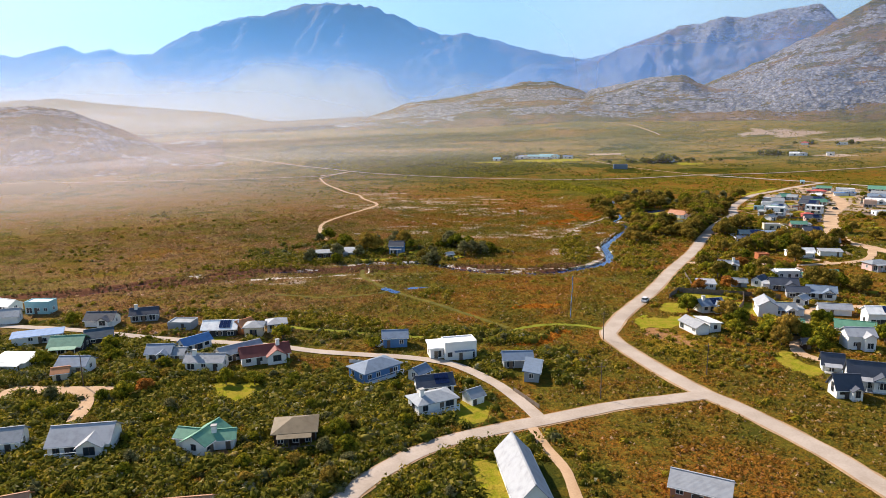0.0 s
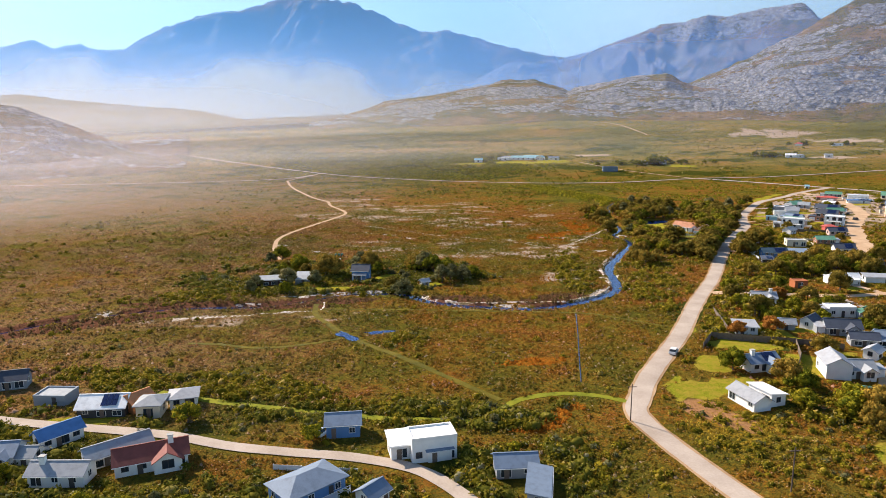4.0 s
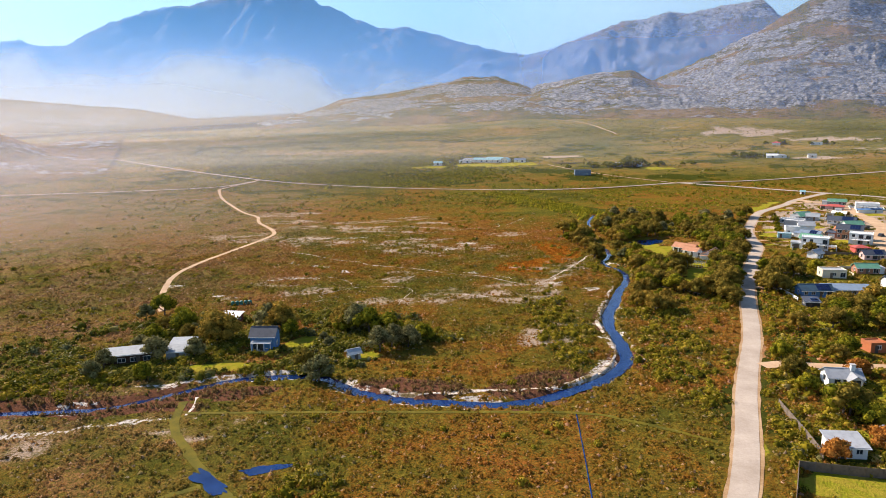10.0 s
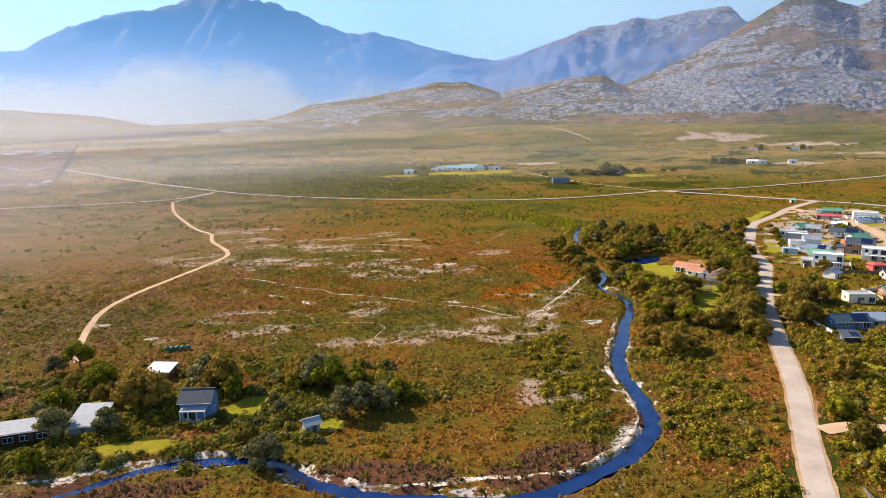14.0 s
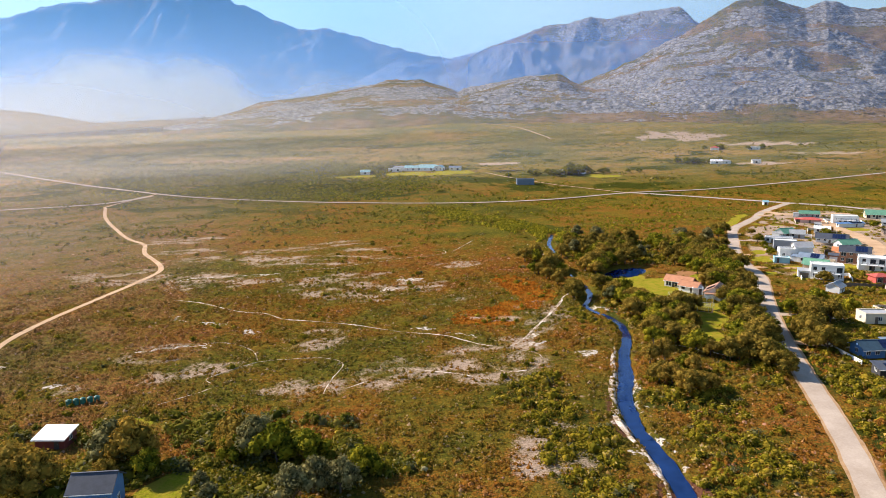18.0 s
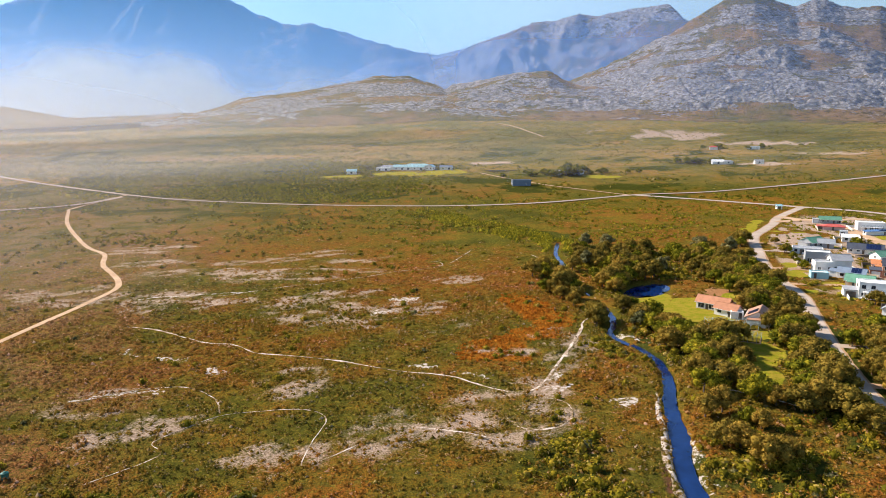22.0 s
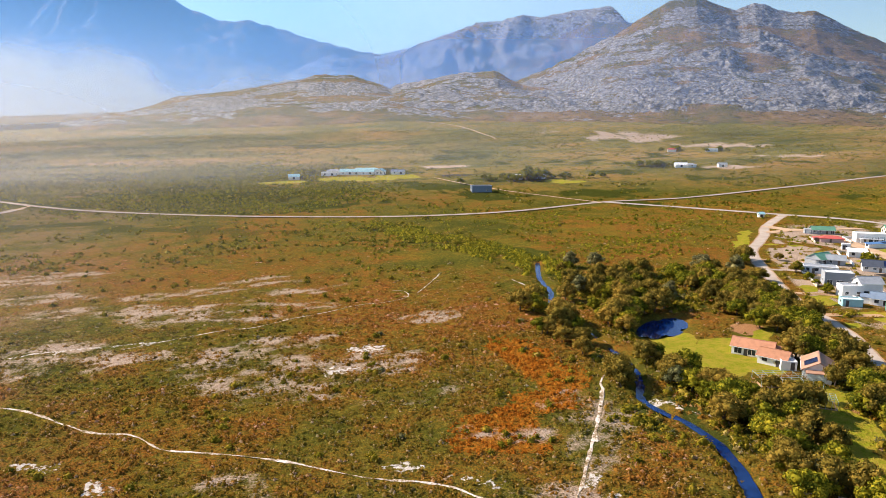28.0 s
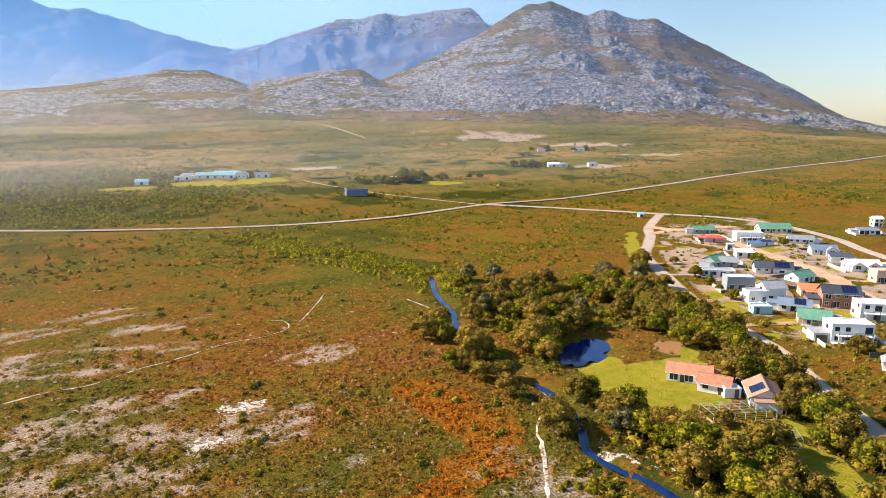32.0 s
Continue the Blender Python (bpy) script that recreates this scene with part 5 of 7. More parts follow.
    if "k" in extra:
        y0, zf = -d / 2 - (2.9 if "v" in extra else 1.5), 0.5
        part("deck", box(bmesh.new(), -w / 2, y0, zf - 0.2, w / 2, -d / 2 - 0.11, zf), TIMBER if wall in ("wood", "red") else FRAME_WHITE, ob)
        for i in range(5):
            px = -w / 2 + 0.1 + i * (w - 0.2) / 4
            part("deck_post", box(bmesh.new(), px - 0.06, y0 + 0.02, -deep, px + 0.06, y0 + 0.14, zf + 1.0), TIMBER if wall in ("wood", "red") else FRAME_WHITE, ob)
        for zz in (0.45, 0.98):
            part("deck_rail", box(bmesh.new(), -w / 2, y0 + 0.04, zf + zz, w / 2, y0 + 0.11, zf + zz + 0.09), TIMBER if wall in ("wood",) else FRAME_WHITE, ob)
    if "b" in extra and h > 4:
        zb, y0 = h * 0.5, -d / 2 - 1.7
        part("balcony", box(bmesh.new(), -w * 0.4, y0, zb - 0.22, w * 0.4, -d / 2 - 0.1, zb), WALLS["white"], ob)
        for zz in (0.5, 0.95):
            part("balcony_rail", box(bmesh.new(), -w * 0.4, y0 + 0.03, zb + zz, w * 0.4, y0 + 0.09, zb + zz + 0.06), FRAME_DARK, ob)
        for i in range(5):
            px = -w * 0.39 + i * w * 0.78 / 4
            part("balcony_post", box(bmesh.new(), px - 0.04, y0 + 0.02, zb, px + 0.04, y0 + 0.1, zb + 1.0), FRAME_DARK, ob)
        for px in (-w * 0.38, w * 0.38):
            part("balcony_column", box(bmesh.new(), px - 0.14, y0 + 0.12, -deep, px + 0.14, y0 + 0.4, zb - 0.22), WALLS["white"], ob)
    if "s" in extra and style in ("gable", "mono"):
        sl = math.degrees(math.atan2(rise, d / 2 if style == "gable" else d))
        cnt = max(2, min(6, int(w * 0.45 / 1.1)))
        for i in range(cnt):
            for j in range(2):
                bm = box(bmesh.new(), -0.5, -0.78, 0.0, 0.5, 0.78, 0.06)
                yy = -d * (0.36 - 0.19 * j) if style == "gable" else -d * (0.25 - 0.25 * j)
                zz = h + (rise * (1 - abs(yy) / (d / 2)) if style == "gable" else rise * (0.5 + yy / d)) + 0.26
                bmesh.ops.transform(bm, matrix=pose(w * 0.05 + i * 1.08, yy, zz, sl), verts=bm.verts)
                part("solar_panel", bm, SOLAR, ob, "dark blue solar panel")
    return ob


HOUSES = [
    (-2.6, 132.9, 8.8, 5.4, 2.8, 27, 'hip', 'grey', 'white', 'ckN'),
    (-2.4, 141.8, 8, 4.8, 2.6, 15, 'gable', 'slate', 'white', 'sN'),
    # white house: the blue of its shaded side is put into the walls
    (-16.7, 151.9, 10.4, 6.6, 3.0, 42, 'hip', 'bluegrey', 'blue', 'kN'),
    (-5.9, 149.4, 4, 3.6, 2.4, 50, 'gable', 'bluegrey', 'white', 'N'),
    (3.8, 164.2, 8.2, 5, 4.4, 12, 'flat', 'white', 'white', '2N'),
    (-2.0, 164.8, 4, 4.6, 3.2, 12, 'mono', 'white', 'white', 'N'),
    (4.9, 163.1, 4.4, 3.0, 2.5, 14, 'mono', 'bluegrey', 'white', 'N'),
    # blue walls here too paint the shade on a white house
    (-13.3, 173.6, 6.4, 4.6, 3.2, 5, 'gable', 'bluegrey', 'blue', 'N'),
    (6.2, 135.8, 3.2, 3.6, 2.2, 35, 'gable', 'grey', 'white', 'N'),
    (18.1, 157.4, 7.0, 4.4, 2.6, 2, 'gable', 'bluegrey', 'grey', 'N'),
    (21.1, 150.6, 9.0, 3.4, 2.4, 78, 'mono', 'bluegrey', 'grey', 'N'),
    (-28.6, 119.1, 7.6, 6.6, 3.4, 8, 'hip', 'brown', 'wood', 'vkN'),
    (-45.0, 116.8, 7.5, 5, 2.6, 72, 'gable', 'green', 'white', 'N'),
    (-48.4, 117.8, 4, 3.6, 2.4, -12, 'gable', 'green', 'white', 'N'),
    (-42.0, 117.0, 4.6, 3.6, 2.4, 10, 'gable', 'green', 'white', 'cN'),
    (-67.8, 116.8, 10.6, 7.4, 2.8, 9, 'gable', 'palegrey', 'white', 'kwN'),
    (-83.1, 116.4, 7, 5.4, 2.8, 15, 'gable', 'grey', 'white', 'N'),
    (-130.4, 208.9, 7.9, 4.4, 3.8, 0, 'flat', 'white', 'teal', '2N'),
    (-142.9, 211.2, 7.4, 5.2, 2.7, -20, 'gable', 'white', 'white', 'N'),
    (-135.3, 198.5, 7.8, 5.9, 2.7, 20, 'gable', 'grey', 'white', 'N'),
    (-103.7, 195.2, 8.4, 5.2, 2.5, 0, 'gable', 'slate', 'white', 'wN'),
    (-92.9, 199.9, 7.7, 4.4, 2.7, 15, 'gable', 'slate', 'grey', 'cN'),
    (-113.8, 179.2, 12.3, 3.7, 2.5, 22, 'mono', 'blue', 'white', 'N'),
    (-101.1, 171.9, 8.0, 6.7, 2.5, 8, 'gable', 'green', 'dark', 'vN'),
    (-96.4, 178.8, 6.7, 5.9, 2.5, 25, 'gable', 'darkblue', 'dark', 'N'),
    (-90.9, 156.5, 7.0, 5.2, 2.7, 0, 'gable', 'bluegrey', 'white', 'N'),
    (-92.0, 151.7, 3.3, 3.0, 2.2, 20, 'gable', 'orange', 'cream', 'N'),
    (-108.0, 159.8, 8.8, 5.2, 2.4, -4, 'mono', 'white', 'white', 'vN'),
    (-73.4, 164.9, 6.0, 5.2, 2.7, 5, 'gable', 'bluegrey', 'white', 'wN'),
    (-67.3, 172.2, 7.6, 3.7, 2.7, 50, 'gable', 'blue', 'white', 'N'),
    (-68.4, 164.7, 2.9, 3.7, 2.2, 0, 'gable', 'grey', 'white', 'N'),
    (-59.1, 157.8, 9.3, 4.4, 2.7, -2, 'gable', 'palegrey', 'white', 'cN'),
    (-53.4, 165.8, 10.9, 4.4, 2.5, 40, 'gable', 'grey', 'white', 'N'),
    (-46.0, 162.7, 11.8, 5.2, 2.7, 22, 'gable', 'darkred', 'white', 'wcN'),
    (-64.4, 185.5, 9.5, 5.9, 2.5, 3, 'gable', 'white', 'dark', 'sN'),
    (-58.5, 187.0, 5.0, 4.4, 2.7, 55, 'gable', 'orange', 'orange', 'N'),
    (-54.4, 184.2, 4.8, 5.2, 3.3, 4, 'hip', 'grey', 'cream', '2N'),
    (-49.3, 188.7, 5.4, 5.2, 2.7, 15, 'hip', 'palegrey', 'white', 'N'),
    (-77.8, 191.3, 7.0, 5.2, 2.4, -4, 'flat', 'grey', 'grey', 'N'),
    (-68.1, 92.9, 7, 5.6, 2.8, 22, 'gable', 'terracotta', 'cream', 'N'),
    (-40.3, 92.1, 8.6, 6, 2.8, 8, 'gable', 'terracotta', 'cream', 'N'),
    (12.8, 101.5, 17, 5.6, 2.7, 96, 'gable', 'palegrey', 'white', 'eN'),
    (41.2, 98.1, 8.8, 5.2, 2.5, -28, 'gable', 'palegrey', 'brick', 'N'),
    (87.3, 136.9, 5.8, 4.4, 2.7, -4, 'gable', 'slate', 'white', 'weN'),
    (95.5, 141.5, 10.1, 5.2, 3.2, -20, 'gable', 'slate', 'white', 'wveN'),
    (93.2, 152.0, 5.0, 3.7, 2.2, -20, 'gable', 'slate', 'white', 'veN'),
    (71.7, 183.2, 9.2, 4.8, 2.6, 104, 'gable', 'palegrey', 'white', 'N'),
    (76.3, 184.8, 7.4, 4.4, 2.8, 107, 'mono', 'white', 'white', 'N'),
    (83.7, 203.0, 9, 5.6, 2.8, 11, 'gable', 'bluegrey', 'white', 'wscN'),
    (99.6, 198.8, 9, 6.2, 3.6, 75, 'gable', 'palegrey', 'white', 'N'),
    (103.8, 197.7, 8.3, 5.9, 2.7, -6, 'gable', 'grey', 'white', 'w'),
    (97.7, 182.1, 9.2, 5.2, 2.7, -15, 'gable', 'green', 'red', 'vk'),
    (115.9, 208.8, 5.0, 3.7, 2.5, 39, 'gable', 'palegrey', 'white', ''),
    (119.5, 227.8, 10.1, 5.9, 2.7, -13, 'gable', 'slate', 'grey', 'w'),
    (119.5, 218.2, 7.6, 4.4, 2.5, -17, 'gable', 'slate', 'grey', ''),
    (114.1, 233.5, 5.9, 4.4, 2.7, 39, 'gable', 'slate', 'white', ''),
    (129.3, 244.5, 9.1, 5.2, 3.3, -5, 'flat', 'white', 'white', '2b'),
    (113.5, 259.6, 8.1, 5.2, 2.7, -13, 'gable', 'palegrey', 'white', 'wc'),
    (93.3, 230.2, 6.7, 5.2, 2.5, -11, 'mono', 'palegrey', 'white', ''),
    (106.2, 233.0, 5.9, 3.7, 2.2, -16, 'gable', 'grey', 'grey', ''),
    (136.3, 279.1, 5.2, 4.4, 2.7, -1, 'flat', 'rust', 'rust', ''),
    (156.2, 284.2, 10.0, 5.2, 2.7, -7, 'gable', 'white', 'white', 'v'),
    (169.0, 285.3, 10.1, 4.4, 2.4, -13, 'mono', 'palegrey', 'white', ''),
    (140.9, 240.9, 11.4, 5.9, 2.7, -4, 'gable', 'green', 'grey', ''),
    (127.2, 217.5, 9.8, 5.9, 2.7, -23, 'gable', 'bluegrey', 'white', 'vw'),
    (181.8, 306.9, 6.7, 4.4, 2.7, -21, 'gable', 'slate', 'dark', 'w'),
    (95.2, 167.4, 2.5, 2.2, 2.2, 0, 'gable', 'slate', 'wood', 'N'),
    (109.1, 168.0, 7.6, 5.9, 3.8, -8, 'gable', 'palegrey', 'white', 'w2N'),
    (114.6, 178.3, 10.9, 5.9, 2.7, -25, 'gable', 'green', 'white', 'N'),
    (127.3, 186.8, 9.8, 5.9, 4.0, -10, 'gable', 'white', 'white', '2sN'),
    (120.4, 198.1, 10.1, 4.4, 2.4, -14, 'gable', 'palegrey', 'white', 'N'),
    (171.6, 257.6, 10.1, 5.9, 3.3, 10, 'hip', 'grey', 'pink', '2vN'),
    (154.4, 331.0, 10.1, 5.2, 2.7, -8, 'gable', 'darkblue', 'blue', 's'),
    (165.6, 330.2, 15.1, 5.2, 2.7, -12, 'mono', 'bluegrey', 'grey', ''),
    (145.4, 318.9, 4.2, 3.7, 2.2, -16, 'mono', 'slate', 'dark', 's'),
    (177.4, 355.1, 8.4, 5.2, 3.2, -14, 'flat', 'palegrey', 'cream', '2b'),
    (193.9, 359.4, 7.9, 4.4, 2.7, -10, 'gable', 'green', 'brick', ''),
    (189.5, 337.6, 8.2, 5.2, 2.7, -12, 'gable', 'slate', 'white', 's'),
    (192.5, 387.6, 5.0, 4.4, 2.5, 30, 'gable', 'grey', 'white', ''),
    (214.0, 382.1, 8.4, 4.4, 2.7, -10, 'gable', 'slate', 'pink', 's'),
    (218.9, 396.2, 5.9, 4.4, 2.7, -8, 'hip', 'red', 'red', ''),
    (311.7, 543.7, 10.6, 5.2, 2.7, -31, 'gable', 'green', 'grey', ''),
    (296.9, 524.5, 10.0, 5.2, 2.2, -35, 'hip', 'red', 'pink', ''),
    (347.9, 528.5, 16.2, 8.1, 2.7, -32, 'gable', 'green', 'cream', ''),
    (314.4, 518.9, 12.8, 5.9, 4.1, -31, 'flat', 'white', 'white', '2b'),
    (306.4, 505.9, 15.1, 2.2, 2.2, -5, 'mono', 'blue', 'white', 's'),
    (331.3, 502.4, 11.4, 5.2, 2.5, -43, 'gable', 'grey', 'white', ''),
    (287.2, 507.5, 3.4, 3.0, 2.7, -41, 'flat', 'white', 'white', ''),
    (277.4, 492.9, 7.2, 5.2, 2.7, -39, 'mono', 'white', 'white', ''),
    (251.2, 487.3, 7.9, 6.7, 2.7, 6, 'gable', 'green', 'grey', ''),
    (255.0, 483.6, 6.7, 5.2, 2.7, -41, 'gable', 'grey', 'grey', ''),
    (261.4, 467.9, 13.5, 5.9, 2.5, -43, 'gable', 'slate', 'white', 's'),
    (257.3, 454.0, 9.1, 5.9, 2.7, -3, 'gable', 'green', 'white', 'b'),
    (236.9, 474.1, 12.0, 5.9, 2.7, -39, 'flat', 'palegrey', 'white', ''),
    (226.9, 457.1, 9.4, 5.9, 4.6, -35, 'flat', 'white', 'grey', '2'),
    (217.3, 443.3, 6.9, 4.4, 3.8, -23, 'flat', 'palegrey', 'white', '2bk'),
    (223.6, 442.2, 7.0, 5.9, 4.9, -23, 'gable', 'palegrey', 'white', '2'),
    (207.5, 434.2, 5.9, 3.7, 2.4, -29, 'flat', 'white', 'teal', ''),
    (243.1, 438.9, 10.3, 5.9, 2.7, -43, 'mono', 'orange', 'peach', 'v'),
    (236.5, 427.1, 10.9, 5.9, 4.9, -43, 'gable', 'slate', 'brick', '2s'),
    (219.1, 430.9, 9.0, 5.2, 2.7, -53, 'gable', 'bluegrey', 'white', 's'),
    (212.0, 419.9, 8.5, 5.9, 2.7, -51, 'gable', 'green', 'peach', 'v'),
    (204.2, 405.5, 10.8, 5.9, 5.3, -35, 'flat', 'white', 'white', '2bk'),
    (233.0, 414.6, 9.5, 6.7, 4.9, -39, 'flat', 'white', 'white', '2b'),
    (314.6, 480.7, 10.6, 5.9, 2.7, -39, 'gable', 'bluegrey', 'white', 'w'),
    (305.5, 467.1, 8.4, 5.2, 2.7, -49, 'mono', 'slate', 'white', ''),
    (297.4, 454.3, 12.4, 5.9, 2.7, -33, 'gable', 'white', 'white', 'ww'),
    (282.9, 438.4, 7.5, 5.2, 4.6, -29, 'flat', 'peach', 'peach', '2'),
    (385.4, 500.3, 10.1, 5.2, 2.7, -39, 'mono', 'bluegrey', 'white', ''),
    (417.3, 513.4, 5.0, 4.4, 4.6, -29, 'gable', 'white', 'white', '2'),
    (267.9, 402.9, 10.1, 5.2, 2.7, 0, 'flat', 'white', 'white', 'N'),
    (144.6, 407.0, 9.5, 5.2, 2.6, -51, 'gable', 'terracotta', 'white', ''),
    (144.4, 399.8, 6.5, 4.6, 2.5, -59, 'gable', 'terracotta', 'white', ''),
    (144.8, 396.1, 3.5, 3, 2.2, -29, 'flat', 'white', 'white', ''),
    (148.7, 390.9, 8.5, 6.4, 2.6, -134, 'gable', 'tilebarn', 'white', 's'),
    (-54.3, 294.1, 11.8, 4.4, 2.5, 12, 'mono', 'grey', 'wood', 'N'),
    (-42.6, 295.5, 5.0, 3.7, 2.2, 2, 'mono', 'grey', 'grey', 'N'),
    (-42.6, 300.8, 5.9, 4.4, 2.2, -1, 'mono', 'grey', 'wood', 'N'),
    (-21.0, 299.5, 6.3, 5.2, 4.1, -6, 'gable', 'slate', 'blue', '2vN'),
    (-35.3, 324.2, 5.6, 4.4, 2.2, -12, 'mono', 'white', 'darkred', 'N'),
    (2.9, 288.1, 2.9, 2.2, 2.2, 24, 'gable', 'grey', 'grey', 'N'),
    (126, 868, 30, 7, 2.8, -18, 'gable', 'teal', 'white', 'FN'),
    (136, 876, 22, 6, 3.2, -18, 'hip', 'teal', 'white', 'FN'),
    (146, 862, 9, 7, 3.0, 60, 'gable', 'teal', 'white', 'FN'),
    (101, 868, 13, 6, 2.8, -18, 'flat', 'white', 'white', 'FN'),
    (106, 876, 12, 6, 3.0, -18, 'hip', 'grey', 'white', 'FN'),
    (161, 858, 12, 5, 2.6, -24, 'gable', 'bluegrey', 'white', 'FN'),
    (69.5, 852, 9, 6, 2.6, -10, 'gable', 'teal', 'white', 'FN'),
    (199.5, 750, 15, 8, 4.4, -10, 'flat', 'slate', 'bluegrey', 'F2N'),
    (430, 820, 11, 6, 2.6, -24, 'gable', 'white', 'white', 'FN'),
    (438, 816, 9, 6, 2.6, -9, 'hip', 'palegrey', 'white', 'FN'),
    (466, 806, 8, 5, 2.6, -20, 'gable', 'grey', 'white', 'FN'),
    (549, 924, 13, 6, 3, -29, 'flat', 'white', 'white', 'FN'),
    (272, 797, 6, 5, 2.6, 30, 'gable', 'white', 'white', 'FN'),
    (252, 799, 6, 5, 2.6, -40, 'gable', 'white', 'white', 'FN'),
    (505, 938, 9, 7, 3, -29, 'hip', 'red', 'white', 'FN'),
    (324, 600, 3, 3, 2.6, -20, 'gable', 'teal', 'white', 'N'),
]
for n, (hx, hy, hw, hd, hh, *rest) in enumerate(HOUSES):
    k = 0.87 if hx > 60 and hy < 300 else 1.0
    house(hx, hy, hw * k, hd * k, hh * (0.88 if hh < 3.5 and "F" not in rest[-1] else 1.0), *rest, n)


def garden_wall(x, y, w, d, yaw, n):
    """A low plastered wall round three sides of a plot."""
    ob = new("garden_wall")
    ob.matrix_basis = pose(x, y, height_at(x, y), 0, 0, yaw)
    a, b = w / 2 + 3.0, d / 2 + 4.0
    mt = (WALLS["white"], WALLS["cream"], TIMBER)[n % 3]
    for x0, y0, x1, y1 in ((-a, b, a, b + 0.18), (-a - 0.18, -b, -a, b + 0.18), (a, -b * 0.4, a + 0.18, b + 0.18)):
        part("wall_length", box(bmesh.new(), x0, y0, -0.6, x1, y1, 1.1), mt, ob)
    return tagged(ob, ("low white plastered wall round a garden", "low cream plastered wall round a garden", "low dark timber fence round a garden")[n % 3], "wall", "garden walls")


def driveway(x, y, n):
    """Paving from a house to the nearest road."""
    best = None
    for pts in (MAIN_ROAD, VILLAGE_ROAD, VILLAGE_LANE, HILL_ROAD, LEFT_ROAD, STUB):
        for q in spline(pts, 3.0):
            k = math.hypot(q[0] - x, q[1] - y)
            if best is None or k < best[0]:
                best = (k, q)
    if 8 < best[0] < 34:
        q = best[1]
        ribbon("driveway", [(q[0], q[1]), (q[0] * 0.6 + x * 0.4 + 0.6, q[1] * 0.6 + y * 0.4), (q[0] * 0.22 + x * 0.78, q[1] * 0.22 + y * 0.78)], 1.5, (PALE_DIRT, DIRT, VERGE)[n % 3], 0.08, "short paved driveway beside a house", "driveway", 0.25, 1.5, n)


for n, row in enumerate(HOUSES):
    if "F" in row[9] or row[2] < 6:
        continue
    if row[0] > 150 and n % 2 == 0:
        garden_wall(row[0], row[1], row[2], row[3], row[5], n)
    if row[0] > 100 and row[1] > 200 and n % 2 == 1:
        driveway(row[0], row[1], n)
HX, HY, HR = (np.array([r[k] for r in HOUSES], float) for k in (0, 1, 2))


# ---- plants ----
def free_of(x, y, slack=0.0, houses=1.0):
    """True where nothing is built or driven."""
    ok = np.ones(len(x), bool)
    for pts, w in KEEP_OFF:
        ok &= line_dist(x, y, pts) > w + slack
    for hx, hy, hr in zip(HX, HY, HR):
        ok &= np.hypot(x - hx, y - hy) > hr * 0.42 * houses + 1.8 + slack
    for qx, qy, qr, qs, qt in ((-18.8, 232, 5.5, 1.9, -50), (-10.4, 235.2, 4.2, 1.5, 10), (209, 836, 15, 5, 0), (119, 419, 8, 3, 10)):
        ok &= blob(x, y, qx, qy, qr * 1.1, qs * 1.25, qt) < 0.3
    ok &= blob(x, y, POND[0], POND[1], POND[2] * 1.05, POND[3] * 1.2, POND[4]) < 0.3
    return ok


rng = np.random.default_rng(12)


def tuft_template(seed, cards, core, leaf):
    """A clump of leafy sprays round a small hidden core. Unit radius and height."""
    r = np.random.default_rng(seed)
    v, f = [], []
    if core:
        n = 5 if cards < 20 else 6
        rings = ((0.95, 0.12),) if cards < 20 else ((0.9, 0.0), (0.75, 0.6))
        for ring, (rad, z) in enumerate(rings):
            for i in range(n):
                a = 2 * math.pi * (i + 0.5 * ring) / n
                k = core * rad * r.uniform(0.6, 1.15)
                v.append((k * math.cos(a), k * math.sin(a), core * z * r.uniform(0.75, 1.15) - (0.15 if ring == 0 else 0)))
        v.append((r.uniform(-0.15, 0.15), r.uniform(-0.15, 0.15), core))
        for i in range(n):
            if len(rings) == 1:
                f.append((i, (i + 1) % n, n))
                continue
            a, b, c, d = i, (i + 1) % n, n + (i + 1) % n, n + i
            f += [(a, b, c), (a, c, d), (d, c, 2 * n)]
    for _ in range(cards):
        # sprays lie along the dome, a little ruffled
        th, ph = r.uniform(0, 2 * math.pi), math.acos(r.uniform(0.02, 1.0))
        out = np.array([math.sin(ph) * math.cos(th), math.sin(ph) * math.sin(th), math.cos(ph)])
        c = out * (r.uniform(0.72, 1.05) + 0.16 * math.sin(3 * th + seed) * math.sin(ph))
        nrm = out + 0.55 * r.normal(size=3)
        nrm /= np.linalg.norm(nrm)
        a = np.cross(nrm, r.normal(size=3))
        a /= np.linalg.norm(a) + 1e-9
        b = np.cross(nrm, a) * leaf * r.uniform(0.6, 1.2)
        a = a * leaf * r.uniform(0.5, 1.0)
        k = len(v)
        v += [tuple(c - a * 0.5), tuple(c + a * 0.5), tuple(c + b)]
        f.append((k, k + 1, k + 2))
    return np.array(v, float), np.array(f, np.int32)


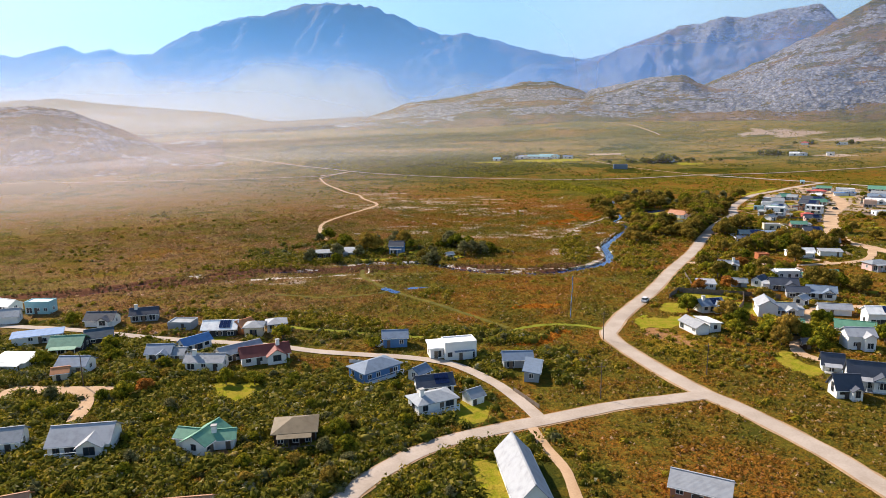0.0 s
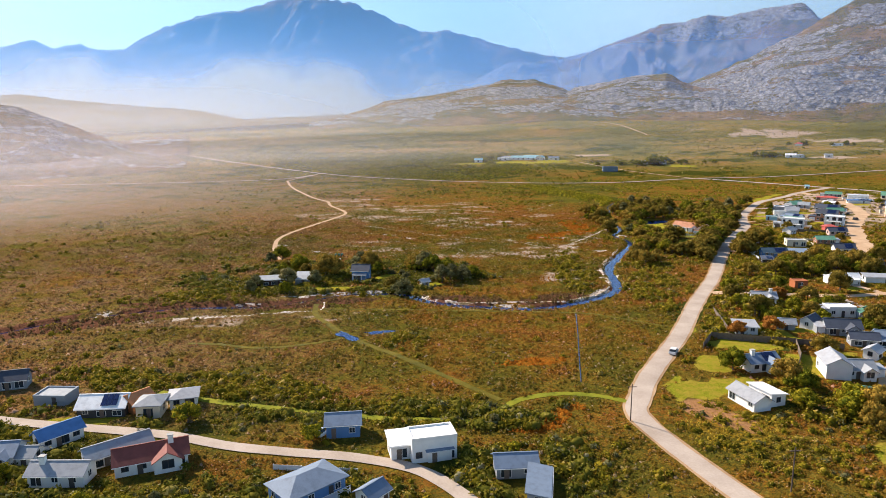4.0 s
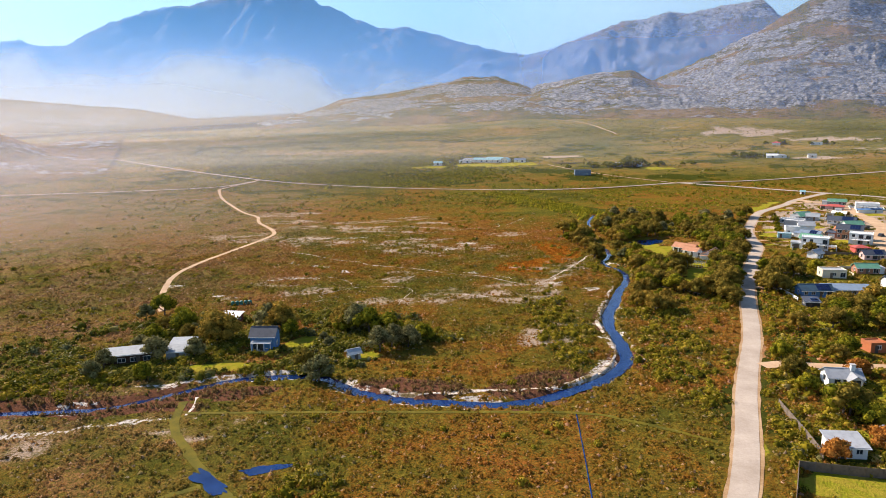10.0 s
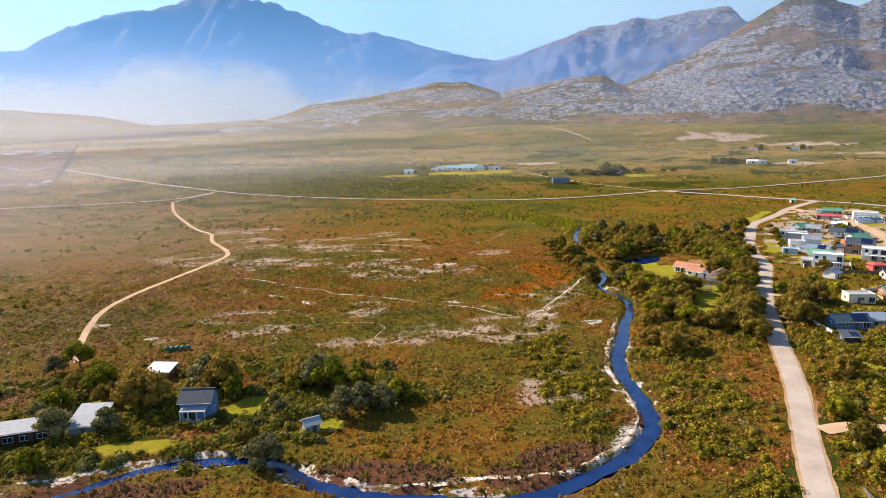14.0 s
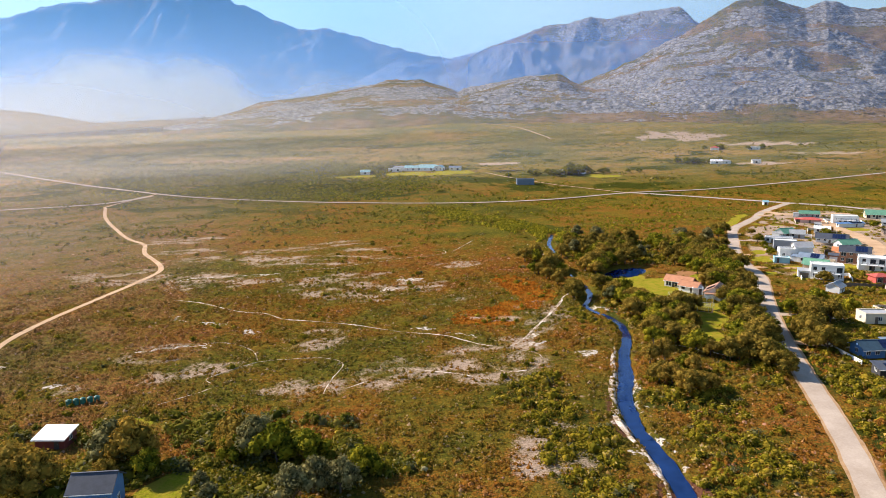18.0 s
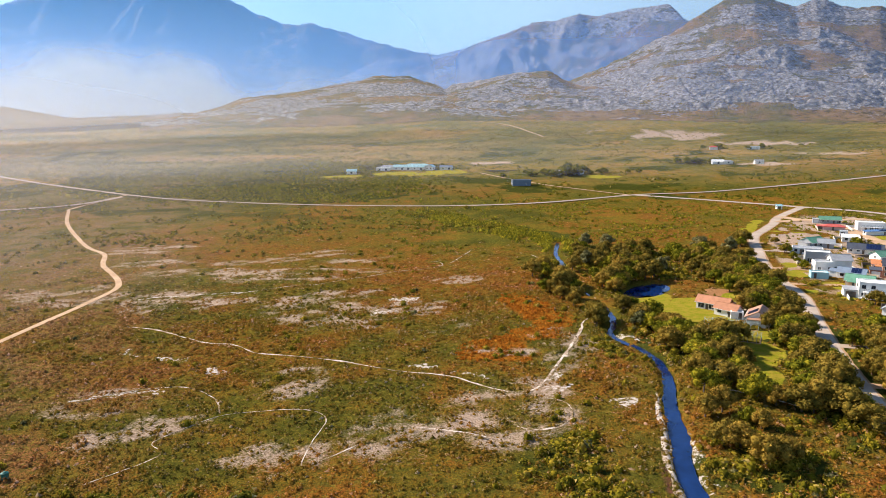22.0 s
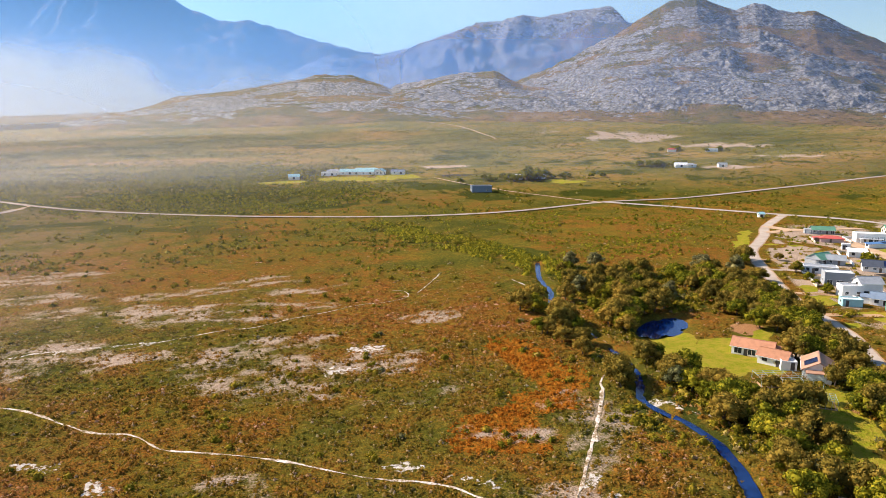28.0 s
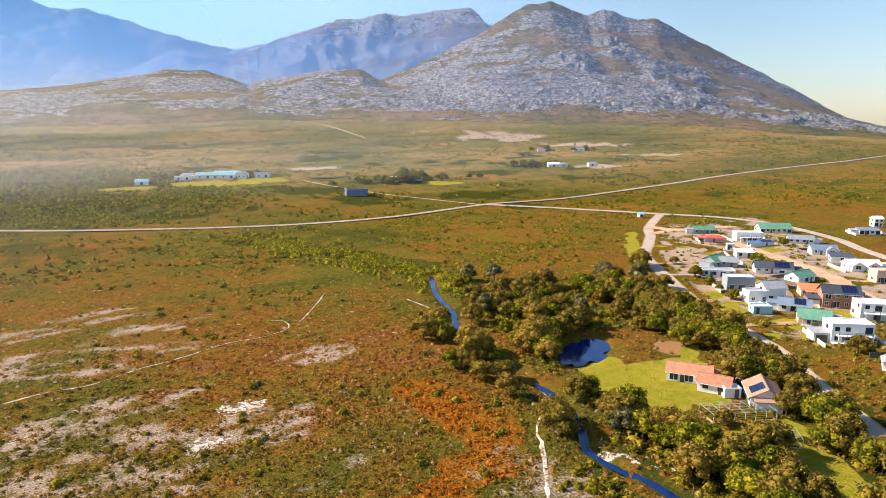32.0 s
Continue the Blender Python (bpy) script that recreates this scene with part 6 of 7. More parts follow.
def scatter(name, x, y, radius, height, templates, material, label, category, sink=0.05):
    """One object made of very many small clumps."""
    z = ground_height(x, y) - sink
    V, F, base = [], [], 0
    pick = rng.integers(0, len(templates), len(x))
    for k, (tv, tf) in enumerate(templates):
        s = np.where(pick == k)[0]
        if not len(s):
            continue
        a = rng.uniform(0, 2 * math.pi, len(s))
        c, sn = np.cos(a)[:, None], np.sin(a)[:, None]
        q = rng.uniform(0.8, 1.25, len(s))[:, None]
        px = (tv[None, :, 0] * c * q - tv[None, :, 1] * sn / q) * radius[s][:, None] + x[s][:, None]
        py = (tv[None, :, 0] * sn * q + tv[None, :, 1] * c / q) * radius[s][:, None] + y[s][:, None]
        pz = tv[None, :, 2] * height[s][:, None] + z[s][:, None]
        V.append(np.stack([px, py, pz], -1).reshape(-1, 3))
        F.append((tf[None] + (base + np.arange(len(s)) * len(tv))[:, None, None]).reshape(-1, 3))
        base += len(s) * len(tv)
    me = mesh_from(name, np.concatenate(V), np.concatenate(F), material)
    return tagged(new(name, me), label, category, kind="stuff")


def nearest_pass(x, y):
    return np.maximum(np.maximum(97, np.abs(x - 12 - 0.35 * np.maximum(y - 400, 0)) / 0.62), y - 300)


def road_x(y):
    m = np.array(MAIN_ROAD)
    return np.interp(y, m[:, 1], m[:, 0])


LOW = [tuft_template(s, 9, 0.8, 0.55) for s in range(8)]
SHRUB = [tuft_template(s + 50, 52, 0.82, 0.36) for s in range(6)]

# low heath over the plain
x, y = rng.uniform(-420, 330, 620000), rng.uniform(94, 760, 620000)
keep = rng.random(len(x)) < (np.minimum(1, 120 / nearest_pass(x, y)) ** 2.3 * 0.8) * smooth(700, 500, y) * smooth(-420, -200, x)
x, y = x[keep], y[keep]
clump = fbm(x / 7, y / 7, 51)
keep = (rng.random(len(x)) < 0.35 + 0.9 * clump) & free_of(x, y)
x, y, clump = x[keep], y[keep], clump[keep]
sand, lawn, orange, thick, reeds, bare, earth, gold = cover(x, y)
roll = rng.random(len(x))
keep = (roll > sand * 0.92) & (lawn < 0.35) & (roll > bare * np.where(x > 180, 0.95, 0.5)) & (roll > earth * 0.75)
x, y, orange, reeds, gold, clump, roll, bare = (a[keep] for a in (x, y, orange, reeds, gold, clump, roll, bare))
size = rng.uniform(0.42, 1.0, len(x)) * (0.7 + 0.6 * clump) * np.minimum(1.5, nearest_pass(x, y) / 120) ** 0.6
tall = np.minimum(size, 0.95) * rng.uniform(0.55, 1.05, len(x)) * (1 - 0.45 * smooth(400, 520, y))
kind = np.where((orange > 0.3) & (rng.random(len(x)) < orange * 1.3), 1, np.where(reeds > 0.5, 2, np.where(gold > 0.5, 3, 0)))
for k, (nm, mt, lb) in enumerate((("heath", HEATH, "low olive and brown heath scrub covering the plain"), ("orange_heath", ORANGE_HEATH, "rust-orange flowering heath patches"),
                                  ("reeds", REED, "purple-brown reeds along the river"), ("gold_scrub", GOLD_HEATH, "golden scrub on open ground"))):
    s = kind == k
    if s.any():
        scatter(nm, x[s], y[s], size[s] * (0.8 if k == 2 else 1), tall[s] * (1.5 if k == 2 else 1), LOW, mt, lb, "heath" if k != 2 else "reeds")

# shrubs: thick where the thickets are, scattered elsewhere
x, y = rng.uniform(-190, 350, 110000), rng.uniform(92, 660, 110000)
sand, lawn, orange, thick, reeds, bare, earth, gold = cover(x, y)
lump = fbm(x / 16, y / 16, 61)
village = smooth(4, 9, x - road_x(y)) * (y > 150) * (x < 0.66 * y)
p = np.maximum(thick * 0.62 * np.minimum(1, 150 / nearest_pass(x, y)), 0.13 * smooth(0.5, 0.68, lump) * smooth(0.42, 0.6, fbm(x / 5, y / 5, 67)) + 0.006) + village * (0.10 + 0.24 * smooth(0.38, 0.56, lump)) * (0.25 + 0.75 * smooth(440, 380, y))
keep = (rng.random(len(x)) < p) & (lawn < 0.3) & (sand < 0.4)
x, y, thick = x[keep], y[keep], thick[keep]
keep = free_of(x, y, 0.6) & (np.hypot(x - 131.4, y - 407.2) > 12) & (np.hypot(x - 129.1, y - 414.5) > 9) & (np.hypot(x - 126.4, y - 394.0) > 8)
x, y, thick = x[keep], y[keep], thick[keep]
size = rng.uniform(0.8, 1.7, len(x)) * (0.85 + 0.35 * thick)
scatter("shrubs", x, y, size, size * rng.uniform(0.7, 1.15, len(x)), SHRUB, BUSH, "dense dark green coastal shrubs", "shrubs")
# the bush round the western houses is close and tall
bx, by = np.r_[rng.uniform(-130, 32, 12500), rng.uniform(-90, 32, 5200)], np.r_[rng.uniform(86, 186, 12500), rng.uniform(279, 334, 5200)]
thick, lawn = cover(bx, by)[3], cover(bx, by)[1]
thick = np.where(by > 250, np.maximum(thick, 0.9 * blob(bx, by, -32, 305, 52, 26, 4)) * smooth(0.38, 0.5, fbm(bx / 8, by / 7, 57)), thick)
keep = (rng.random(len(bx)) < thick * 0.8) & (lawn < 0.3)
bx, by = bx[keep], by[keep]
keep = free_of(bx, by, 0.2, 0.9) & (np.hypot(bx - -34.6, by - 317.8) > 7)
bx, by = bx[keep], by[keep]
bs = np.where(rng.random(len(bx)) < 0.22, rng.uniform(1.5, 2.7, len(bx)), rng.uniform(0.7, 1.4, len(bx)))
scatter("bush", bx, by, bs, np.minimum(bs, 1.9) * rng.uniform(0.8, 1.25, len(bx)), [tuft_template(s + 80, 40, 0.82, 0.38) for s in range(6)], DARK_BUSH, "close dark coastal bush round houses and farm", "bush")
gb = rng.random(len(bx)) < 0.07
scatter("pale_bushes", bx[gb] + 1.0, by[gb] - 0.8, bs[gb] * 0.9, np.minimum(bs[gb], 1.9) * 1.05, SHRUB, LEAF_GREY, "rounded pale grey-green bushes in dark bush", "bushes")
grey = rng.random(len(x)) < 0.06
scatter("pale_shrubs", x[grey] + 1.5, y[grey] + 1.2, size[grey] * 0.9, size[grey] * 0.8, SHRUB, LEAF_GREY, "pale grey-green shrubs among darker bushes", "shrubs")

# far scrub dots and woods on the plain beyond
x, y = rng.uniform(-500, 1000, 90000), rng.uniform(560, 1400, 90000)
sand, lawn, orange, thick, reeds, bare, earth, gold = cover(x, y)
lump = fbm(x / 45, y / 45, 71)
wood = np.maximum(0.8 * blob(x, y, 0, 850, 130, 120), blob(x, y, 255, 798, 60, 12, -15)) * smooth(0.35, 0.55, fbm(x / 30, y / 30, 73))
for bx0, by0, rx0, ry0, tn in ((650, 908, 52, 8, -30), (790, 903, 20, 5, -20), (897, 906, 34, 5, -10), (427, 719, 14, 5, 0), (442, 700, 11, 4, 0), (539, 822, 15, 5, 0), (514, 728, 26, 6, -20), (325, 742, 22, 8, -10),
                              (415, 830, 38, 9, -25), (515, 942, 12, 6, 0), (562, 921, 16, 6, 0), (190, 880, 12, 8, 0), (110, 885, 60, 8, 0), (75, 845, 14, 6, 0)):
    wood = np.maximum(wood, blob(x, y, bx0, by0, rx0, ry0, tn))
keep = (rng.random(len(x)) < np.maximum(0.08 + 0.55 * smooth(0.50, 0.64, lump) * smooth(0.42, 0.56, fbm(x / 12, y / 14, 75)), wood * 0.6)) & (lawn < 0.4) & free_of(x, y, 2.0)
x, y, wood = x[keep], y[keep], wood[keep]
size = rng.uniform(0.8, 2.0, len(x)) * (1 + 0.6 * wood)
fx, fy = np.r_[rng.uniform(-330, 150, 25000), rng.uniform(60, 330, 9000)], np.r_[rng.uniform(690, 1000, 25000), rng.uniform(510, 680, 9000)]
keep = (rng.random(len(fx)) < smooth(0.36, 0.50, fbm(fx / 26, fy / 34, 79)) * np.maximum(np.maximum(blob(fx, fy, 0, 830, 140, 125, -10), 0.6 * blob(fx, fy, 170, 600, 85, 80)), 0.16)) & free_of(fx, fy, 2.0) & (cover(fx, fy)[1] < 0.3)
fs = rng.uniform(0.9, 2.1, keep.sum()) * np.where(fy[keep] < 690, 0.6, 1)
scatter("green_scrub", fx[keep], fy[keep], fs, fs * rng.uniform(0.7, 1.2, keep.sum()), LOW, LEAF_DARK, "green bush and low woods on the far plain", "scrub")
gx0, gy0 = rng.uniform(80, 165, 9000), rng.uniform(500, 650, 9000)
keep = (rng.random(9000) < line_dist(gx0, gy0, [(92, 640), (105, 620), (121, 574), (133, 543), (136, 512)]).clip(0, 30) ** 2 * -0.0045 + 1.0) & free_of(gx0, gy0, 1.0) & (fbm(gx0 / 9, gy0 / 12, 87) > 0.45)
ks = rng.uniform(0.9, 2.0, keep.sum())
scatter("green_bushes", gx0[keep], gy0[keep], ks, ks * rng.uniform(0.8, 1.2, keep.sum()), [tuft_template(s + 90, 16, 0.82, 0.5) for s in range(5)], LEAF_DARK, "belt of dark green bushes on the heath", "bushes")
scatter("far_scrub", x, y, size, size * rng.uniform(0.6, 1.1, len(x)), LOW, BUSH, "dark scrub and thickets on the far plain", "scrub")


# ---- trees ----
def tree_template(seed, height, crown, leaf, label, lean=0.0):
    r = random.Random(seed)
    ob = new("tree")
    bm = bmesh.new()
    fork = height * r.uniform(0.18, 0.26)
    tube(bm, (0, 0, -0.4), (lean * 0.3, 0.1, fork), height * 0.035, height * 0.024)
    lobes = []
    for i in range(13):
        a = 2 * math.pi * i / 12 * 2.4 + r.uniform(-0.3, 0.3)
        rad = crown * (r.uniform(0.30, 0.50) if i % 2 else r.uniform(0.55, 0.78)) if i else 0.0
        c = Vector((rad * math.cos(a) + lean, rad * math.sin(a), height * (r.uniform(0.55, 0.72) if i % 2 else r.uniform(0.34, 0.52)) if i else height * 0.76))
        lobes.append((c, crown * r.uniform(0.28, 0.42)))
        if i % 2 == 0:
            tube(bm, (lean * 0.3, 0.1, fork - 0.2), c, height * 0.018, height * 0.006, 5)
    part("trunk", bm, BARK, ob)
    n = np.random.default_rng(seed)
    V, F = [], []
    for c, rad in lobes:
        # an uneven core, then leafy clumps lying over it
        k0 = len(V)
        for ring in range(4):
            for i in range(7):
                th, ph = 2 * math.pi * (i + ring * 0.5) / 7, math.pi * (ring + 0.35) / 4.0
                q = rad * 0.86 * n.uniform(0.7, 1.15)
                V.append((c.x + q * math.sin(ph) * math.cos(th), c.y + q * math.sin(ph) * math.sin(th), c.z + q * 0.78 * math.cos(ph)))
        for ring in range(3):
            for i in range(7):
                a, b, cc, d = k0 + ring * 7 + i, k0 + ring * 7 + (i + 1) % 7, k0 + (ring + 1) * 7 + (i + 1) % 7, k0 + (ring + 1) * 7 + i
                F += [(a, d, cc), (a, cc, b)]
        for _ in range(105):
            d = n.normal(size=3)
            d /= np.linalg.norm(d)
            p = np.array(c) + d * rad * np.array((1, 1, 0.8)) * n.uniform(0.8, 1.12)
            nr = d + 0.6 * n.normal(size=3)
            nr /= np.linalg.norm(nr)
            a = np.cross(nr, n.normal(size=3))
            a /= np.linalg.norm(a) + 1e-9
            b = np.cross(nr, a) * n.uniform(0.3, 0.62)
            a = a * n.uniform(0.3, 0.62)
            k = len(V)
            V += [tuple(p - a * 0.6), tuple(p + a * 0.6), tuple(p + b)]
            F.append((k, k + 1, k + 2))
    cr = new("crown", mesh_from("crown", V, F, leaf))
    cr.parent = ob
    return tagged(ob, label, "tree", "trees")


KINDS = {
    "d": [tree_template(s, 7.5, 4.2, LEAF_DARK, "dense dark green evergreen tree with rounded crown", l) for s, l in ((1, 0.2), (2, -0.5), (3, 0.4))],
    "b": [tree_template(s, 8.0, 4.4, LEAF_BROWN, "olive-brown coastal tree with a spreading crown", l) for s, l in ((11, 0.3), (12, -0.4), (13, 0.6))],
    "g": [tree_template(s, 8.5, 3.6, LEAF_GREY, "grey-green gum tree with an open crown", l) for s, l in ((21, 0.5), (22, -0.3))],
    "r": [tree_template(s, 6.0, 3.4, LEAF_RED, "russet-leaved small tree in a village garden", l) for s, l in ((31, 0.2), (32, -0.3))],
}
# plan of the trees: place, kind, height factor
TREES = [(-58, 334, "d", 0.9), (-61.6, 328.3, "d", 0.6), (-47, 318, "d", 0.8), (-35.2, 305.6, "b", 1.1), (-31.2, 304.5, "b", 1.0), (-46.9, 293, "d", 0.9), (-22.8, 314.5, "g", 1.0), (-18.3, 311.9, "b", 1.0), (-2, 313.4, "b", 0.8), (2.4, 308.9, "d", 1.0), (6.6, 306.5, "d", 1.0), (9.5, 292.7, "d", 0.8), (12, 305.7, "d", 0.9), (17, 294.8, "d", 0.7), (21.2, 300.8, "d", 0.7), (-4.6, 275.9, "g", 0.9), (-8.6, 282, "b", 0.7), (-58.2, 288, "d", 0.6), (-45.7, 279.2, "d", 0.55), (-57.8, 281, "d", 0.6)]
TREES_B = [(77.1, 202.2, "d", 0.9), (78.9, 208, "r", 0.7), (105.5, 266, "b", 0.8), (110.1, 277, "d", 0.8), (90, 227.5, "r", 1.0), (101, 230.5, "r", 1.0), (120.7, 264, "r", 1.0), (116.7, 246.5, "d", 0.9), (164.3, 306, "b", 1.2), (172.4, 305.2, "b", 1.2),
           (154.2, 306.6, "b", 1.1), (87.2, 189.4, "d", 0.8), (104.8, 212, "b", 0.9), (84.4, 190.5, "d", 0.5), (103.4, 256.8, "d", 0.7), (82.6, 181, "d", 0.8), (89.5, 176, "d", 0.8), (97.7, 174.3, "d", 0.9), (89.8, 169, "b", 0.8), (97, 164, "d", 0.8)]
TREES_C = [(174.6, 375, "d", 0.9), (177, 364, "d", 0.9), (151.7, 311, "b", 1.1), (162.3, 314, "b", 1.2), (127.2, 297, "b", 0.9), (-45.4, 179.4, "d", 0.8), (-68, 143, "r", 0.7), (-71, 139, "d", 0.7), (-51, 147, "d", 0.6),
           (-44.3, 146.7, "d", 0.6), (-20.6, 120.6, "d", 0.6), (-18, 114, "d", 0.6), (-18.9, 170.5, "d", 0.6), (-90, 172, "d", 0.7), (-112.8, 195, "d", 0.6), (-102, 160, "d", 0.7), (-85, 164, "d", 0.6), (96, 177, "b", 0.9)]
# woods: plan places round which a few trees stand
WOODS = [(107, 437), (111, 446), (106, 424), (121, 412), (111, 462), (121, 470), (130, 486), (104, 402), (131, 440), (127, 433), (133, 447), (146, 447), (128, 424), (147.8, 479), (164.7, 486), (190, 484), (183, 462), (172, 436), (128, 441), (120.8, 381), (122.7, 372), (110, 358), (108, 347), (149.8, 378.9), (143, 358), (137, 345),
         (126, 342), (126, 328), (119, 330), (140.5, 463), (178, 480), (182, 470), (175.5, 446), (170.5, 424.7), (170, 411), (170, 402), (144.7, 376), (141, 366), (120, 366), (114.5, 375), (117, 388), (122, 399),
         (131, 450), (137, 352), (152, 371), (158, 482), (148, 468), (136, 476), (133, 336), (145, 342), (150, 352), (159, 362)]
spots = [(px, py, "g" if k == "d" and n < len(TREES) and n % 2 else k, s) for n, (px, py, k, s) in enumerate(TREES + TREES_B + TREES_C)]
rt = random.Random(5)
for wx, wy in ((-50, 320), (-40, 311), (-27, 307), (-14, 305), (-40, 297), (-53, 303), (-8, 299), (14, 299), (-30, 318), (0, 312)):
    for i in range(3):
        spots.append((wx + rt.uniform(-5, 5), wy + rt.uniform(-4, 4), rt.choice("dbgg"), rt.uniform(0.5, 1.0)))
for wx, wy in WOODS:
    for i in range(6):
        a, q = rt.uniform(0, 6.28), rt.uniform(0.5, 7.5)
        spots.append((wx + q * math.cos(a), wy + q * math.sin(a), rt.choice("ddbbb"), rt.uniform(0.65, 1.15)))
for i in range(190):
    bx0, by0 = rt.uniform(-112, 24), rt.uniform(92, 178)
    if cover(np.array([bx0]), np.array([by0]))[3][0] > 0.45:
        spots.append((bx0, by0, rt.choice("dddgb"), rt.uniform(0.26, 0.52)))
for i in range(170):
    # trees between the river and the road
    py = rt.uniform(318, 512)
    px = rt.uniform(float(np.interp(py, RIVER_LINE[90:, 1], RIVER_LINE[90:, 0])) + 6, float(np.interp(py, [q[1] for q in MAIN_ROAD], [q[0] for q in MAIN_ROAD])) - 6)
    if fbm(np.array([px / 22]), np.array([py / 22]), 77)[0] > 0.5:
        spots.append((px, py, rt.choice("dbbbbg"), rt.uniform(0.5, 1.1)))
for i in range(430):
    # garden trees of the village
    px, py = rt.uniform(60, 330), rt.uniform(165, 520)
    if px > road_x(py) + 7 and px < 0.66 * py + 8 and fbm(np.array([px / 20]), np.array([py / 20]), 83)[0] > (0.42 if py < 320 else 0.56):
        spots.append((px, py, rt.choice("dddbbbr"), rt.uniform(0.35, 0.9)))
for wx, wy, k in ((152, 300, 6), (164, 305, 8), (174, 300, 6), (184, 312, 5), (150, 312, 4), (168, 318, 6), (128, 252, 5), (140, 300, 4), (122, 272, 4), (108, 244, 4), (94, 178, 4), (104, 174, 4), (90, 190, 3),
                  (150, 276, 4), (120, 186, 4), (135, 230, 5), (146, 222, 4)):
    # larger groups of trees among the houses
    for i in range(k):
        spots.append((rt.gauss(wx, 4.5), rt.gauss(wy, 4), rt.choice("ddbbb"), rt.uniform(0.7, 1.15)))
for i in range(90):
    # a close belt along the river side of the road
    py = rt.uniform(338, 470)
    spots.append((road_x(py) - rt.uniform(5, 24), py, rt.choice("ddbbb"), rt.uniform(0.6, 1.1)))
for i in range(46):
    px, py = rt.gauss(256, 26), rt.gauss(797, 7)
    spots.append((px, py, "d", rt.uniform(0.9, 1.6) if abs(px - 260) < 18 else rt.uniform(0.5, 0.9)))
for wx, wy, k in ((420, 828, 12), (404, 834, 6), (512, 944, 5), (560, 924, 4), (100, 884, 6), (150, 868, 5), (76, 846, 4)):
    for i in range(k):
        spots.append((rt.gauss(wx, 9), rt.gauss(wy, 3), "d", rt.uniform(0.6, 1.1)))
px, py = np.array([s[0] for s in spots]), np.array([s[1] for s in spots])
good = free_of(px, py, 0.8, 0.9) & (cover(px, py)[1] < 0.1) & (np.hypot(px - -34.6, py - 317.8) > 9) & (np.hypot(px - 131.4, py - 407.2) > 11) & (np.hypot(px - 138.5, py - 401.4) > 9) & (np.hypot(px - 129.1, py - 414.5) > 8) & (np.hypot(px - 126.4, py - 394.0) > 7) 
fixed = len(TREES) + len(TREES_B) + len(TREES_C)
order = sorted((n for n in range(len(spots)) if n < fixed or good[n]), key=lambda n: (n >= fixed, nearest_pass(px[n:n + 1], py[n:n + 1])[0]))
joined = {}
for rank, n in enumerate(order):
    sx, sy, k, s = spots[n]
    s *= 1.15 if n < len(TREES) else 0.88
    proto = KINDS[k][n % len(KINDS[k])]
    m = pose(sx, sy, height_at(sx, sy), 0, 0, rt.uniform(0, 360)) @ Matrix.Diagonal((s, s * rt.uniform(0.9, 1.1), s * rt.uniform(0.85, 1.1), 1))
    if rank < 290:
        copy_thing(proto, m)
        continue
    # farther ones run together into woods
    for ch in proto.children:
        key = ("crowns" if ch.name.startswith("crown") else "trunks", k)
        me = ch.data
        co = np.empty(len(me.vertices) * 3, np.float32)
        me.vertices.foreach_get("co", co)
        q = np.c_[co.reshape(-1, 3), np.ones(len(me.vertices))] @ np.array(m).T
        me.calc_loop_triangles()
        tri = np.array([t.vertices[:] for t in me.loop_triangles], np.int32)
        v, f, base = joined.setdefault(key, ([], [], [0]))
        v.append(q[:, :3])
        f.append(tri + base[0])
        base[0] += len(q)
woods = new("woods")
tagged(woods, "olive and dark green trees standing close in gardens and woods", "woods", kind="stuff")
for (what, k), (v, f, base) in joined.items():
    share(what, mesh_from(what, np.concatenate(v), np.concatenate(f), BARK if what == "trunks" else {"d": LEAF_DARK, "b": LEAF_BROWN, "g": LEAF_GREY, "r": LEAF_RED}[k]), woods, Matrix.Identity(4))
for protos in KINDS.values():
    for pr in protos:
        for ch in list(pr.children):
            bpy.data.objects.remove(ch)
        bpy.data.objects.remove(pr)


# ---- smaller things ----
def car(x, y, yaw, paint, label):
    ob = new("car")
    ob.matrix_basis = pose(x, y, height_at(x, y) + 0.14, 0, 0, yaw)
    prof = [(-2.0, 0.25), (2.0, 0.25), (2.05, 0.7), (1.2, 0.85), (-1.95, 0.92), (-2.05, 0.6)]
    part("body", prism(bmesh.new(), prof, -0.86, 0.86), paint, ob)
    part("cabin", prism(bmesh.new(), [(-1.9, 0.9), (1.1, 0.84), (0.45, 1.42), (-1.5, 1.45)], -0.74, 0.74), GLASS, ob)
    part("cabin_roof", prism(bmesh.new(), [(-1.5, 1.44), (0.45, 1.41), (0.4, 1.49), (-1.45, 1.52)], -0.72, 0.72), paint, ob)
    for sx in (-0.8, 0.8):
        for sy in (-1.25, 1.25):
            w = part("wheel", tube(bmesh.new(), (sx - 0.1, sy, 0.31), (sx + 0.1, sy, 0.31), 0.31, 0.31, 14), RUBBER, ob)
            part("rim", tube(bmesh.new(), (sx - 0.115, sy, 0.31), (sx + 0.115, sy, 0.31), 0.19, 0.19, 10), CONCRETE, w)
        part("headlight", box(bmesh.new(), sx * 0.8 - 0.14, 2.0, 0.5, sx * 0.8 + 0.14, 2.08, 0.66), FRAME_WHITE, ob)
    return tagged(ob, label, "car", "cars")


car(67.0, 214.0, -32, CAR_WHITE, "small white car on the main road")
car(-18.6, 172.5, 60, CAR_WHITE, "white car parked beside a house painted shade-blue")
car(6.0, 138.0, 20, CAR_WHITE, "white car parked beside a grey shed")
car(229.2, 474.0, -40, WALLS["grey"], "grey car parked at the road's edge")
car(255.3, 430.1, -60, WALLS["dark"], "black car parked beside a brick house")
car(116, 262, -20, WALLS["dark"], "black car parked in a driveway")


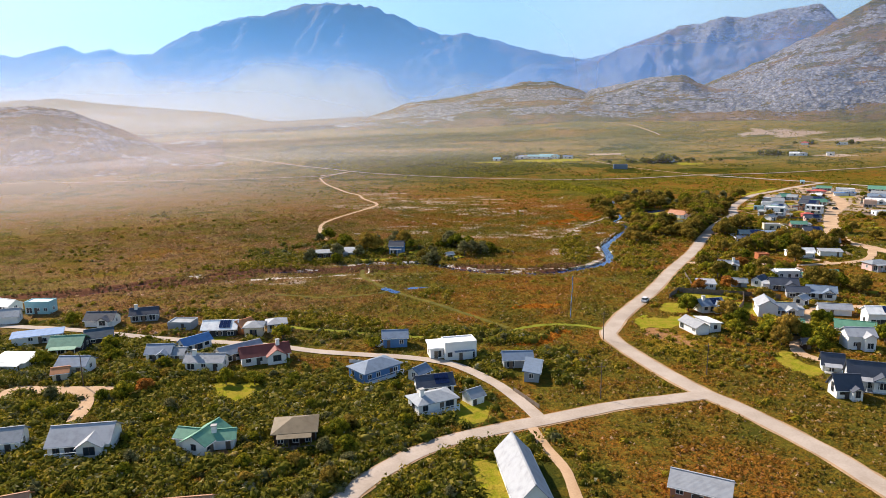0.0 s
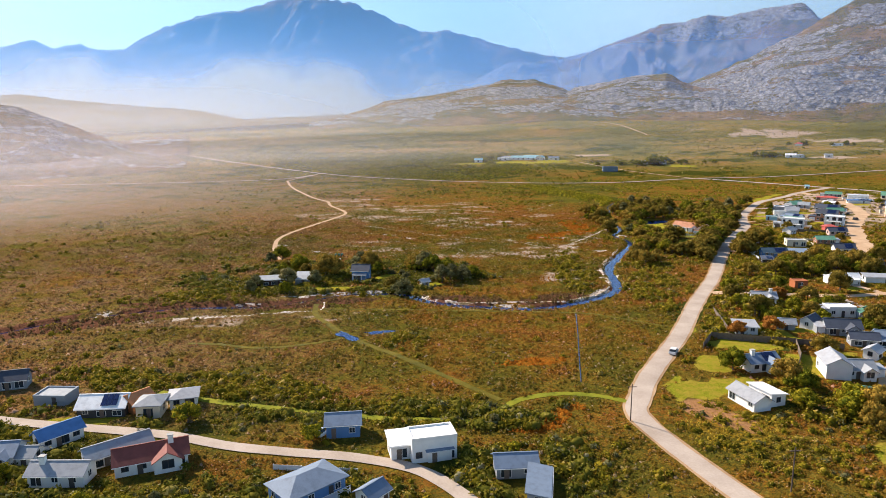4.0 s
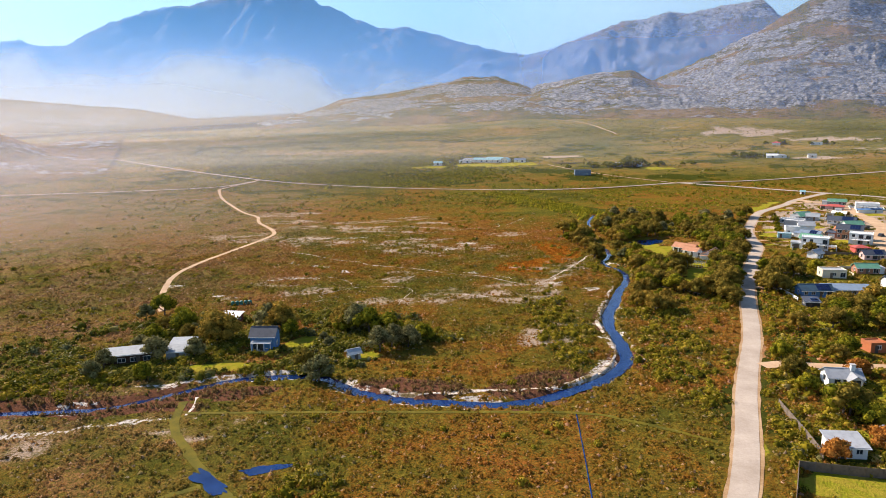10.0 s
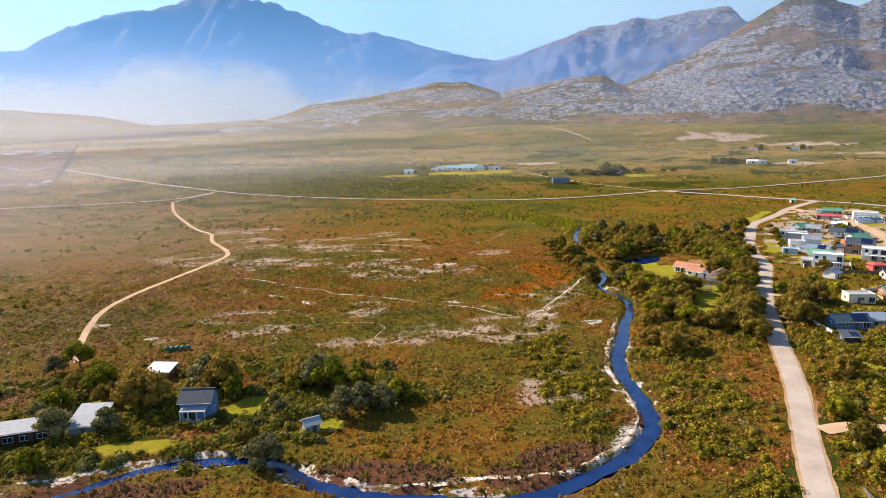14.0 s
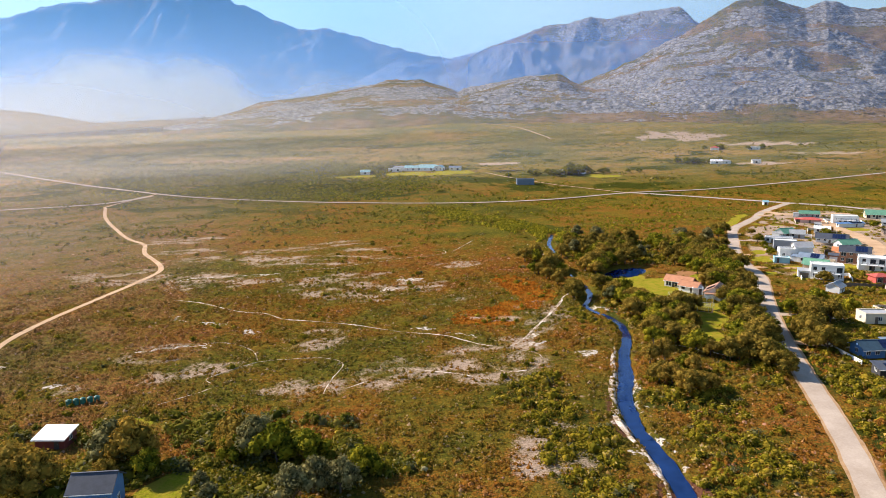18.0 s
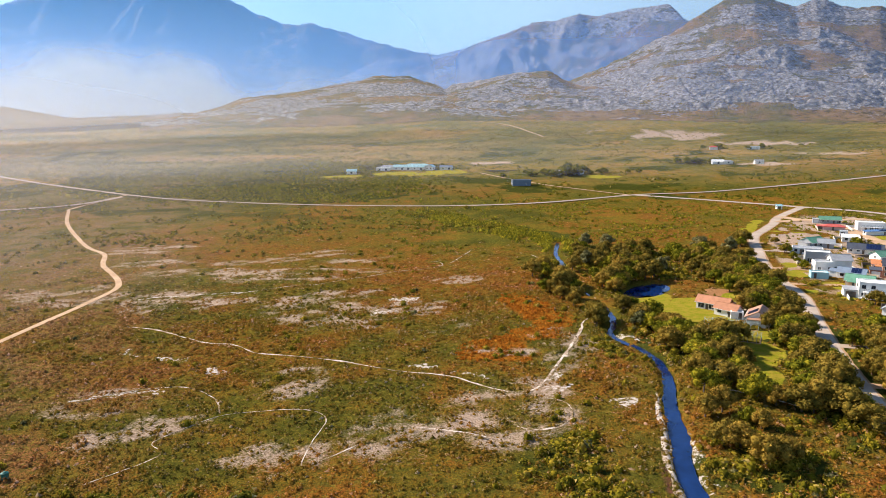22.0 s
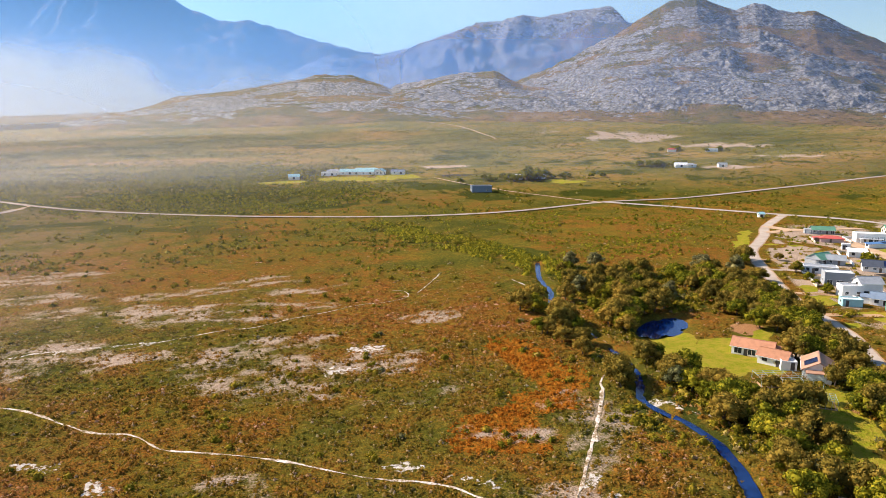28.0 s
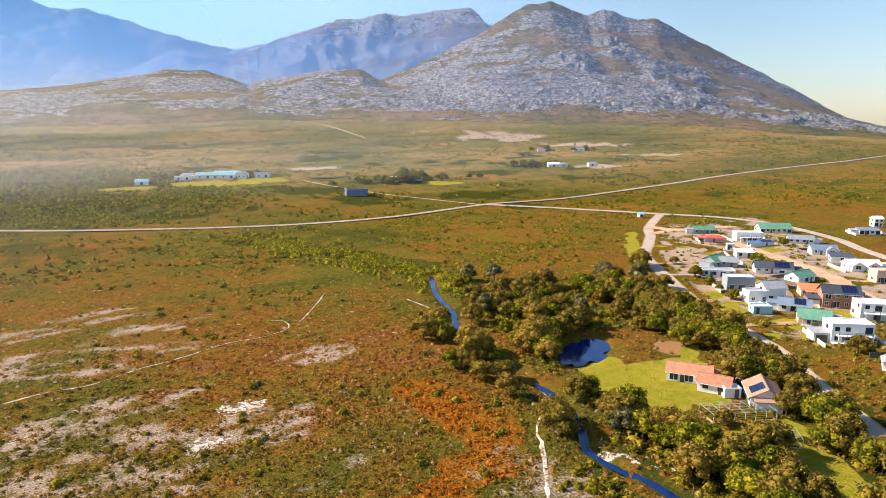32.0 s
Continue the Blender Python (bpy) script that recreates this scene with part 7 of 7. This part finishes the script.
def fence(pts, height, material, label, gap=2.4):
    ob = new("fence")
    x0, y0 = pts[0]
    ob.matrix_basis = pose(x0, y0, height_at(x0, y0))
    tagged(ob, label, "fence", "fences")
    c = []
    for (ax, ay), (bx, by) in zip(pts[:-1], pts[1:]):
        n = max(1, round(math.hypot(bx - ax, by - ay) / gap))
        c += [(ax + (bx - ax) * i / n - x0, ay + (by - ay) * i / n - y0) for i in range(n)]
    c.append((pts[-1][0] - x0, pts[-1][1] - y0))
    for (ax, ay), (bx, by) in zip(c[:-1], c[1:]):
        part("fence_post", box(bmesh.new(), ax - 0.07, ay - 0.07, -0.5, ax + 0.07, ay + 0.07, height + 0.08), material, ob)
        bm = box(bmesh.new(), 0.08, -0.02, 0.05, math.hypot(bx - ax, by - ay) - 0.08, 0.02, height)
        bmesh.ops.transform(bm, matrix=pose(ax, ay, 0, 0, 0, math.degrees(math.atan2(by - ay, bx - ax))), verts=bm.verts)
        part("fence_panel", bm, material, ob)
    return ob


fence([(76, 217), (81.7, 225.4), (91.3, 222), (101.6, 219), (112, 214)], 1.8, TIMBER, "dark weathered timber fence round a lawn")
fence([(101.6, 218.5), (97, 208), (91, 199)], 1.8, TIMBER, "dark timber fence between two gardens")
fence([(93, 250), (90, 236), (88, 228)], 1.6, TIMBER, "timber fence beside a white-roofed house")
fence([(-24, 160), (-9, 158)], 1.0, FRAME_WHITE, "low white garden wall by the lane")
fence([(196, 395), (212, 388), (222, 398)], 1.4, TIMBER, "dark fence round a village garden")
fence([(15.5, 141), (20, 131.5)], 1.0, TIMBER, "low timber fence along the lane")


def water_tank(x, y):
    ob = new("water_tank")
    ob.matrix_basis = pose(x, y, height_at(x, y))
    part("tank_body", tube(bmesh.new(), (0, 0, -0.1), (0, 0, 1.15), 0.6, 0.6, 16), TANK, ob)
    part("tank_lid", tube(bmesh.new(), (0, 0, 1.15), (0, 0, 1.4), 0.58, 0.2, 16), TANK, ob)
    return tagged(ob, "round dark green plastic water tank in a row", "water tank", "water tanks")


for i in range(5):
    water_tank(-39.0 + 1.35 * i, 342.9 + 0.25 * i)


def enclosure(x, y, w, d, yaw, label):
    """A vegetable bed under a light frame of posts and hoops."""
    ob = new("vegetable_enclosure")
    ob.matrix_basis = pose(x, y, height_at(x, y), 0, 0, yaw)
    part("bed", box(bmesh.new(), -w / 2, -d / 2, -0.3, w / 2, d / 2, 0.12), VERGE, ob)
    for i in range(7):
        px = -w / 2 + i * w / 6
        for s in (-1, 1):
            part("frame_post", box(bmesh.new(), px - 0.04, s * d / 2 - 0.04, 0, px + 0.04, s * d / 2 + 0.04, 1.9), NET, ob)
        part("crossbar", box(bmesh.new(), px - 0.03, -d / 2, 1.86, px + 0.03, d / 2, 1.92), NET, ob)
    for s in (-1, -0.5, 0, 0.5, 1):
        part("frame_rail", box(bmesh.new(), -w / 2, s * d / 2 - 0.03, 1.93, w / 2, s * d / 2 + 0.03, 1.99), NET, ob)
    for i in range(6):
        part("planting", box(bmesh.new(), -w / 2 + 0.4, -d / 2 + 0.4 + i * (d - 0.8) / 6, 0.1, w / 2 - 0.4, -d / 2 + 0.9 + i * (d - 0.8) / 6, 0.4), GRASS_WAY, ob)
    return tagged(ob, label, "enclosure", "vegetable enclosures")


enclosure(137.5, 388.6, 13.5, 5.5, -21, "netted vegetable bed beside a farm lawn")
enclosure(134.8, 377.4, 6.5, 4.5, -40, "small netted vegetable bed under trees")


def utility_pole(x, y, h=8.0):
    ob = new("utility_pole")
    ob.matrix_basis = pose(x, y, height_at(x, y))
    part("pole", tube(bmesh.new(), (0, 0, -0.5), (0, 0, h), 0.13, 0.09, 8), BARK, ob)
    part("crossarm", box(bmesh.new(), -0.9, -0.06, h - 0.7, 0.9, 0.06, h - 0.58), BARK, ob)
    return tagged(ob, "weathered wooden utility pole beside the road", "utility pole", "utility poles")


for px, py in ((-84.2, 146.8), (34, 136.5), (62, 149), (44, 176)):
    utility_pole(px, py)
